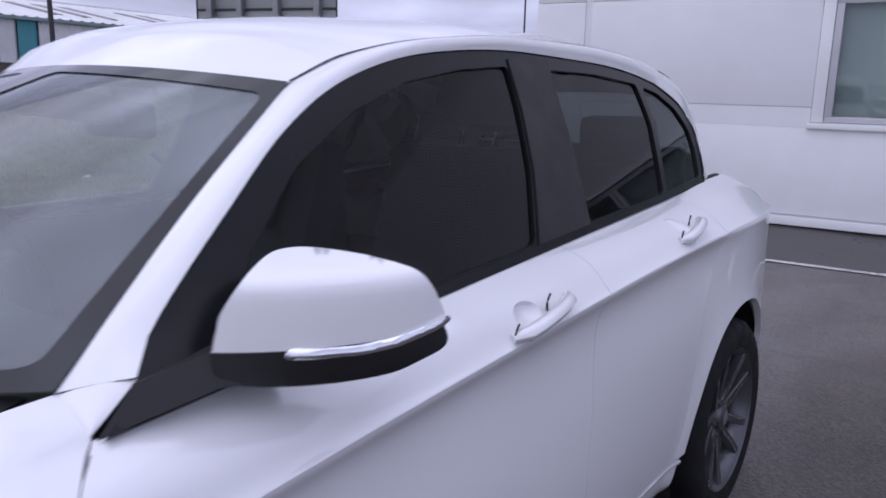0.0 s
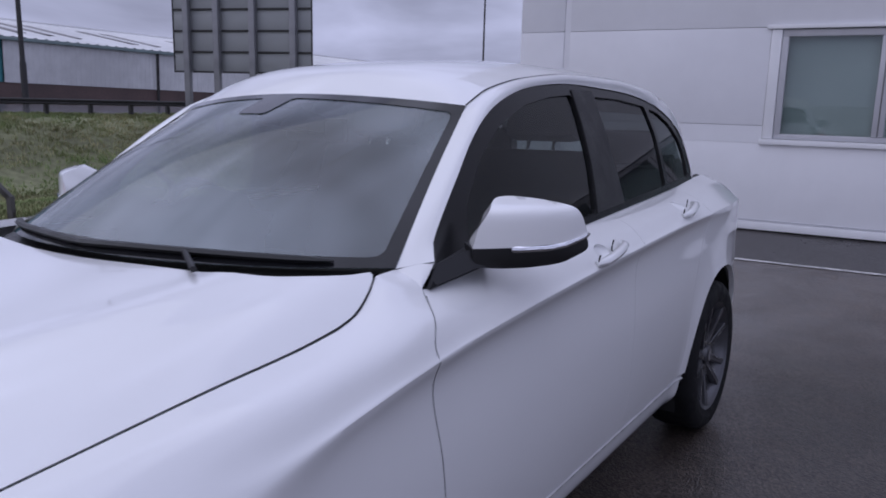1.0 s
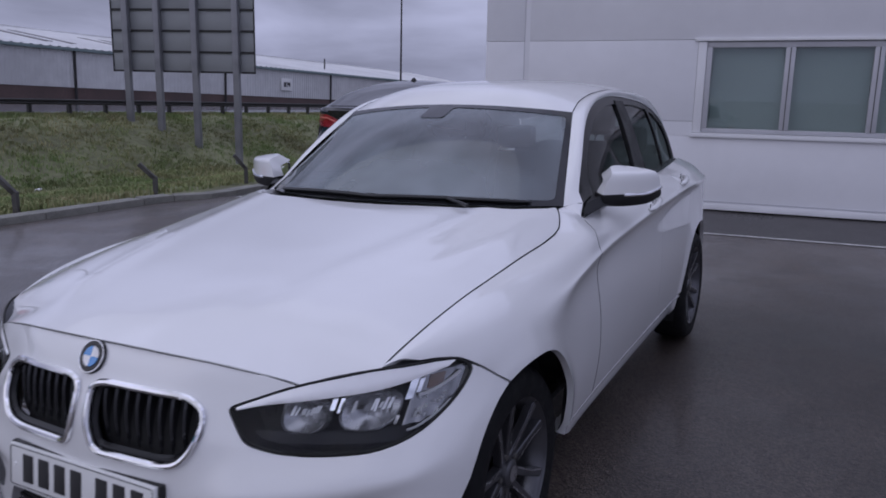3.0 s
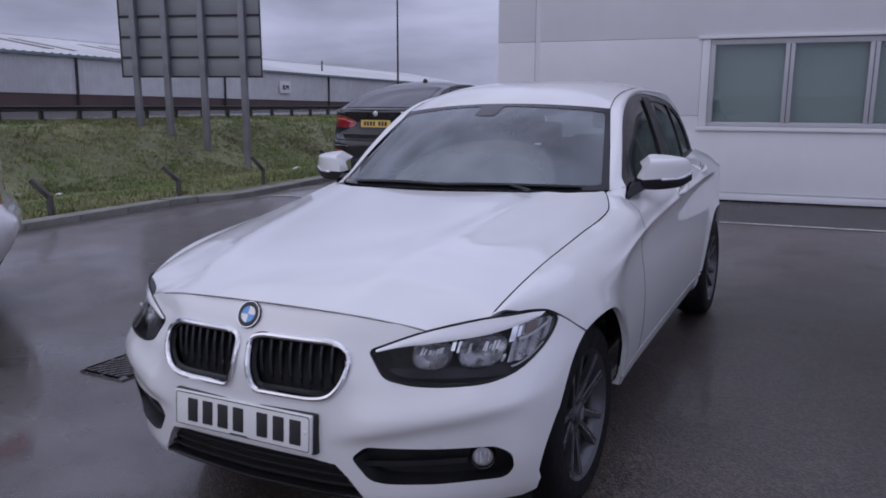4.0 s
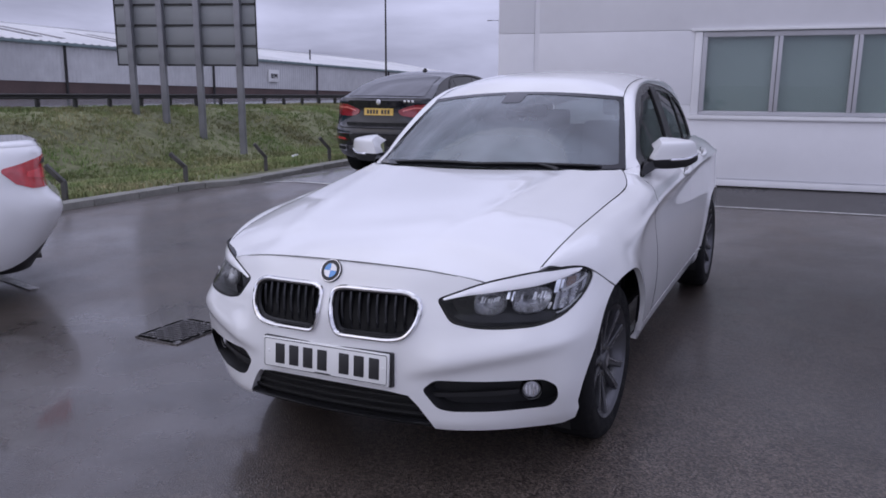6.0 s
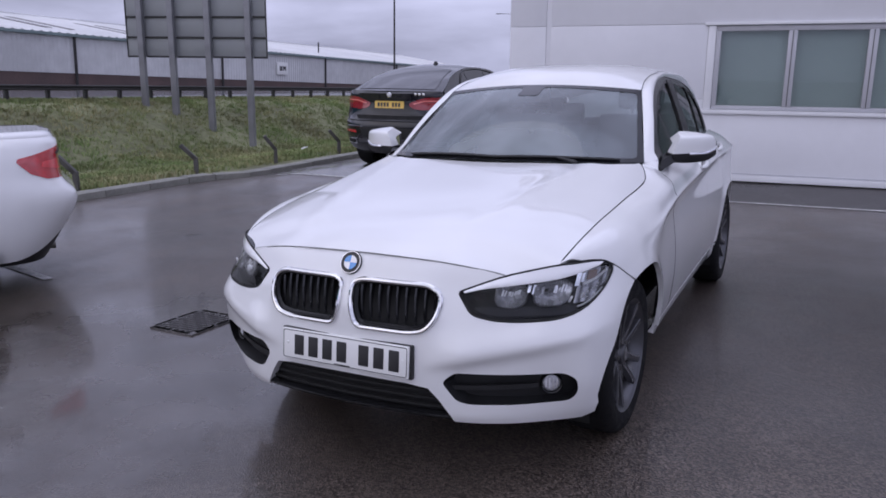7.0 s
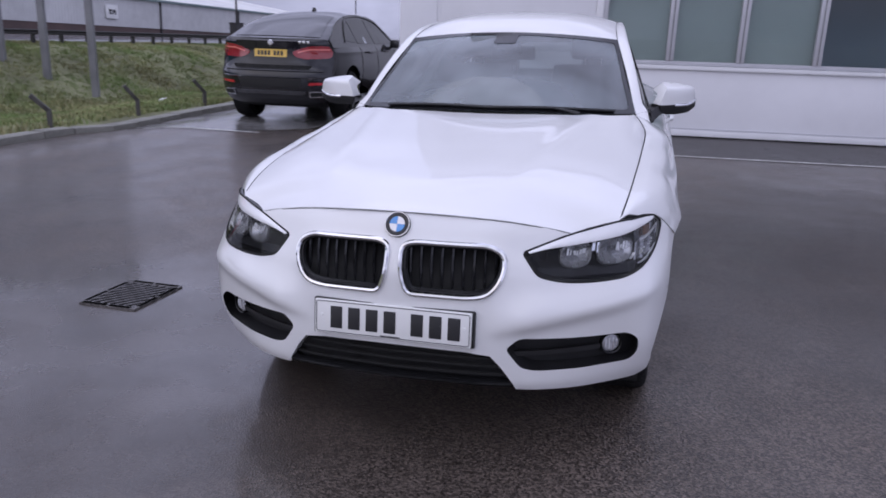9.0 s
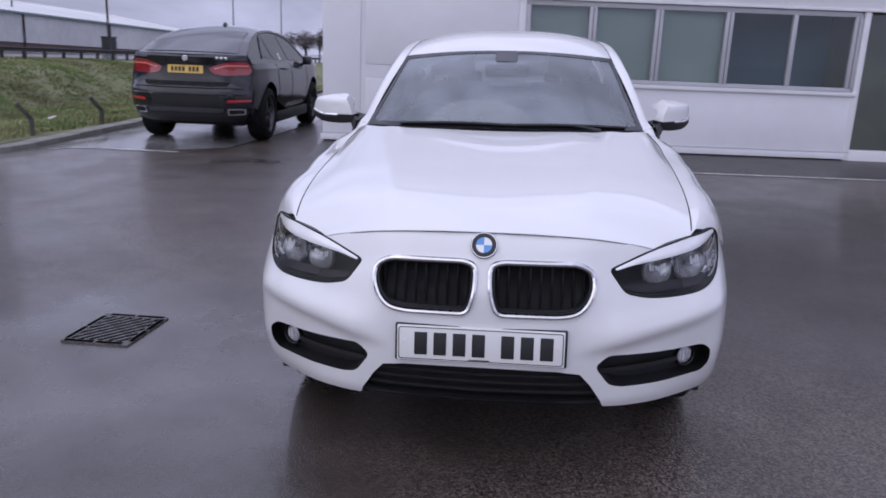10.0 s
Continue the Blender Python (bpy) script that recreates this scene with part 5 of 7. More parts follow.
    bm = bmesh.new()
    loop = rounded([(-0.254, -0.05), (0.254, -0.05), (0.254, 0.05), (-0.254, 0.05)], 0.008, 3)
    tube(bm, [(x, -0.0072, z) for x, z in loop], 0.0014, 4, closed=True, ref=(0, 1, 0))
    part("border", bm, PLATE_BLACK, pl)
    part("plinth", box_bm(-0.268, 0.268, 0.004, 0.030, -0.060, 0.058, bevel=0.006), BLACK_PLASTIC, pl, "black plastic plinth behind the plate")
    for i, x in enumerate((-0.185, -0.125, -0.065, -0.005, 0.085, 0.145, 0.205)):
        part("plate_block", box_bm(x - 0.020, x + 0.020, -0.0088, -0.006, -0.036, 0.036, bevel=0.002), PLATE_BLACK, pl)
    for x in (-0.236, 0.238):
        part("screw_cap", lathe([(0.0, 0.0), (0.0025, 0.004), (0.0, 0.006)], 12, "z"), PLATE_WHITE, pl, loc=pose(x, -0.007, 0.004, 90, 0, 0))
    part("small_print", box_bm(-0.035, 0.03, -0.0085, -0.006, -0.0475, -0.0445), BLACK_PLASTIC, pl)

    for s in (1, -1):
        mir = s < 0
        # --- headlamps ---
        fl = (lambda pts: [(-x, z) for x, z in pts]) if mir else (lambda pts: list(pts))
        lamp = part("headlamp", nose_panel(fl(inset(LAMP, -0.002)), 0.075, 0.03), GAP, car, "dark headlamp with a bright upper strip under clear glass")
        bm = bmesh.new()
        loop = spaced(LAMP, 0.02)
        a = [bm.verts.new((s * x, nose_y(x, z) + 0.003, z)) for x, z in loop]
        b = [bm.verts.new((s * x, nose_y(x, z) + 0.078, z)) for x, z in loop]
        for i in range(len(a)):
            bm.faces.new((a[i], a[(i + 1) % len(a)], b[(i + 1) % len(a)], b[i]))
        part("housing", bm, GLOSS_BLACK, lamp)
        # bright strip along the top edge, wider towards the outside
        up = bend([(0.408, 0.713), (0.47, 0.739), (0.532, 0.759), (0.60, 0.774), (0.673, 0.785), (0.735, 0.783), (0.778, 0.774)], 5)
        dn = bend([(0.414, 0.707), (0.47, 0.720), (0.532, 0.728), (0.60, 0.735), (0.668, 0.741), (0.725, 0.752), (0.770, 0.764)], 5)
        rows = [[(s * (p[0] + (q[0] - p[0]) * k), nose_y(p[0] + (q[0] - p[0]) * k, p[1] + (q[1] - p[1]) * k) + d, p[1] + (q[1] - p[1]) * k) for p, q in zip(up, dn)] for k, d in ((0.0, 0.0), (0.5, -0.0035), (0.9, -0.002), (1.0, 0.0))]
        part("light_strip", sheet(rows, (0, -1, 0), 0.003), LIGHT_STRIP, lamp, "bright white strip along the top of the lamp")
        # two reflector bowls with flat tops; jagged pale facets paint the glints in them
        rng = random.Random(11)
        for cx, cz, hw, hh in ((0.548, 0.694, 0.044, 0.034), (0.664, 0.698, 0.050, 0.037)):
            ring = []
            for t in np.linspace(0, math.tau, 36, endpoint=False):
                c, q = math.cos(t), math.sin(t)
                ring.append((cx + hw * math.copysign(abs(c) ** 0.75, c), cz + hh * math.copysign(abs(q) ** (0.5 if q > 0 else 0.9), q)))

            def bowl(x, z, cx=cx, cz=cz, hw=hw, hh=hh):
                d = ((x - cx) / hw) ** 2 + ((z - cz) / hh) ** 2
                return x, nose_y(x, z) + 0.012 + 0.030 * max(0.0, 1 - d / 1.3), z
            cup = part("reflector", panel(ring, bowl, 0.012, rim=0.010, facing=(0, -1, 0), mirror=mir, edge=0.010), LAMP_DARK, lamp, "dark grey reflector bowl")
            part("bezel_ring", tube(bmesh.new(), [(s * x, nose_y(x, z) + 0.011, z) for x, z in ring], 0.0016, 6, closed=True, ref=(0, 1, 0)), LAMP_GREY, cup)
            u = -0.62
            while u < 0.62:
                w_ = rng.uniform(0.07, 0.22)
                z0, z1 = cz + hh * rng.uniform(-0.02, 0.22), cz + hh * rng.uniform(0.36, 0.62)
                x0, x1, k = cx + hw * u, cx + hw * (u + w_), rng.uniform(-0.003, 0.003)
                part("facet", sheet([[(s * (x + k * j), nose_y(x, z) + 0.010 + 0.010 * j, z) for x in (x0, x1)] for j, z in enumerate((z0, z1))], (0, -1, 0), 0.002), WHITE_LENS if rng.random() < 0.75 else LAMP_GREY, cup)
                u += w_ + rng.uniform(0.01, 0.08)
        # grey pieces under the strip and the clear side section with its bars
        for x0, x1, z0, z1 in ((0.594, 0.603, 0.706, 0.735), (0.608, 0.615, 0.700, 0.728), (0.718, 0.729, 0.712, 0.752), (0.732, 0.738, 0.722, 0.748)):
            rows = [[(s * x, nose_y(x, z) + 0.010 + 0.3 * (z - z0), z) for x in np.linspace(x0, x1, 4)] for z in np.linspace(z0, z1, 5)]
            part("reflector", sheet(rows, (0, -1, 0), 0.004), SILVER, lamp)
        rows = [[(s * x, nose_y(x, z) + 0.020, z) for x in np.linspace(0.744, 0.764, 4)] for z in np.linspace(0.724, 0.752, 4)]
        part("indicator_bulb", sheet(rows, (0, -1, 0), 0.004), AMBER_DULL, lamp)
        rows = [[(s * x, nose_y(x, z) + 0.026 + 0.003 * math.sin(x * 300), z) for x in np.linspace(0.722, 0.788, 24)] for z in np.linspace(0.660, 0.756, 6)]
        part("inner_panel", sheet(rows, (0, -1, 0), 0.003), LAMP_GREY, lamp, "silvery side section inside the lamp")
        for z0, z1, dz in ((0.712, 0.742, 0.008), (0.650, 0.690, 0.004)):
            part("side_bar", sheet([[(s * (0.738 + 0.05 * t), nose_y(0.738 + 0.05 * t, z0 + (z1 - z0) * t * t) + 0.010, z0 + (z1 - z0) * t * t + w_) for t in np.linspace(0, 1, 8)] for w_ in (0, dz)], (0, -1, 0), 0.004), WHITE_LENS, lamp)
        # small white pieces paint more glints into the side section
        for _ in range(14):
            x, z = rng.uniform(0.738, 0.775), rng.uniform(0.672, 0.712)
            w_, h_, a_ = rng.uniform(0.003, 0.008), rng.uniform(0.004, 0.010), rng.uniform(-0.5, 0.7)
            part("facet", sheet([[(s * (x + i * w_), nose_y(x, z) + 0.012 + a_ * v * h_, z + v * h_ + i * h_ * 0.3) for i in (-0.5, 0.5)] for v in (-0.5, 0.5)], (0, -1, 0), 0.002), WHITE_LENS, lamp)
        part("facet", sheet([[(s * (0.712 + 0.010 * k + j), nose_y(0.712, 0.676) + 0.008, 0.666 + 0.022 * k) for j in (-0.004, 0.004)] for k in (0, 1)], (0, -1, 0), 0.003), WHITE_LENS, lamp)
        part("bezel", sheet([[(s * x, nose_y(x, z) + 0.040, z) for x in np.linspace(0.43, 0.73, 12)] for z in np.linspace(0.628, 0.655, 3)], (0, -1, 0), 0.004), GLOSS_BLACK, lamp)
        ob = part("glass_cover", nose_panel(fl(LAMP), 0.0, 0.03, edge=0.02), GLASS_LAMP, lamp)
        ob.visible_shadow = False
        bm = tube(bmesh.new(), [(s * x, nose_y(x, z) + 0.002, z) for x, z in spaced(LAMP, 0.02)], 0.0035, 6, closed=True, ref=(0, 1, 0))
        part("seal", bm, GAP, lamp)

        # --- fog lamp recess ---
        rec = part("fog_recess", nose_panel(fl(inset(FOG, -0.003)), 0.060, 0.03), BLACK_PLASTIC, car, "black recess with a round fog lamp")
        bm = bmesh.new()
        loop = spaced(FOG, 0.02)
        a = [bm.verts.new((s * x, nose_y(x, z) + 0.0, z)) for x, z in loop]
        b = [bm.verts.new((s * x, nose_y(x, z) + 0.062, z)) for x, z in inset(loop, 0.010)]
        for i in range(len(a)):
            bm.faces.new((a[i], a[(i + 1) % len(a)], b[(i + 1) % len(a)], b[i]))
        part("recess_wall", bm, BLACK_PLASTIC, rec)
        part("recess_bar", sheet([[(s * x, nose_y(x, 0.385) + 0.030, 0.385 + 0.02 * (x - 0.4) + dz) for x in np.linspace(0.38, 0.64, 9)] for dz in (-0.008, 0.008)], (0, -1, 0), 0.01), BLACK_PLASTIC, rec)
        fog = part("fog_lamp", lathe([(-0.03, 0.038), (0.002, 0.038), (0.006, 0.035), (0.003, 0.031)], 28, "z"), GLOSS_BLACK, rec, loc=pose(s * 0.672, nose_y(0.672, 0.389) + 0.042, 0.390, 90, 0, s * 26))
        lens = part("fog_lens", lathe([(0.007 * math.cos(t) - 0.006, 0.0315 * math.sin(t)) for t in np.linspace(0, math.pi / 2, 6)], 24, "z"), LAMP_CLEAR, fog, "ribbed clear lens")
        for k in (-0.018, -0.006, 0.007, 0.019):
            part("rib", box_bm(k - 0.0025, k + 0.0025, -0.022 + abs(k) * 0.4, 0.020 - abs(k) * 0.3, -0.004, 0.0025 - abs(k) * 0.06, bevel=0.001), SILVER if k > 0 else WHITE_LENS, lens)

        # --- front wing ---
        o = on_side([(0.283, None)] + [(float(y), None) for y in np.arange(0.36, 1.51, 0.03)] + [(1.524, None), (1.524, 0.976)] + [(1.4840, 0.950), (1.4475, 0.914), (1.4337, 0.880), (1.4278, 0.80), (1.4415, 0.68), (1.4485, 0.58), (1.4485, 0.45), (1.4405, 0.352)]
                    + [(ARCH_F[0] + 0.3765, 0.352)] + arch(ARCH_F, 1.105, 0.602)[1:] + [(0.560, 0.712), (0.512, 0.748), (0.462, 0.777), (0.372, 0.788)])
        part("front_wing", panel(o, wing_lift, 0.018, rim=0.02, facing=(1, 0, 0), mirror=mir, edge=0.025), PAINT, car)
        # --- doors ---
        handles = ((2.190, 0.925, 2.405, 0.951), (2.985, 0.962, 3.185, 0.985))
        hollows = []
        for y0, z0, y1, z1 in handles:
            ym, zm = y0 + (y1 - y0) * 0.37, z0 + (z1 - z0) * 0.37 + 0.010
            hollows.append((ym, zm, [(ym + 0.040 * math.cos(t), v_at(ym + 0.040 * math.cos(t), zm + 0.019 * math.sin(t), y0 < 2.4) * VS) for t in np.linspace(0, math.tau, 24, endpoint=False)]))
        gap_f = [(1.5240, None), (1.480, 0.9472), (1.4440, 0.9113), (1.4310, 0.8797), (1.4260, 0.80), (1.440, 0.68), (1.447, 0.58), (1.447, 0.45), (1.439, 0.355)]
        gap_m = [(2.440, 0.358), (2.468, 0.45), (2.466, 0.60), (2.490, 0.75), (2.535, 0.90), (2.570, None)]
        o = on_side(gap_f + [(1.8, 0.356), (2.2, 0.356)] + gap_m + [(float(y), None) for y in np.arange(2.52, 1.54, -0.05)], True)
        fd = part("front_door", panel(o, door_lift, 0.019, [hollows[0][2]], rim=0.02, facing=(1, 0, 0), mirror=mir, edge=0.022), PAINT, car)
        gap_r = [(3.012, 0.362), (3.045, 0.50), (3.070, 0.62), (3.110, 0.72), (3.185, 0.82), (3.255, 0.92), (3.300, None)]
        o = on_side([(y + 0.0016, z) for y, z in reversed(gap_m)] + [(2.6, 0.358), (2.8, 0.36)] + gap_r + [(float(y), None) for y in np.arange(3.25, 2.59, -0.05)])
        rd = part("rear_door", panel(o, side_lift, 0.019, [hollows[1][2]], rim=0.02, facing=(1, 0, 0), mirror=mir, edge=0.022), PAINT, car)
        for g in (bend([(1.512, 0.966)] + gap_f[1:], 5),):
            pts = []
            for y, z in spaced(g, 0.02, closed=False):
                p = side(y + 0.0005, v_at(y, z, True), True)
                pts.append((s * (p[0] + 0.0004), p[1], p[2]))
            part("shut_line", tube(bmesh.new(), pts, 0.0008, 6), GAP, car)
        # --- rear quarter ---
        o = on_side([(y + 0.0016, z) for y, z in reversed(gap_r)] + [(ARCH_R[0] - 0.382, 0.362)] + arch(ARCH_R, 3.071, 3.79)[1:] + [(3.83, 0.34), (3.95, 0.28), (4.08, 0.26), (4.16, 0.30), (4.17, 0.6), (4.12, 0.76), (4.03, 0.835), (3.93, 0.90), (3.86, 0.955), (3.90, 0.983), (4.04, 0.975), (4.06, None), (3.95, None), (3.85, None), (3.74, None)] + [(float(y), None) for y in np.arange(3.70, 3.33, -0.05)])
        part("rear_quarter", panel(o, side_lift, 0.032, rim=0.02, facing=(1, 0, 0), mirror=mir, edge=0.028), PAINT, car)
        o = on_side([(3.865, 0.955), (3.935, 0.903), (4.033, 0.838), (4.12, 0.80), (4.12, 0.90), (4.08, 0.965), (4.043, 0.972), (3.904, 0.980)])
        part("tail_lamp", panel(o, side_lift, 0.03, rim=0.02, facing=(1, 0, 0), mirror=mir), RED_LENS, car, "red tail lamp")
        # --- sill ---
        o = [(1.160, 2.9 * VS)] + [(float(y), 2.9 * VS) for y in np.arange(1.2, 3.02, 0.1)] + [(3.055, 2.9 * VS), (3.055, 0.5 * VS), (1.55, 0.5 * VS), (1.30, 0.9 * VS), (1.160, 1.5 * VS)]
        part("sill", panel(o, side_lift, 0.03, rim=0.04, facing=(1, 0, 0), mirror=mir), PAINT, car)
        # dark liner behind the panel gaps
        for ya, yb in ((1.10, 3.06),):
            rows = [[(s * (side(y, v)[0] - 0.022), y, side(y, v)[2]) for y in np.arange(ya, yb + 0.01, 0.07)] for v in (0.4, 2, 3, 4.5, 6, 7, 8, 9, 9.7)]
            part("inner_skin", sheet(rows, (s, 0, 0)), GAP, car)
        rows = [[(s * (side(y, v)[0] - 0.022), y, side(y, v)[2]) for y in np.arange(0.36, 1.12, 0.05)] for v in (8.3, 9, 9.5, 10)]
        part("inner_skin", sheet(rows, (s, 0, 0)), GAP, car)
        rows = [[(s * (side(y, v)[0] - 0.03), y, side(y, v)[2]) for y in np.arange(3.06, 3.96, 0.06)] for v in (6, 7, 8, 9, 10)]
        part("inner_skin", sheet(rows, (s, 0, 0)), GAP, car)
        # wheel housings
        for cy, cz, r in (ARCH_F, ARCH_R):
            bm = bmesh.new()
            ring = [(cy + (r + 0.012) * math.cos(t), cz + (r + 0.012) * math.sin(t)) for t in np.linspace(-0.35, math.pi + 0.35, 26)]
            rows = [[(s * x, y, z) for y, z in ring] for x in (0.50, 0.66, 0.765 if cy < 2 else 0.80)]
            part("wheel_housing", sheet(rows, (0, 0, -1)), GAP, car)
            part("housing_back", prism([(s * 0 + y, z) for y, z in ring], s * 0.50, s * 0.49, "yz"), GAP, car)

        # --- door handles ---
        for door, (y0, z0, y1, z1), (ym, zm, o) in zip((fd, rd), handles, hollows):
            n_ = 9
            pts, rad = [], []
            for i in range(n_):
                t = i / (n_ - 1)
                y, z = y0 + (y1 - y0) * t, z0 + (z1 - z0) * t + 0.004 * math.sin(math.pi * t)
                xx = side(y, v_at(y, z))[0]
                pts.append((s * (xx + 0.006 + 0.028 * math.sin(math.pi * min(1, max(0, t))) ** 0.45), y, z))
                rad.append(0.0145 if 0 < i < n_ - 1 else 0.009)
            h = part("door_handle", tube(bmesh.new(), pts, rad, 10, squash=0.9), PAINT, door)
            def dish(y, sv, ym=ym, zm=zm):
                p = side(y, sv / VS, door is fd)
                d = math.hypot((y - ym) / 0.040, (p[2] - zm) / 0.019)
                return p[0] - 0.0003 - 0.022 * max(0.0, 1 - d * d) ** 0.7, p[1], p[2]
            part("handle_bowl", panel(o, dish, 0.010, rim=0, facing=(1, 0, 0), mirror=mir), PAINT, door, "shallow bowl behind the handle")
            for yy, zz in ((y0 + 0.004, z0 + 0.004), (y0 + (y1 - y0) * 0.62, z0 + (z1 - z0) * 0.62 + 0.010)):
                xx = side(yy, v_at(yy, zz))[0]
                part("handle_gap", tube(bmesh.new(), bend([(s * (xx + 0.012), yy + 0.010, zz + 0.018), (s * (xx + 0.014), yy - 0.004, zz + 0.004), (s * (xx + 0.010), yy + 0.004, zz - 0.012)], 3), 0.0022, 6), GAP, door)

        # --- side windows ---
        dlo = bend(DLO_TOP, 4)[:-1] + bend(DLO_REAR, 4) + [(3.3, 1.0265), (2.9, 1.0165), (2.5, 1.0065), (2.1, 0.996), (1.8, 0.986)]
        part("window_surround", panel(dlo, glass_lift(0.0), 0.04, [rounded(WIN_F, 0.02), rounded(WIN_R, 0.02), rounded(WIN_Q, 0.02)], 0.014, (1, 0, 0), mir, edge=0.025), GLOSS_BLACK, car, "gloss black window surround")
        bp = [(2.482, 1.012), (2.547, 1.16), (2.580, 1.29), (2.592, 1.395), (2.768, 1.392), (2.760, 1.25), (2.732, 1.018)]
        part("b_pillar_trim", panel(bp, glass_lift(0.004), 0.04, rim=0.006, facing=(1, 0, 0), mirror=mir), BLACK_PLASTIC, car)
        part("belt_moulding", panel([(1.80, 0.985), (3.60, 1.034), (3.60, 1.050), (3.2, 1.040), (2.6, 1.024), (2.0, 1.009), (1.75, 1.003)], glass_lift(0.006), 0.04, rim=0.012, facing=(1, 0, 0), mirror=mir), GLOSS_BLACK, car)
        for nm, w_, mat_ in (("front_side_window", WIN_F, GLASS_SIDE), ("rear_side_window", WIN_R, GLASS_DARK), ("quarter_window", WIN_Q, GLASS_DARK)):
            ob = part(nm, panel(inset(rounded(w_, 0.02), -0.006), glass_lift(-0.008), 0.06, rim=0, facing=(1, 0, 0), mirror=mir), mat_, car)
            ob.visible_shadow = False
        # --- pillar and cant rail ---
        D = [np.array((glass_x(y, z) + 0.004, y, z)) for y, z in bend([(1.586, 1.018)] + DLO_TOP[2:], 6)]
        U = [np.array(p) for p in bend([(0.671, 1.523, 1.009), (0.612, 1.742, 1.180), (0.546, 1.979, 1.340)], 10)] + [np.array((ux(y), y, uz(y))) for y in np.linspace(2.0, 3.52, 50)]
        def along(P, n_=70, bias=None):
            L = [0.0]
            for a, b in zip(P, P[1:]):
                L.append(L[-1] + float(np.linalg.norm(b - a)))
            out = []
            for t in np.linspace(0, L[-1], n_):
                j = min(len(P) - 2, max(0, int(np.searchsorted(L, t)) - 1))
                f = (t - L[j]) / max(1e-9, L[j + 1] - L[j])
                out.append(P[j] + (P[j + 1] - P[j]) * min(1, max(0, f)))
            return out
        Dn, Un = along(D), along(U)
        rows = []
        for k in np.linspace(0, 1, 7):
            r = []
            for a, b in zip(Dn, Un):
                p = a + (b - a) * k
                out_ = np.array((0.80, -0.10, 0.62))
                p = p + out_ / np.linalg.norm(out_) * (0.009 + 0.009 * ease((a[1] - 1.75) / 0.5)) * math.sin(math.pi * k) ** 0.8 * min(1.0, 0.05 + max(0.0, a[1] - 1.572) * 6)
                r.append((s * p[0], p[1], p[2]))
            rows.append(r)
        part("roof_side", sheet(rows, (s, 0, 0.6)), PAINT, car)
        # the wing runs up between the screen's corner and the mirror to the pillar's foot
        v0 = v_at(1.522, 0.976)
        low_ = [np.array(side(1.522, v)) for v in np.linspace(v0, 10, 10)]
        high_ = along([low_[0] + np.array((0.0, 0.002, 0)), np.array((0.724, 1.590, 1.019))], 10)
        rows = [[tuple(np.array((s, 1, 1)) * (a + (b - a) * k + np.array((0.6, -0.1, 0.7)) * 0.004 * math.sin(math.pi * k))) for a, b in zip(low_, high_)] for k in np.linspace(0, 1, 5)]
        part("wing_corner", sheet(rows, (s, 0, 0.8)), PAINT, car)
        part("pillar_seam", tube(bmesh.new(), [(s * x, y, z) for x, y, z in bend([(0.673, 1.522, 1.009), (0.698, 1.556, 1.015), (0.728, 1.588, 1.020)], 4)], 0.0009, 5), GAP, car)
        # --- rear pillar ---
        A = along([np.array((glass_x(y, z) + 0.004, y, z)) for y, z in bend(DLO_REAR, 5)], 16)
        B = along([np.array(p) for p in bend([(0.495, 3.52, 1.392), (0.484, 3.72, 1.354), (0.470, 3.88, 1.285), (0.478, 3.93, 1.18), (0.515, 3.92, 1.09), (0.580, 3.80, 1.040)], 4)], 16)
        rows = []
        for k in np.linspace(0, 1, 7):
            r = []
            for a, b in zip(A, B):
                p = a + (b - a) * k + np.array((0.9, 0, 0.4)) * 0.014 * math.sin(math.pi * k)
                r.append((s * p[0], p[1], p[2]))
            rows.append(r)
        rows_t = list(map(list, zip(*rows)))
        part("rear_pillar", sheet(rows_t, (s, 0, 0.3)), PAINT, car)
        # --- door mirror ---
        head = new("door_mirror")
        head.parent = car
        head.matrix_basis = Matrix.Identity(4)
        mo, md = np.array((0.775, 1.655)), np.array((0.640, 0.768)) if s > 0 else np.array((0.890, 0.456))
        mn = np.array((md[1], -md[0]))

        def shell(a, z, off=0.0):
            k = max(0.0, 1 - ((a - 0.12) / 0.155) ** 2)
            q = 0.5 * (z - 1.125 + math.hypot(z - 1.125, 0.009))
            d = 0.032 * k ** 0.8 - 2.2 * q - 0.004 + off
            p = mo + md * a + mn * d
            return float(p[0]), float(p[1]), z - 0.45 * q
        cap = bend([(-0.003, 1.042), (0.004, 1.070), (0.011, 1.092), (0.035, 1.127), (0.056, 1.150), (0.076, 1.161), (0.110, 1.163), (0.155, 1.155), (0.193, 1.144), (0.230, 1.128), (0.248, 1.108), (0.258, 1.087), (0.268, 1.060), (0.262, 1.052)], 4) + [(0.17, 1.046), (0.08, 1.043)]
        part("mirror_cap", panel(cap, shell, 0.008, rim=0.055, facing=(0.7, -0.7, 0.2), mirror=mir, edge=0.008, inward=(-mn[0], -mn[1], -0.55)), PAINT, head, "white mirror cap")
        low = [(-0.004, 1.044), (0.08, 1.045), (0.17, 1.048)] + bend([(0.264, 1.055), (0.269, 1.040), (0.262, 1.027), (0.232, 1.015), (0.198, 1.004), (0.131, 0.999), (0.060, 0.999), (0.0, 1.004)], 4)
        part("lower_shell", panel(low, lambda a, z: shell(a, z, 0.002 - 0.4 * max(0.0, 1.03 - z)), 0.016, rim=0.055, facing=(0.7, -0.7, -0.2), mirror=mir, edge=0.012, inward=(-mn[0], -mn[1], 0.10)), BLACK_PLASTIC, head, "black lower mirror shell")
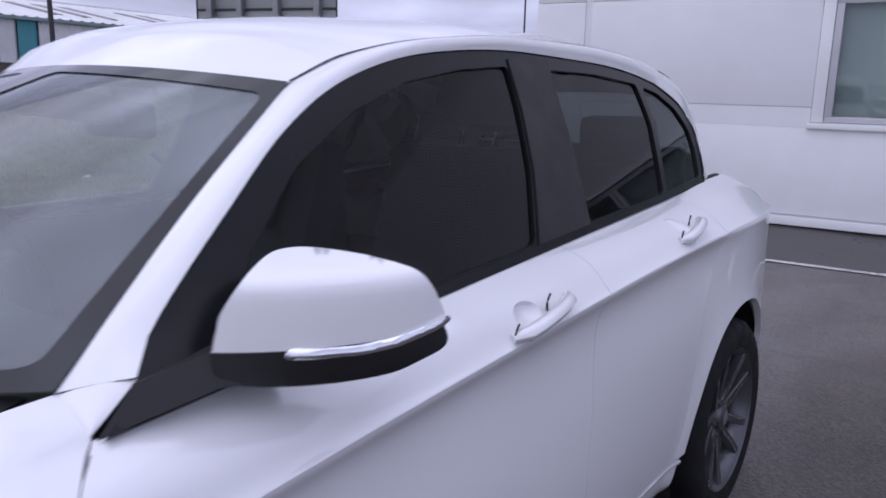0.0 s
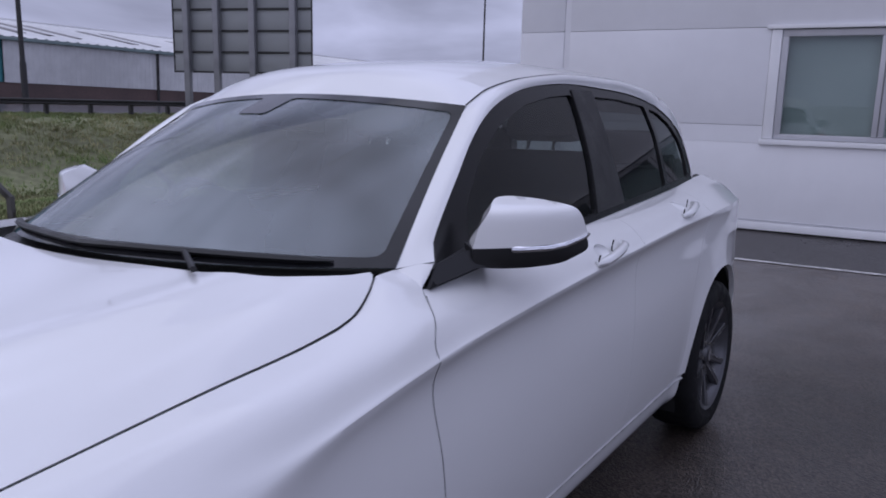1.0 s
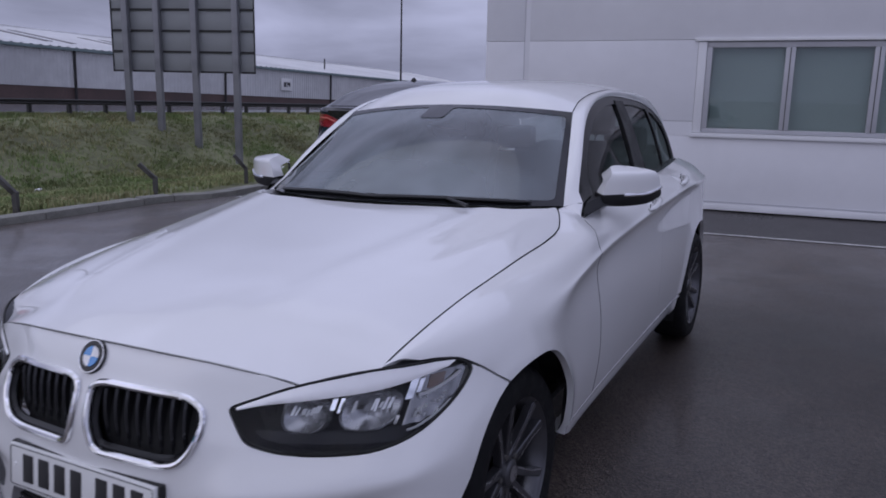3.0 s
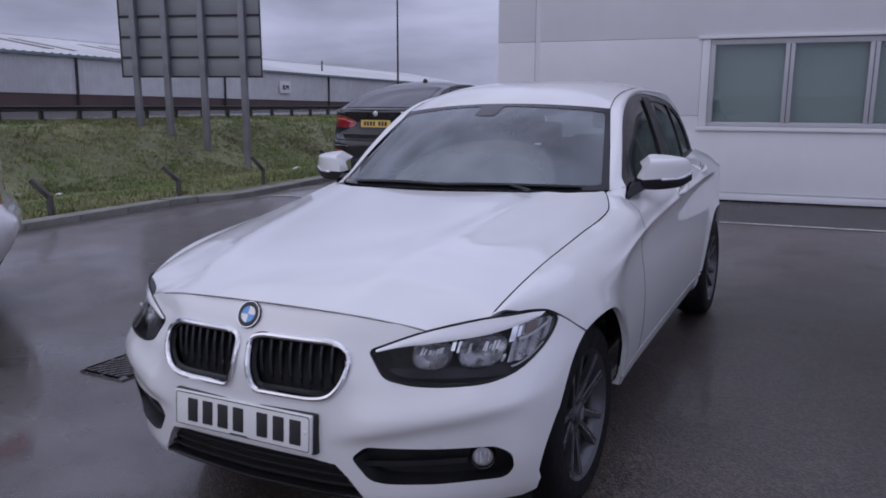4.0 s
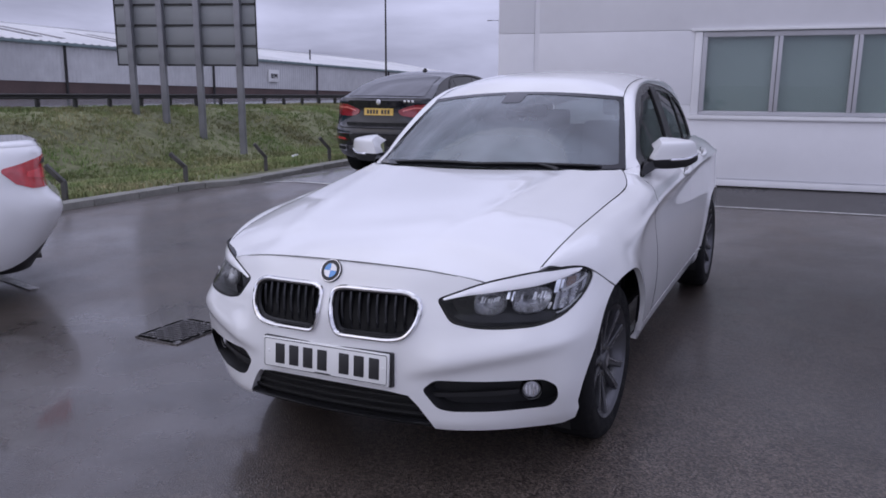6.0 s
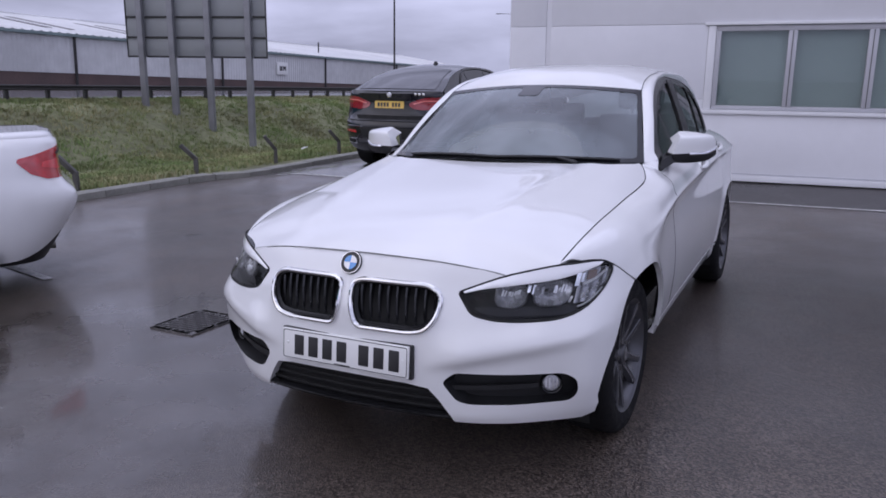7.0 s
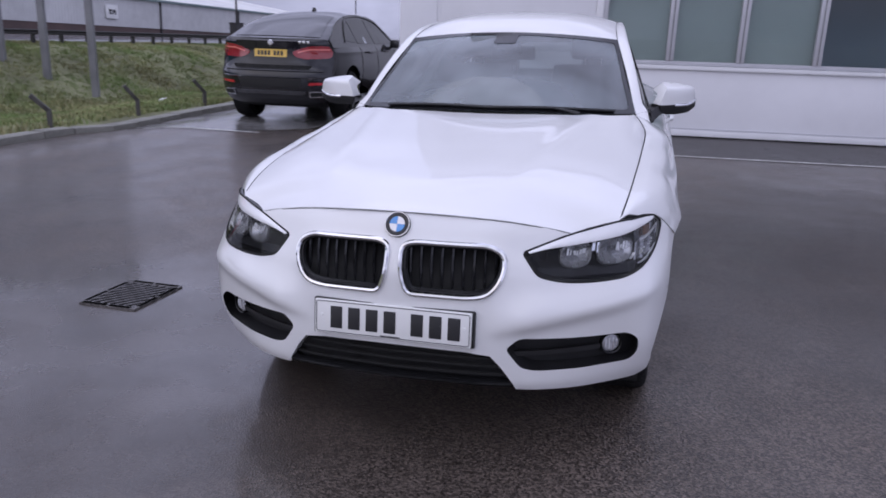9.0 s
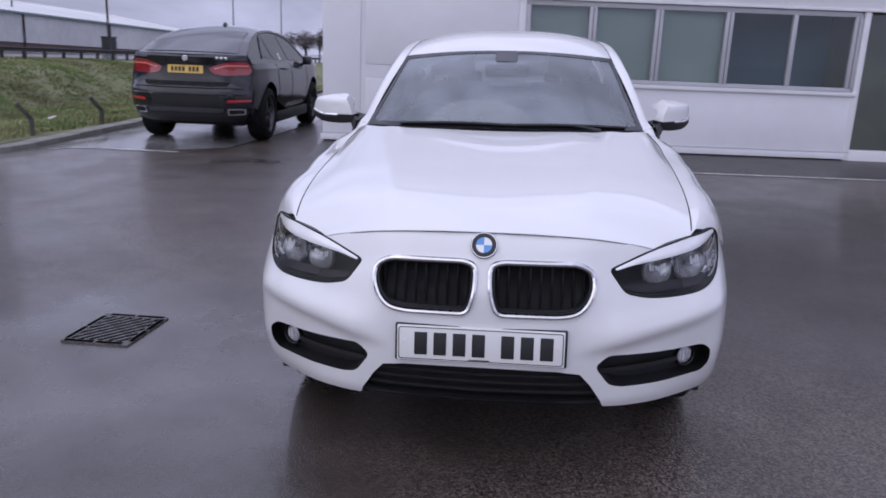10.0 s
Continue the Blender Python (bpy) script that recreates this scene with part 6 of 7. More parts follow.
        ind = [(0.080, 1.036), (0.12, 1.035), (0.17, 1.036), (0.22, 1.043), (0.266, 1.057), (0.267, 1.066), (0.22, 1.055), (0.17, 1.048), (0.12, 1.047), (0.083, 1.048)]
        part("indicator", panel(bend(ind, 3, True), lambda a, z: shell(a, z, 0.007 - 90 * (z - 1.0415 - 0.9 * max(0.0, a - 0.17) ** 1.6) ** 2 + 0.0007 * math.sin(a * 130)), 0.004, rim=0.006, facing=(0.7, -0.7, 0), mirror=mir, edge=0.004), CHROME, head, "clear indicator strip with a chrome glint")
        part("mirror_glass", sheet([[(s * x, 1.795 + 0.9 * (x - 0.80), z) for x in (0.80, 0.89)] for z in (1.03, 1.10)], (0, 1, 0), 0.01), CHROME, head)
        qa = [(0.746, 1.526, 0.974), (0.740, 1.574, 1.020), (0.722, 1.745, 1.040), (0.744, 1.760, 0.985)]
        qb = [(0.785, 1.650, 1.002), (0.778, 1.668, 1.046), (0.775, 1.760, 1.050), (0.790, 1.765, 1.000)]
        qc = [(0.825, 1.700, 1.004), (0.822, 1.712, 1.040), (0.815, 1.780, 1.040), (0.825, 1.785, 1.004)]
        bm = sheet([[q[i % 4] for i in range(5)] for q in (qa, qb, qc)], (0, 0, 1), mirror=mir)
        bmesh.ops.recalc_face_normals(bm, faces=bm.faces[:])
        part("mirror_foot", bm, BLACK_PLASTIC, head)

        # --- wheels ---
        wheel(car, s * 0.696, 0.806, mir, -1.5)
        wheel(car, s * 0.726, 3.470, mir)

    # --- windscreen ---
    base = lambda u: np.array((0.672 * u, 1.200 + 0.322 * abs(u) ** 2.4, 1.032 - 0.022 * u * u))
    head_ = lambda u: np.array((0.546 * u, 1.888 + 0.091 * abs(u) ** 2.0, 1.373 - 0.033 * u * u))

    def screen(u, w, off=0.0):
        p = base(u) + (head_(u) - base(u)) * w
        return tuple(p + np.array((0.0, -0.45, 0.9)) * (0.026 * math.sin(math.pi * w) * (1 - u * u) + off))
    us = np.linspace(-1, 1, 29)
    ob = part("windscreen", sheet([[screen(u, w) for u in us] for w in np.linspace(0, 1, 15)], (0, -1, 0.5)), GLASS_FRONT, car)
    ob.visible_shadow = False
    hole = rounded([(-0.962, 0.05), (0.962, 0.05), (0.962, 0.94), (0.10, 0.955), (0.10, 0.80), (-0.10, 0.80), (-0.10, 0.955), (-0.962, 0.94)], 0.04)
    part("screen_border", panel([(-1, 0), (1, 0), (1, 1), (-1, 1)], lambda u, w: screen(u, w, 0.0025), 0.04, [hole], 0, (0, -1, 0.5), edge=0.04), FRIT, car, "black printed border of the windscreen")
    # scuttle and wipers
    part("scuttle", sheet([[(0.682 * u, 1.135 + 0.29 * abs(u) ** 2.4 + d, 1.008 - 0.022 * u * u + h) for u in us * 0.94] for d, h in ((0.0, -0.03), (0.035, -0.004), (0.075, 0.002), (0.12, 0.014))], (0, 0, 1), 0.006), BLACK_PLASTIC, car)
    for x0, x1 in ((-0.50, 0.06), (0.02, 0.60)):
        pts = []
        for t in np.linspace(0, 1, 14):
            x = x0 + (x1 - x0) * t
            u = x / 0.69
            p = np.array(screen(u, 0.018 + 0.05 * math.sin(math.pi * t) * 0.3, 0.010))
            pts.append(tuple(p))
        wp = part("wiper", tube(bmesh.new(), pts, [0.004] + [0.011] * 12 + [0.004], 6, squash=0.7), BLACK_PLASTIC, car, "black windscreen wiper")
        part("wiper_arm", tube(bmesh.new(), [(pts[0][0] + 0.42, pts[0][1] - 0.005, pts[0][2] - 0.012), pts[7]], [0.007, 0.006], 6), BLACK_PLASTIC, wp)

    # --- roof ---
    rows = []
    for i, y in enumerate(np.linspace(1.979, 3.90, 34)):
        r = []
        for u in np.linspace(-1, 1, 25):
            lead = 0.091 * (1 - u * u) * max(0.0, 1 - (y - 1.979) / 0.5)
            back = 0.05 * (1 - u * u) * max(0.0, (y - 3.5) / 0.4)
            z = uz(y) + (mz(y) - uz(y)) * (1 - abs(u) ** 3.0)
            if i == 0:
                z = 1.373 - 0.033 * u * u
            r.append((ux(y) * u, y - lead + back, z))
        rows.append(r)
    part("roof", sheet(rows, (0, 0, 1)), PAINT, car)
    for s in (1, -1):
        ditch = [(s * (ux(y) - 0.002), y, uz(y) + 0.001) for y in np.arange(1.985, 3.7, 0.03)]
        part("roof_joint", tube(bmesh.new(), ditch, 0.0024, 6), FRIT, car)
    part("headlining", sheet([[(x * 0.97, y, z - 0.03) for x, y, z in r] for r in rows[1:]], (0, 0, -1)), HEADLINING, car)

    # --- tail, only its flanks are ever in view ---
    span_ = lambda w_, y, z, bow: [((-w_ + 2 * w_ * k), y + bow * (1 - (2 * k - 1) ** 2), z) for k in np.linspace(0, 1, 9)]
    ob = part("rear_window", sheet([span_(*p) for p in ((0.455, 3.88, 1.325, 0.05), (0.46, 3.90, 1.28, 0.05), (0.47, 3.93, 1.18, 0.05), (0.50, 3.92, 1.10, 0.05))], (0, 1, 0)), GLASS_DARK, car)
    ob.visible_shadow = False
    part("tailgate", sheet([span_(*p) for p in ((0.50, 3.92, 1.10, 0.05), (0.54, 3.93, 1.02, 0.06), (0.59, 4.00, 0.92, 0.06), (0.62, 4.08, 0.82, 0.06), (0.64, 4.12, 0.72, 0.06))], (0, 1, 0)), PAINT, car)
    part("rear_bumper", sheet([[((-w_ + 2 * w_ * k), y + 0.08 * (1 - (2 * k - 1) ** 2), z) for k in np.linspace(0, 1, 9)] for w_, y, z in ((0.64, 4.12, 0.72), (0.62, 4.16, 0.60), (0.62, 4.16, 0.40), (0.60, 4.10, 0.24))], (0, 1, 0)), PAINT, car)

    # --- underside and cabin ---
    part("underbody", box_bm(-0.58, 0.58, 0.46, 4.05, 0.17, 0.30, bevel=0.02), GAP, car)
    part("engine_bay", box_bm(-0.46, 0.46, 0.16, 1.30, 0.30, 0.70, bevel=0.02), GAP, car)
    part("bulkhead", box_bm(-0.68, 0.68, 1.16, 1.22, 0.30, 0.93), GAP, car)
    part("cabin_floor", box_bm(-0.66, 0.66, 1.22, 3.95, 0.30, 0.34), SEAT, car)
    for s in (1, -1):
        part("door_card", box_bm(min(s * 0.655, s * 0.675), max(s * 0.655, s * 0.675), 1.56, 3.3, 0.34, 0.985, bevel=0.006), DASH, car)
    part("rear_wall", box_bm(-0.48, 0.48, 3.84, 3.90, 0.34, 1.12), DASH, car)
    part("parcel_shelf", box_bm(-0.60, 0.60, 3.42, 3.92, 0.93, 0.96, bevel=0.01), DASH, car)
    dash = [(1.42, 0.86), (1.42, 0.965), (1.47, 0.985), (1.62, 0.990), (1.74, 0.955), (1.77, 0.90), (1.70, 0.72), (1.50, 0.60), (1.42, 0.60)]
    part("dash_front", box_bm(-0.42, 0.42, 1.24, 1.43, 0.60, 0.985, bevel=0.01), DASH, car)
    part("dashboard", prism(rounded(dash, 0.02, 3), -0.645, 0.645, "yz"), DASH, car)
    part("instrument_cowl", prism(rounded([(1.56, 0.98), (1.60, 1.045), (1.72, 1.040), (1.76, 0.96)], 0.02, 3), -0.53, -0.22, "yz"), DASH, car)
    ring = [(-0.37 + 0.185 * math.cos(t), 1.90 - 0.06 * math.sin(t), 0.93 + 0.175 * math.sin(t)) for t in np.linspace(0, math.tau, 32, endpoint=False)]
    sw = part("steering_wheel", tube(bmesh.new(), ring, 0.017, 8, closed=True), DASH, car)
    part("wheel_boss", box_bm(-0.46, -0.28, 1.85, 1.92, 0.86, 0.97, bevel=0.025), DASH, sw)
    for x in (-0.37, 0.37):
        st = new("front_seat")
        st.parent = car
        tagged(st, "dark cloth front seat")
        part("cushion", box_bm(x - 0.25, x + 0.25, 2.05, 2.55, 0.50, 0.66, bevel=0.05), SEAT, st)
        back = part("backrest", box_bm(-0.25, 0.25, -0.06, 0.07, 0.0, 0.62, bevel=0.055), SEAT, st, loc=pose(x, 2.55, 0.60, -18, 0, 0))
        part("headrest", box_bm(-0.14, 0.14, -0.045, 0.05, 0.655, 0.83, bevel=0.04), SEAT, back)
        for dx in (-0.05, 0.05):
            part("stem", tube(bmesh.new(), [(dx, 0, 0.58), (dx, 0, 0.68)], 0.007, 6), CHROME, back)
    rb = new("rear_seat")
    rb.parent = car
    part("bench", box_bm(-0.60, 0.60, 2.95, 3.40, 0.50, 0.68, bevel=0.05), SEAT, rb)
    part("rear_backrest", box_bm(-0.60, 0.60, -0.06, 0.06, 0.0, 0.52, bevel=0.05), SEAT, rb, loc=pose(0, 3.40, 0.58, -18, 0, 0))
    for x in (-0.36, 0.36):
        part("headrest", box_bm(x - 0.13, x + 0.13, 3.53, 3.62, 1.09, 1.24, bevel=0.035), SEAT, rb)
        for dx in (-0.05, 0.05):
            part("stem", tube(bmesh.new(), [(x + dx, 3.56, 1.0), (x + dx, 3.57, 1.07)], 0.007, 6), CHROME, rb)
    # rear-view mirror and its cover at the top of the screen
    rv = part("rear_view_mirror", box_bm(-0.12, 0.12, 1.985, 2.015, 1.235, 1.305, bevel=0.014), GLOSS_BLACK, car)
    part("mirror_mount", prism(rounded([(1.80, 1.29), (1.88, 1.335), (1.99, 1.31), (1.99, 1.26)], 0.012, 2), -0.05, 0.05, "yz"), BLACK_PLASTIC, rv)
    return car


build_hatchback()


# ---- the other two cars ----
def plain_wheel(parent, x, y, r, width, flip):
    w = new("wheel")
    w.parent = parent
    w.matrix_basis = pose(x, y, r, 0, 0, 180 if flip else 0)
    h = width / 2
    part("tyre", lathe([(h * 0.8, r * 0.66), (h, r * 0.72), (h, r * 0.86), (h * 0.85, r * 0.97), (h * 0.6, r), (-h * 0.6, r), (-h * 0.9, r * 0.95), (-h, r * 0.8), (-h * 0.8, r * 0.66)], 44), RUBBER, w)
    part("rim", lathe([(-h * 0.8, r * 0.66), (h * 0.5, r * 0.60), (h * 0.82, r * 0.655), (h * 0.86, r * 0.68)], 44), ALLOY, w)
    part("hub", lathe([(h * 0.30, r * 0.64), (h * 0.32, r * 0.2), (h * 0.55, r * 0.16), (h * 0.58, 0.0)], 30), GAP, w)
    for i in range(5):
        part("spoke", box_bm(h * 0.35, h * 0.62, -0.03, 0.03, r * 0.12, r * 0.64, bevel=0.008), ALLOY, w, loc=pose(0, 0, 0, i * 72, 0, 0))
    return w


def mirrored(rows):
    """Half rows, from outside to the middle, carried over to the other side."""
    return [r + [(-x, y, z) for x, y, z in reversed(r[:-1])] for r in rows]


def build_suv():
    """A dark sporty off-roader seen from behind, its nose towards the far end of the building."""
    car = empty("dark_suv", pose(-4.54, 7.82, -0.0228, 0, -0.29, 3.0) @ Matrix.Diagonal((0.94, 0.965, 0.965, 1)), "dark grey coupe-roofed off-road car parked beside the office", "car")
    width = smooth([(0.10, 0.82), (0.25, 0.895), (0.5, 0.955), (1.05, 0.988), (1.9, 0.975), (3.0, 0.972), (4.0, 0.985), (4.5, 0.93), (4.8, 0.74), (4.9, 0.5)])

    def keys(y):
        w = width(y)
        return [(w - 0.13, 0.27), (w - 0.05, 0.36), (w - 0.035, 0.50), (w, 0.70), (w - 0.012, 0.86), (w - 0.03, 0.97), (w - 0.022, 1.02), (w - 0.075, 1.10)]

    def flank(y, s):
        k = keys(y)
        v = min(6.999, max(0.0, s / 0.12))
        i = int(v)
        f = v - i
        return k[i][0] + (k[i + 1][0] - k[i][0]) * f, y, k[i][1] + (k[i + 1][1] - k[i][1]) * f

    def at(y, z):
        k = keys(y)
        for i in range(7):
            if z <= k[i + 1][1]:
                return (i + (z - k[i][1]) / (k[i + 1][1] - k[i][1])) * 0.12
        return 0.84

    r_arch, f_arch = (1.02, 0.38, 0.445), (3.95, 0.38, 0.445)
    for s in (1, -1):
        mir = s < 0
        o = [(0.37, at(0.37, 0.42)), (0.42, at(0.42, 0.34))] + [(y, at(y, max(0.3, z))) for y, z in reversed(arch(r_arch, 0.60, 1.44, 16)[::-1])] + [(2.4, at(2.4, 0.31)), (3.4, at(3.4, 0.31))] + [(y, at(y, max(0.3, z))) for y, z in arch(f_arch, 3.53, 4.37, 16)] + [(4.6, at(4.6, 0.36)), (4.8, at(4.8, 0.5)), (4.8, 0.84), (4.4, 0.84), (3.0, 0.84), (1.6, 0.84), (0.5, 0.84), (0.40, 0.84), (0.36, at(0.36, 0.75))]
        part("body_side", panel(o, flank, 0.07, rim=0.03, facing=(1, 0, 0), mirror=mir), SUV_PAINT, car)
        for cy, cz, r in (r_arch, f_arch):
            ring = [(cy + (r + 0.01) * math.cos(t), cz + (r + 0.01) * math.sin(t)) for t in np.linspace(-0.3, math.pi + 0.3, 20)]
            part("wheel_housing", sheet([[(s * x, y, z) for y, z in ring] for x in (0.5, 0.90)], (0, 0, -1)), GAP, car)
            plain_wheel(car, s * 0.825, cy, 0.392, 0.30, mir)
        # leaning side of the cabin, with its windows set on it
        lean = lambda y, z: (0.895 - 0.56 * (z - 1.10), y, z)
        top = bend([(0.37, 1.203), (0.435, 1.237), (0.607, 1.313), (0.95, 1.455), (1.45, 1.565), (2.0, 1.615), (2.6, 1.605), (3.05, 1.545), (3.4, 1.37), (3.82, 1.10)], 4)
        part("cabin_side", panel([(0.37, 1.095)] + top + [(2.5, 1.095), (1.2, 1.095)], lean, 0.08, rim=0.02, facing=(1, 0, 0.4), mirror=mir), SUV_PAINT, car)
        for nm, w_ in (("quarter_window", [(1.02, 1.20), (1.28, 1.40), (1.47, 1.50), (1.50, 1.16)]), ("rear_window", [(1.56, 1.155), (1.54, 1.515), (2.05, 1.555), (2.36, 1.55), (2.40, 1.14)]), ("front_window", [(2.46, 1.14), (2.43, 1.548), (2.85, 1.51), (3.1, 1.43), (3.56, 1.13)])):
            part(nm, panel(rounded(w_, 0.04, 4), lambda y, z: (lean(y, z)[0] + 0.006, y, z), 0.1, rim=0.004, facing=(1, 0, 0.4), mirror=mir), CAR_GLASS, car)
        rail = [(s * (lean(y, z)[0] + 0.008), y, z) for y, z in bend([(0.98, 1.175), (1.25, 1.405), (1.5, 1.535), (2.05, 1.583), (2.5, 1.575), (2.9, 1.525), (3.15, 1.44), (3.62, 1.125)], 5)]
        part("window_strip", tube(bmesh.new(), rail, 0.010, 6), GLOSS_BLACK, car)
        m_ = new("door_mirror")
        m_.parent = car
        part("mirror_head", box_bm(min(s * 0.93, s * 1.10), max(s * 0.93, s * 1.10), 3.22, 3.34, 1.10, 1.25, bevel=0.035), SUV_PAINT, m_)
        part("mirror_arm", box_bm(min(s * 0.86, s * 0.96), max(s * 0.86, s * 0.96), 3.24, 3.31, 1.09, 1.13, bevel=0.012), BLACK_PLASTIC, m_)
        for y0 in (1.80, 2.75):
            part("door_handle", tube(bmesh.new(), [(s * 0.972, y0, 1.0), (s * 0.995, y0 + 0.04, 1.0), (s * 0.995, y0 + 0.16, 1.0), (s * 0.972, y0 + 0.2, 1.0)], 0.014, 6), SUV_PAINT, car)
        for y0 in (1.50, 2.42, 3.45):
            part("shut_line", tube(bmesh.new(), [(s * (flank(y0, v)[0] + 0.0005), y0 + (0.0 if y0 > 2 else 0.05 * math.sin(v * 3)), flank(y0, v)[2]) for v in np.linspace(0.2, 0.83, 12)], 0.004, 5), GAP, car)
        part("step_trim", box_bm(min(s * 0.90, s * 0.955), max(s * 0.90, s * 0.955), 1.46, 3.50, 0.17, 0.34, bevel=0.015), BLACK_PLASTIC, car)

    # roof, rear glass and tail
    line = bend([(0.14, 1.215), (0.5, 1.345), (0.95, 1.495), (1.45, 1.615), (2.0, 1.675), (2.6, 1.675), (3.05, 1.615), (3.45, 1.42), (3.86, 1.14)], 4)
    hw = smooth([(0.14, 0.815), (0.5, 0.772), (0.95, 0.697), (1.45, 0.635), (2.0, 0.607), (2.6, 0.612), (3.05, 0.645), (3.45, 0.745), (3.86, 0.895)])
    he = smooth([(0.14, 1.205), (0.5, 1.315), (0.95, 1.455), (1.45, 1.565), (2.0, 1.615), (2.6, 1.605), (3.05, 1.545), (3.45, 1.35), (3.86, 1.09)])
    rows = []
    for y, z in line:
        rows.append([(hw(y) * u, y - 0.04 * (1 - u * u) + 0.22 * abs(u) ** 3.6 * max(0.0, 1 - (y - 0.14) / 0.7), he(y) + (z - he(y)) * (1 - abs(u) ** 2.6)) for u in np.linspace(-1, 1, 15)])
    part("roof", sheet(rows, (0, 0, 1)), SUV_PAINT, car)
    glass = []
    for y, z in [p for p in line if 0.22 < p[0] < 1.42]:
        glass.append([(hw(y) * u, y - 0.04 * (1 - u * u) - 0.004 + 0.22 * abs(u) ** 3.6 * max(0.0, 1 - (y - 0.14) / 0.7), he(y) + (z - he(y)) * (1 - abs(u) ** 2.6) + 0.006) for u in np.linspace(-0.86, 0.86, 13)])
    part("rear_glass", sheet(glass, (0, -0.5, 1)), CAR_GLASS, car)
    part("front_glass", sheet([[(p[0] * 0.9, p[1] + 0.004, p[2] + 0.006) for p in r] for r, (y, z) in zip(rows, line) if 3.06 < y < 3.85], (0, 0.5, 1)), CAR_GLASS, car)
    part("aerial_fin", prism([(1.75, 1.66), (1.81, 1.712), (1.84, 1.715), (1.92, 1.675)], -0.014, 0.014, "yz"), GLOSS_BLACK, car)
    back = smooth([(0.26, 0.16), (0.34, 0.07), (0.45, 0.02), (0.60, 0.00), (0.72, 0.01), (0.78, 0.06), (0.90, 0.085), (1.05, 0.095), (1.18, 0.085), (1.23, 0.13)])
    tail = lambda x, z: (x, back(z) + 0.32 * min(1.0, abs(x) / 0.93) ** 3.6, z)
    half = [(0.0, 0.25), (0.62, 0.25), (0.80, 0.29), (0.90, 0.45), (0.925, 0.70), (0.915, 0.95), (0.88, 1.10), (0.81, 1.215), (0.5, 1.222), (0.0, 1.225)]
    part("tail", panel(half + [(-x, z) for x, z in reversed(half[1:-1])], tail, 0.05, rim=0.04, facing=(0, -1, 0)), SUV_PAINT, car)
    put = lambda o, off: panel(o, lambda x, z: (x, tail(x, z)[1] - off, z), 0.05, rim=0.02, facing=(0, -1, 0))
    for s in (1, -1):
        o = rounded([(0.33, 1.020), (0.43, 1.058), (0.60, 1.112), (0.84, 1.122), (0.895, 1.04), (0.875, 0.94), (0.56, 0.922), (0.40, 0.945)], 0.05, 5)
        lamp = part("tail_lamp", put([(s * x, z) for x, z in o], 0.008), DEEP_LENS, car, "deep red tail lamp with bright bars")
        part("lamp_bar", put([(s * x, z) for x, z in [(0.42, 1.025), (0.60, 1.075), (0.86, 1.075), (0.86, 1.055), (0.60, 1.05), (0.43, 1.005)]], 0.013), material("bright_red_bar", (0.75, 0.18, 0.16), 0.2, 0, 20, 0.1, coat=1.0), lamp)
        part("reflector", put([(s * x, z) for x, z in [(0.60, 0.545), (0.90, 0.560), (0.90, 0.590), (0.62, 0.585)]], 0.010), RED_LENS, car, "red bumper reflector")
        ex = part("exhaust", put([(s * x, z) for x, z in rounded([(0.60, 0.36), (0.83, 0.37), (0.84, 0.455), (0.61, 0.455)], 0.02, 3)], 0.022), CHROME, car, "chrome exhaust tip")
        part("exhaust_bore", put([(s * x, z) for x, z in rounded([(0.625, 0.378), (0.81, 0.386), (0.815, 0.438), (0.63, 0.438)], 0.015, 3)], 0.026), GAP, ex)
    part("bumper_slot", put(rounded([(-0.60, 0.775), (0.60, 0.775), (0.64, 0.832), (-0.64, 0.832)], 0.02, 3), 0.004), GAP, car)
    # the ledge on top of the bumper and the shaped lip round the lower panel catch the sky
    for z, dz, w_ in ((0.752, 0.020, 0.80), (0.655, 0.014, 0.84)):
        rows_ = [[(x, tail(x, z)[1] + dy, z + h) for x in np.linspace(-w_, w_, 25)] for dy, h in ((0.03, dz), (-0.022, dz * 0.5), (-0.030, 0.0), (-0.014, -dz), (0.02, -dz))]
        part("bumper_lip", sheet(rows_, (0, -0.6, 1)), SUV_PAINT, car)
    part("lower_panel", put(rounded([(-0.46, 0.49), (0.46, 0.49), (0.52, 0.635), (-0.52, 0.635)], 0.03, 3), 0.006), BLACK_PLASTIC, car)
    part("diffuser", put(rounded([(-0.55, 0.40), (0.55, 0.40), (0.56, 0.455), (-0.56, 0.455)], 0.02, 3), 0.012), ALLOY, car, "dull silver diffuser strip")
    pl = part("number_plate", put(rounded([(-0.26, 0.945), (0.26, 0.945), (0.26, 1.055), (-0.26, 1.055)], 0.006, 2), 0.010), PLATE_YELLOW, car, "yellow number plate with black blocks")
    for x in (-0.19, -0.135, -0.08, -0.025, 0.07, 0.125, 0.18):
        part("plate_block", put([(x - 0.018, 0.968), (x + 0.018, 0.968), (x + 0.018, 1.032), (x - 0.018, 1.032)], 0.0125), PLATE_BLACK, pl)
    part("badge", lathe([(0.0, 0.042), (0.006, 0.036), (0.007, 0.0)], 24, "z"), CHROME, car, "small round silvery badge", loc=pose(0, 0.083, 1.150, 90, 0, 0))
    for x in (0.46, 0.52, 0.58):
        part("model_mark", box_bm(x - 0.02, x + 0.02, -0.004, 0.0, -0.018, 0.018, bevel=0.003), CHROME, car, loc=pose(0, tail(x, 1.165)[1] - 0.003, 1.165, 0, 0, 0))
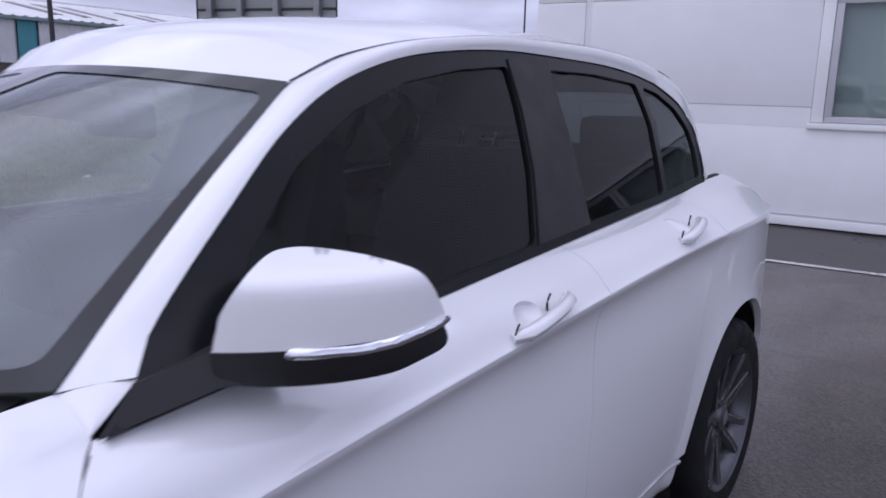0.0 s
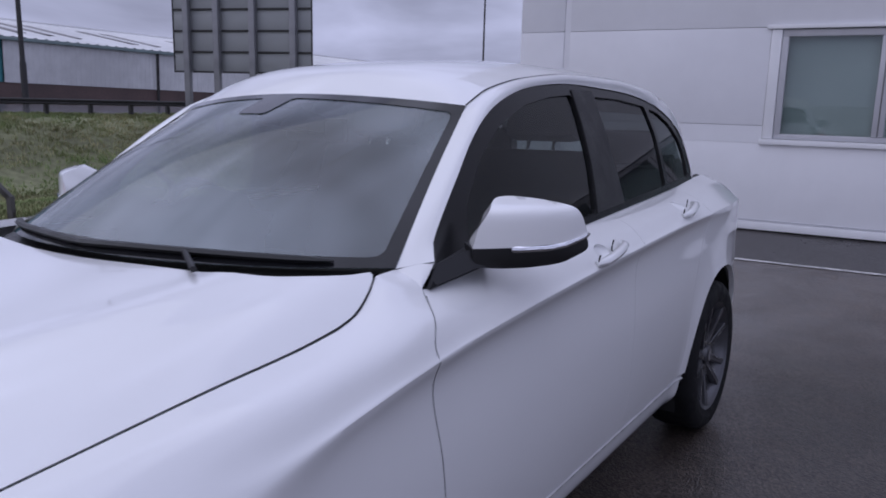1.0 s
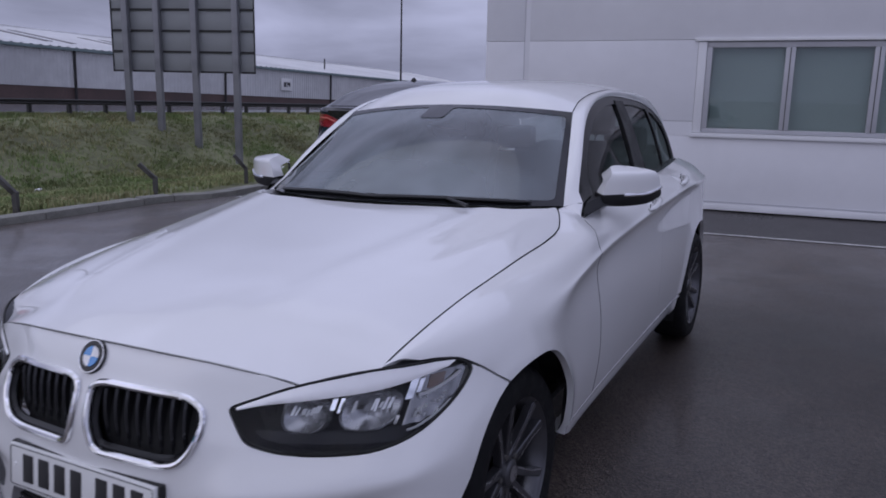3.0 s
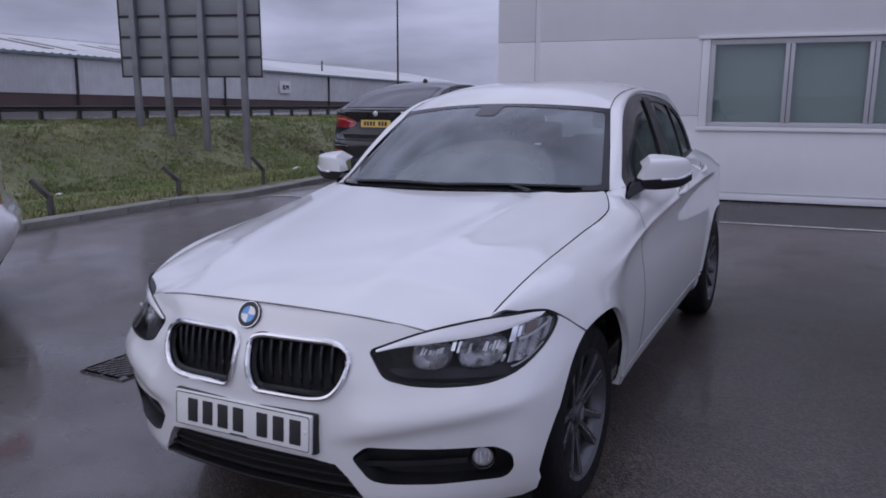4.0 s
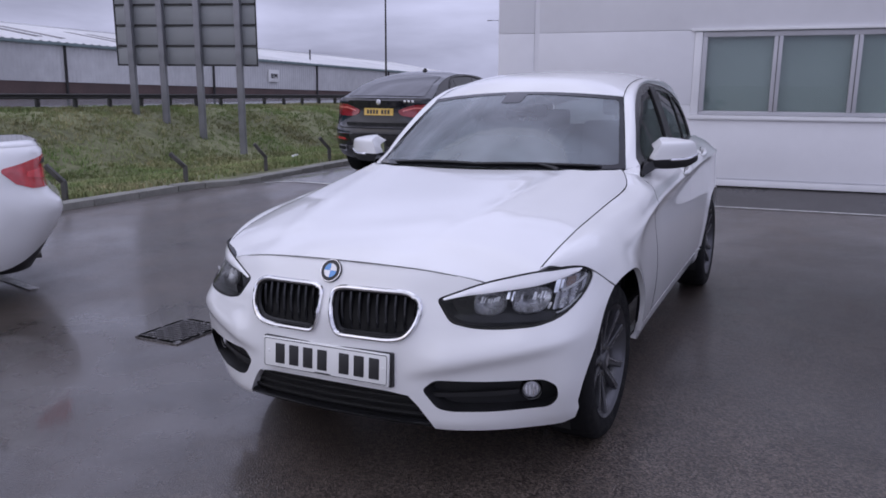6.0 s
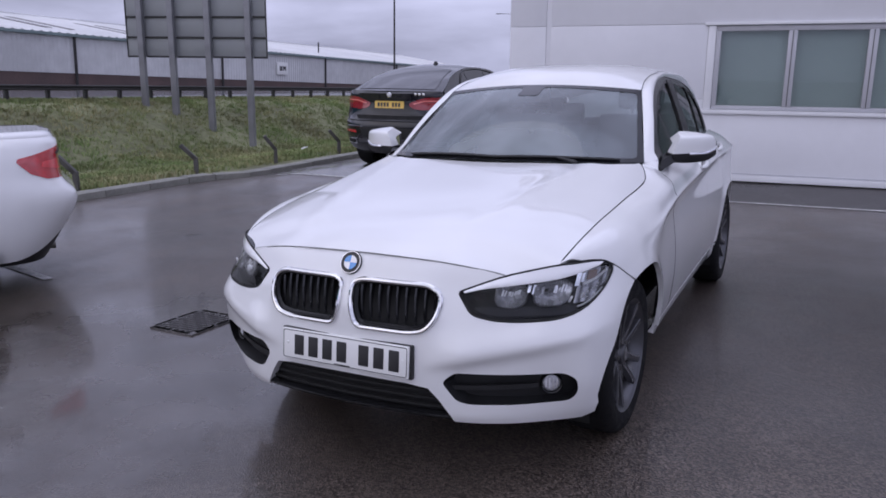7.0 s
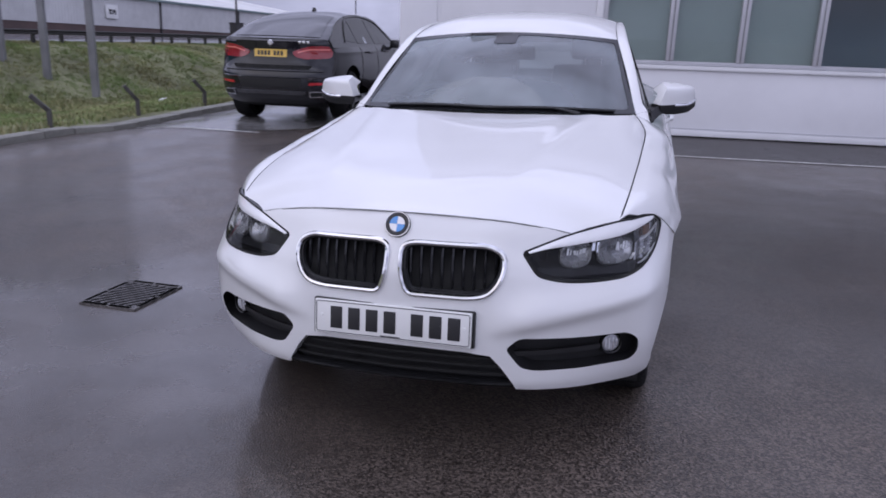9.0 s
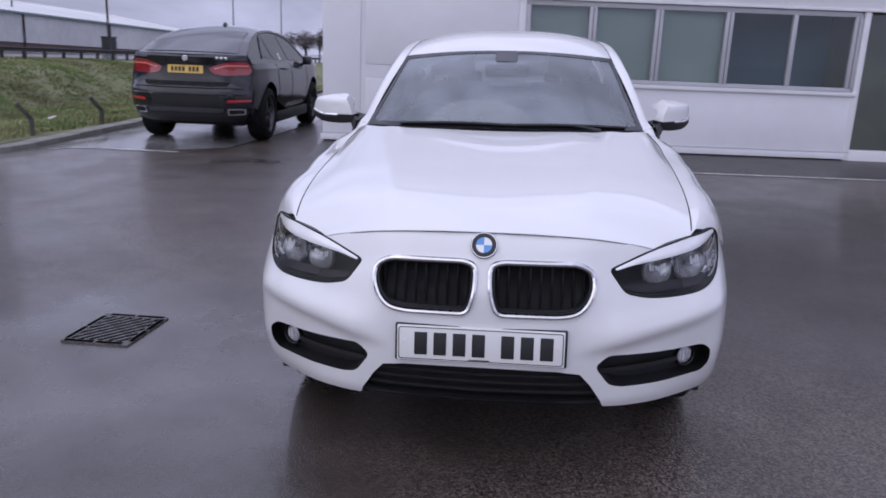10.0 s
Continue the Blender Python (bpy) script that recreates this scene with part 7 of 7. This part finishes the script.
    part("bonnet", sheet(mirrored([[(width(y) - 0.075, y, 1.10 - 0.10 * k), (0.6, y + 0.02, 1.14 - 0.12 * k), (0.0, y + 0.04, 1.16 - 0.13 * k)] for y, k in ((3.7, 0), (4.2, 0.3), (4.6, 0.7), (4.82, 1.3))]), (0, 0, 1)), SUV_PAINT, car)
    part("nose", sheet(mirrored([[(w_, y, z), (w_ * 0.6, y + 0.06, z), (0, y + 0.09, z)] for w_, y, z in ((0.70, 4.82, 1.0), (0.74, 4.84, 0.7), (0.72, 4.82, 0.35))]), (0, 1, 0)), SUV_PAINT, car)
    part("underbody", box_bm(-0.70, 0.70, 0.45, 4.6, 0.19, 0.42), GAP, car)
    part("inner_body", box_bm(-0.62, 0.62, 0.35, 4.4, 0.42, 1.05), GAP, car)
    # the body rides high on its wheels
    ride = lambda z: float(np.interp(z, (0.0, 0.25, 0.42, 1.0, 1.2, 1.675, 1.80), (0.05, 0.305, 0.475, 1.045, 1.24, 1.70, 1.83)))
    for ob in [c for c in car.children if c.type == "MESH"]:
        base_z = ob.matrix_basis.translation.z
        if base_z:
            ob.matrix_basis = Matrix.Translation((0, 0, ride(base_z) - base_z)) @ ob.matrix_basis
        for grp in ([ob] if not base_z else []) + ([c for c in ob.children] if not base_z else []):
            for v in grp.data.vertices:
                v.co.z = ride(v.co.z)


def build_coupe():
    """A white coupe of which only the rear corner comes into view."""
    car = empty("white_coupe", YARD @ pose(-3.913, 1.84, 0.0, 0, 0, 146), "white coupe with red tail lamps beside the grass kerb", "car")
    width = smooth([(0.02, 0.60), (0.08, 0.74), (0.2, 0.835), (0.4, 0.868), (0.85, 0.885), (1.6, 0.865), (2.8, 0.865), (3.55, 0.88), (4.0, 0.84), (4.3, 0.70), (4.42, 0.45)])

    def keys(y):
        w = width(y)
        zt = 0.985 if y < 0.9 else 0.97
        return [(w - 0.09, 0.21), (w - 0.03, 0.29), (w - 0.012, 0.42), (w, 0.60), (w - 0.004, 0.70), (w - 0.035, 0.80), (w - 0.055, 0.90), (w - 0.11, zt)]

    def flank(y, s):
        k = keys(y)
        v = min(6.999, max(0.0, s / 0.12))
        i = int(v)
        f = v - i
        p0, p1, p2, p3 = k[max(0, i - 1)], k[i], k[i + 1], k[min(7, i + 2)]
        c = lambda j: 0.5 * (2 * p1[j] + (p2[j] - p0[j]) * f + (2 * p0[j] - 5 * p1[j] + 4 * p2[j] - p3[j]) * f * f + (3 * p1[j] - p0[j] - 3 * p2[j] + p3[j]) * f ** 3)
        return c(0), y + (0.20 * max(0.0, 0.55 - c(1)) - 0.075 * math.exp(-((c(1) - 0.61) / 0.09) ** 2)) * max(0.0, 1 - y / 0.6), c(1)

    def at(y, z):
        k = keys(y)
        for i in range(7):
            if z <= k[i + 1][1]:
                return (i + (z - k[i][1]) / (k[i + 1][1] - k[i][1])) * 0.12
        return 0.84

    # rounded rear corner: tail depth and half width by height
    out_y = smooth([(0.20, 0.16), (0.32, 0.085), (0.42, 0.025), (0.50, -0.025), (0.57, -0.062), (0.63, -0.080), (0.67, -0.074), (0.71, -0.045), (0.75, -0.008), (0.79, 0.012), (0.90, 0.022), (0.98, 0.012), (1.03, 0.012), (1.06, 0.035)])
    out_x = smooth([(0.20, 0.755), (0.30, 0.81), (0.43, 0.85), (0.60, 0.868), (0.72, 0.862), (0.80, 0.845), (0.90, 0.828), (0.98, 0.80), (1.03, 0.775), (1.06, 0.745)])

    def corner(p, z, off=0.0):
        """p runs from the flank (0) round the corner to the middle of the tail (2)."""
        w, t = out_x(z), out_y(z)
        a = min(1.0, max(0.0, p / 1.15)) * math.pi / 2
        cx, cy, n_ = 0.34, 0.46 - t, 0.84
        if p <= 1.15:
            return (w - cx + (cx + off) * math.cos(a) ** n_, 0.46 - (cy + off) * math.sin(a) ** n_, z)
        return ((w - cx) * (2 - p) / 0.85, t - off - 0.02 * (p - 1.15), z)

    r_arch, f_arch = (0.815, 0.32, 0.372), (3.55, 0.32, 0.375)
    for s in (1, -1):
        zs = list(np.linspace(0.46, 1.06, 27))
        part("rear_corner", sheet([[corner(p, z) for p in np.linspace(0, 2, 81)] for z in zs], (1, -1, 0), mirror=s < 0), PAINT, car)
        part("diffuser", sheet([[corner(p, z, -0.006) for p in np.linspace(0, 2, 31)] for z in (0.20, 0.25, 0.30, 0.36, 0.42, 0.462)], (1, -1, 0), mirror=s < 0), BLACK_PLASTIC, car, "black lower diffuser")
        foot = lambda p: 0.225 + 0.22 * min(1.0, p / 0.95) ** 2.2
        part("lower_corner", sheet([[corner(p, foot(p) + (0.462 - foot(p)) * k, 0.001) for p in np.linspace(0, 0.97, 28)] for k in np.linspace(0, 1, 8)], (1, -1, 0), mirror=s < 0), PAINT, car)
        mir = s < 0
        o = [(0.46, at(0.46, 0.225))] + [(y, at(y, max(0.225, z))) for y, z in arch(r_arch, 0.462, 1.17, 18)] + [(1.8, at(1.8, 0.23)), (2.6, at(2.6, 0.23))] + [(y, at(y, max(0.23, z))) for y, z in arch(f_arch, 3.19, 3.91, 16)] + [(4.1, at(4.1, 0.25)), (4.3, at(4.3, 0.4)), (4.3, 0.84), (3.0, 0.84), (1.6, 0.84), (0.8, 0.84), (0.46, 0.84)]
        part("body_side", panel(o, flank, 0.05, [], 0.03, (1, 0, 0), mir), PAINT, car)
        lamp = rounded([(0.40, 0.822), (0.62, 0.783), (1.00, 0.780), (1.20, 0.785), (1.22, 0.88), (1.21, 0.985), (1.02, 1.005), (0.66, 0.975), (0.26, 0.928), (0.25, 0.905)], 0.02, 4)
        tl = part("tail_lamp", panel(lamp, lambda p, z: corner(p, z, 0.004), 0.03, rim=0.012, facing=(1, -1, 0), mirror=mir), RED_LENS, car, "red wrap-round tail lamp")
        part("lamp_bar", panel(rounded([(0.56, 0.865), (0.85, 0.845), (1.12, 0.84), (1.12, 0.90), (0.9, 0.915), (0.58, 0.900)], 0.01, 2), lambda p, z: corner(p, z, 0.008), 0.03, rim=0.004, facing=(1, -1, 0), mirror=mir), material("bright_red_band", (0.75, 0.06, 0.07), 0.2, 0, 20, 0.1, coat=1.0), tl)
        part("lamp_shade", panel(rounded([(0.85, 0.945), (1.17, 0.945), (1.17, 0.975), (1.0, 0.985)], 0.008, 2), lambda p, z: corner(p, z, 0.007), 0.03, rim=0.003, facing=(1, -1, 0), mirror=mir), PLATE_BLACK, tl)
        for cy, cz, r in (r_arch, f_arch):
            ring = [(cy + (r + 0.01) * math.cos(t), cz + (r + 0.01) * math.sin(t)) for t in np.linspace(-0.3, math.pi + 0.3, 20)]
            part("wheel_housing", sheet([[(s * x, y, z) for y, z in ring] for x in (0.5, 0.82)], (0, 0, -1)), GAP, car)
            plain_wheel(car, s * 0.745, cy, 0.32, 0.23, mir)
        part("exhaust", tube(bmesh.new(), [(s * 0.56, 0.10, 0.30), (s * 0.56, 0.3, 0.30)], 0.040, 16), STEEL, car, "chrome exhaust tip")
        lean = lambda y, z: (0.765 - 0.55 * (z - 0.97), y, z)
        top = bend([(0.85, 0.97), (1.2, 1.15), (1.6, 1.31), (2.1, 1.37), (2.6, 1.33), (3.2, 0.99)], 4)
        part("cabin_side", panel(top + [(2.2, 0.965)], lean, 0.08, rim=0.02, facing=(1, 0, 0.4), mirror=mir), FRIT, car)
    rows = [[((out_x(1.06) - 0.02 * k) * u, (0.035 + 0.06 * k * 0) + (y - 0.035), 1.058 + 0.040 * (1 - u ** 4) * min(1.0, k)) for u in np.linspace(-1, 1, 19)] for k, y in ((0.0, 0.46), (1, 0.48), (1.2, 0.7), (1.3, 0.9))]
    part("boot_lid", sheet(rows, (0, 0, 1)), PAINT, car)
    lid = []
    for k, z in [(1 - math.cos(a), 1.06 + 0.042 * math.sin(a)) for a in np.linspace(0, math.pi / 2, 9)]:
        lid.append([(lambda q: (sg * q[0] * (1 - 0.10 * k), q[1] + (0.50 - q[1]) * 0.16 * k, z))(corner(p, 1.06)) for sg, p in [(1, p) for p in np.linspace(0.0, 2, 25)] + [(-1, p) for p in np.linspace(2, 0.0, 25)][1:]])
    part("boot_edge", sheet(lid, (0, 0, 1)), PAINT, car)
    part("boot_top", sheet([lid[-1], [(x * 0.5, 0.5 + 0.2 * (1 - abs(x)), 1.106) for x, y, z in lid[-1]]], (0, 0, 1)), PAINT, car)
    gl = smooth([(0.85, 1.05), (1.2, 1.22), (1.6, 1.36), (2.1, 1.41), (2.6, 1.37), (3.2, 1.03)])
    part("roof", sheet([[((0.75 - 0.5 * (gl(y) - 1.03)) * u, y, gl(y) - 0.04 * u * u) for u in np.linspace(-1, 1, 13)] for y in np.linspace(0.85, 3.2, 18)], (0, 0, 1)), PAINT, car)
    part("bonnet", sheet([[((width(y) - 0.11) * u, y, 1.0 - 0.13 * (y - 3.1) ** 1.2 - 0.03 * u * u) for u in np.linspace(-1, 1, 11)] for y in np.linspace(3.1, 4.35, 8)], (0, 0, 1)), PAINT, car)
    part("nose", sheet([[(w_ * u, y + 0.10 * (1 - u * u), z) for u in np.linspace(-1, 1, 11)] for w_, y, z in ((0.60, 4.33, 0.86), (0.70, 4.36, 0.70), (0.74, 4.36, 0.45), (0.72, 4.30, 0.22))], (0, 1, 0)), PAINT, car)
    part("inner_body", box_bm(-0.62, 0.62, 0.25, 4.1, 0.20, 0.9), GAP, car)


build_suv()
build_coupe()


def build_litter():
    rng = random.Random(3)
    for x, y in ((-9.0, 11.6), (-12.0, 8.0)):
        bm = bmesh.new()
        n = 5
        g = [[bm.verts.new((0.16 * i / n + rng.uniform(-.015, .015), 0.12 * j / n + rng.uniform(-.015, .015), 0.05 * rng.random() + 0.05)) for i in range(n)] for j in range(n)]
        for a, b in zip(g, g[1:]):
            for i in range(n - 1):
                bm.faces.new((a[i], a[i + 1], b[i + 1], b[i]))
        bmesh.ops.solidify(bm, geom=bm.faces[:], thickness=0.004)
        tagged(part("litter", bm, LITTER, loc=pose(x, y, bank_z(x, y), 12, -14, 30)), "crumpled scrap of white litter on the grass", "litter", "scraps of litter")


build_litter()
build_grass()
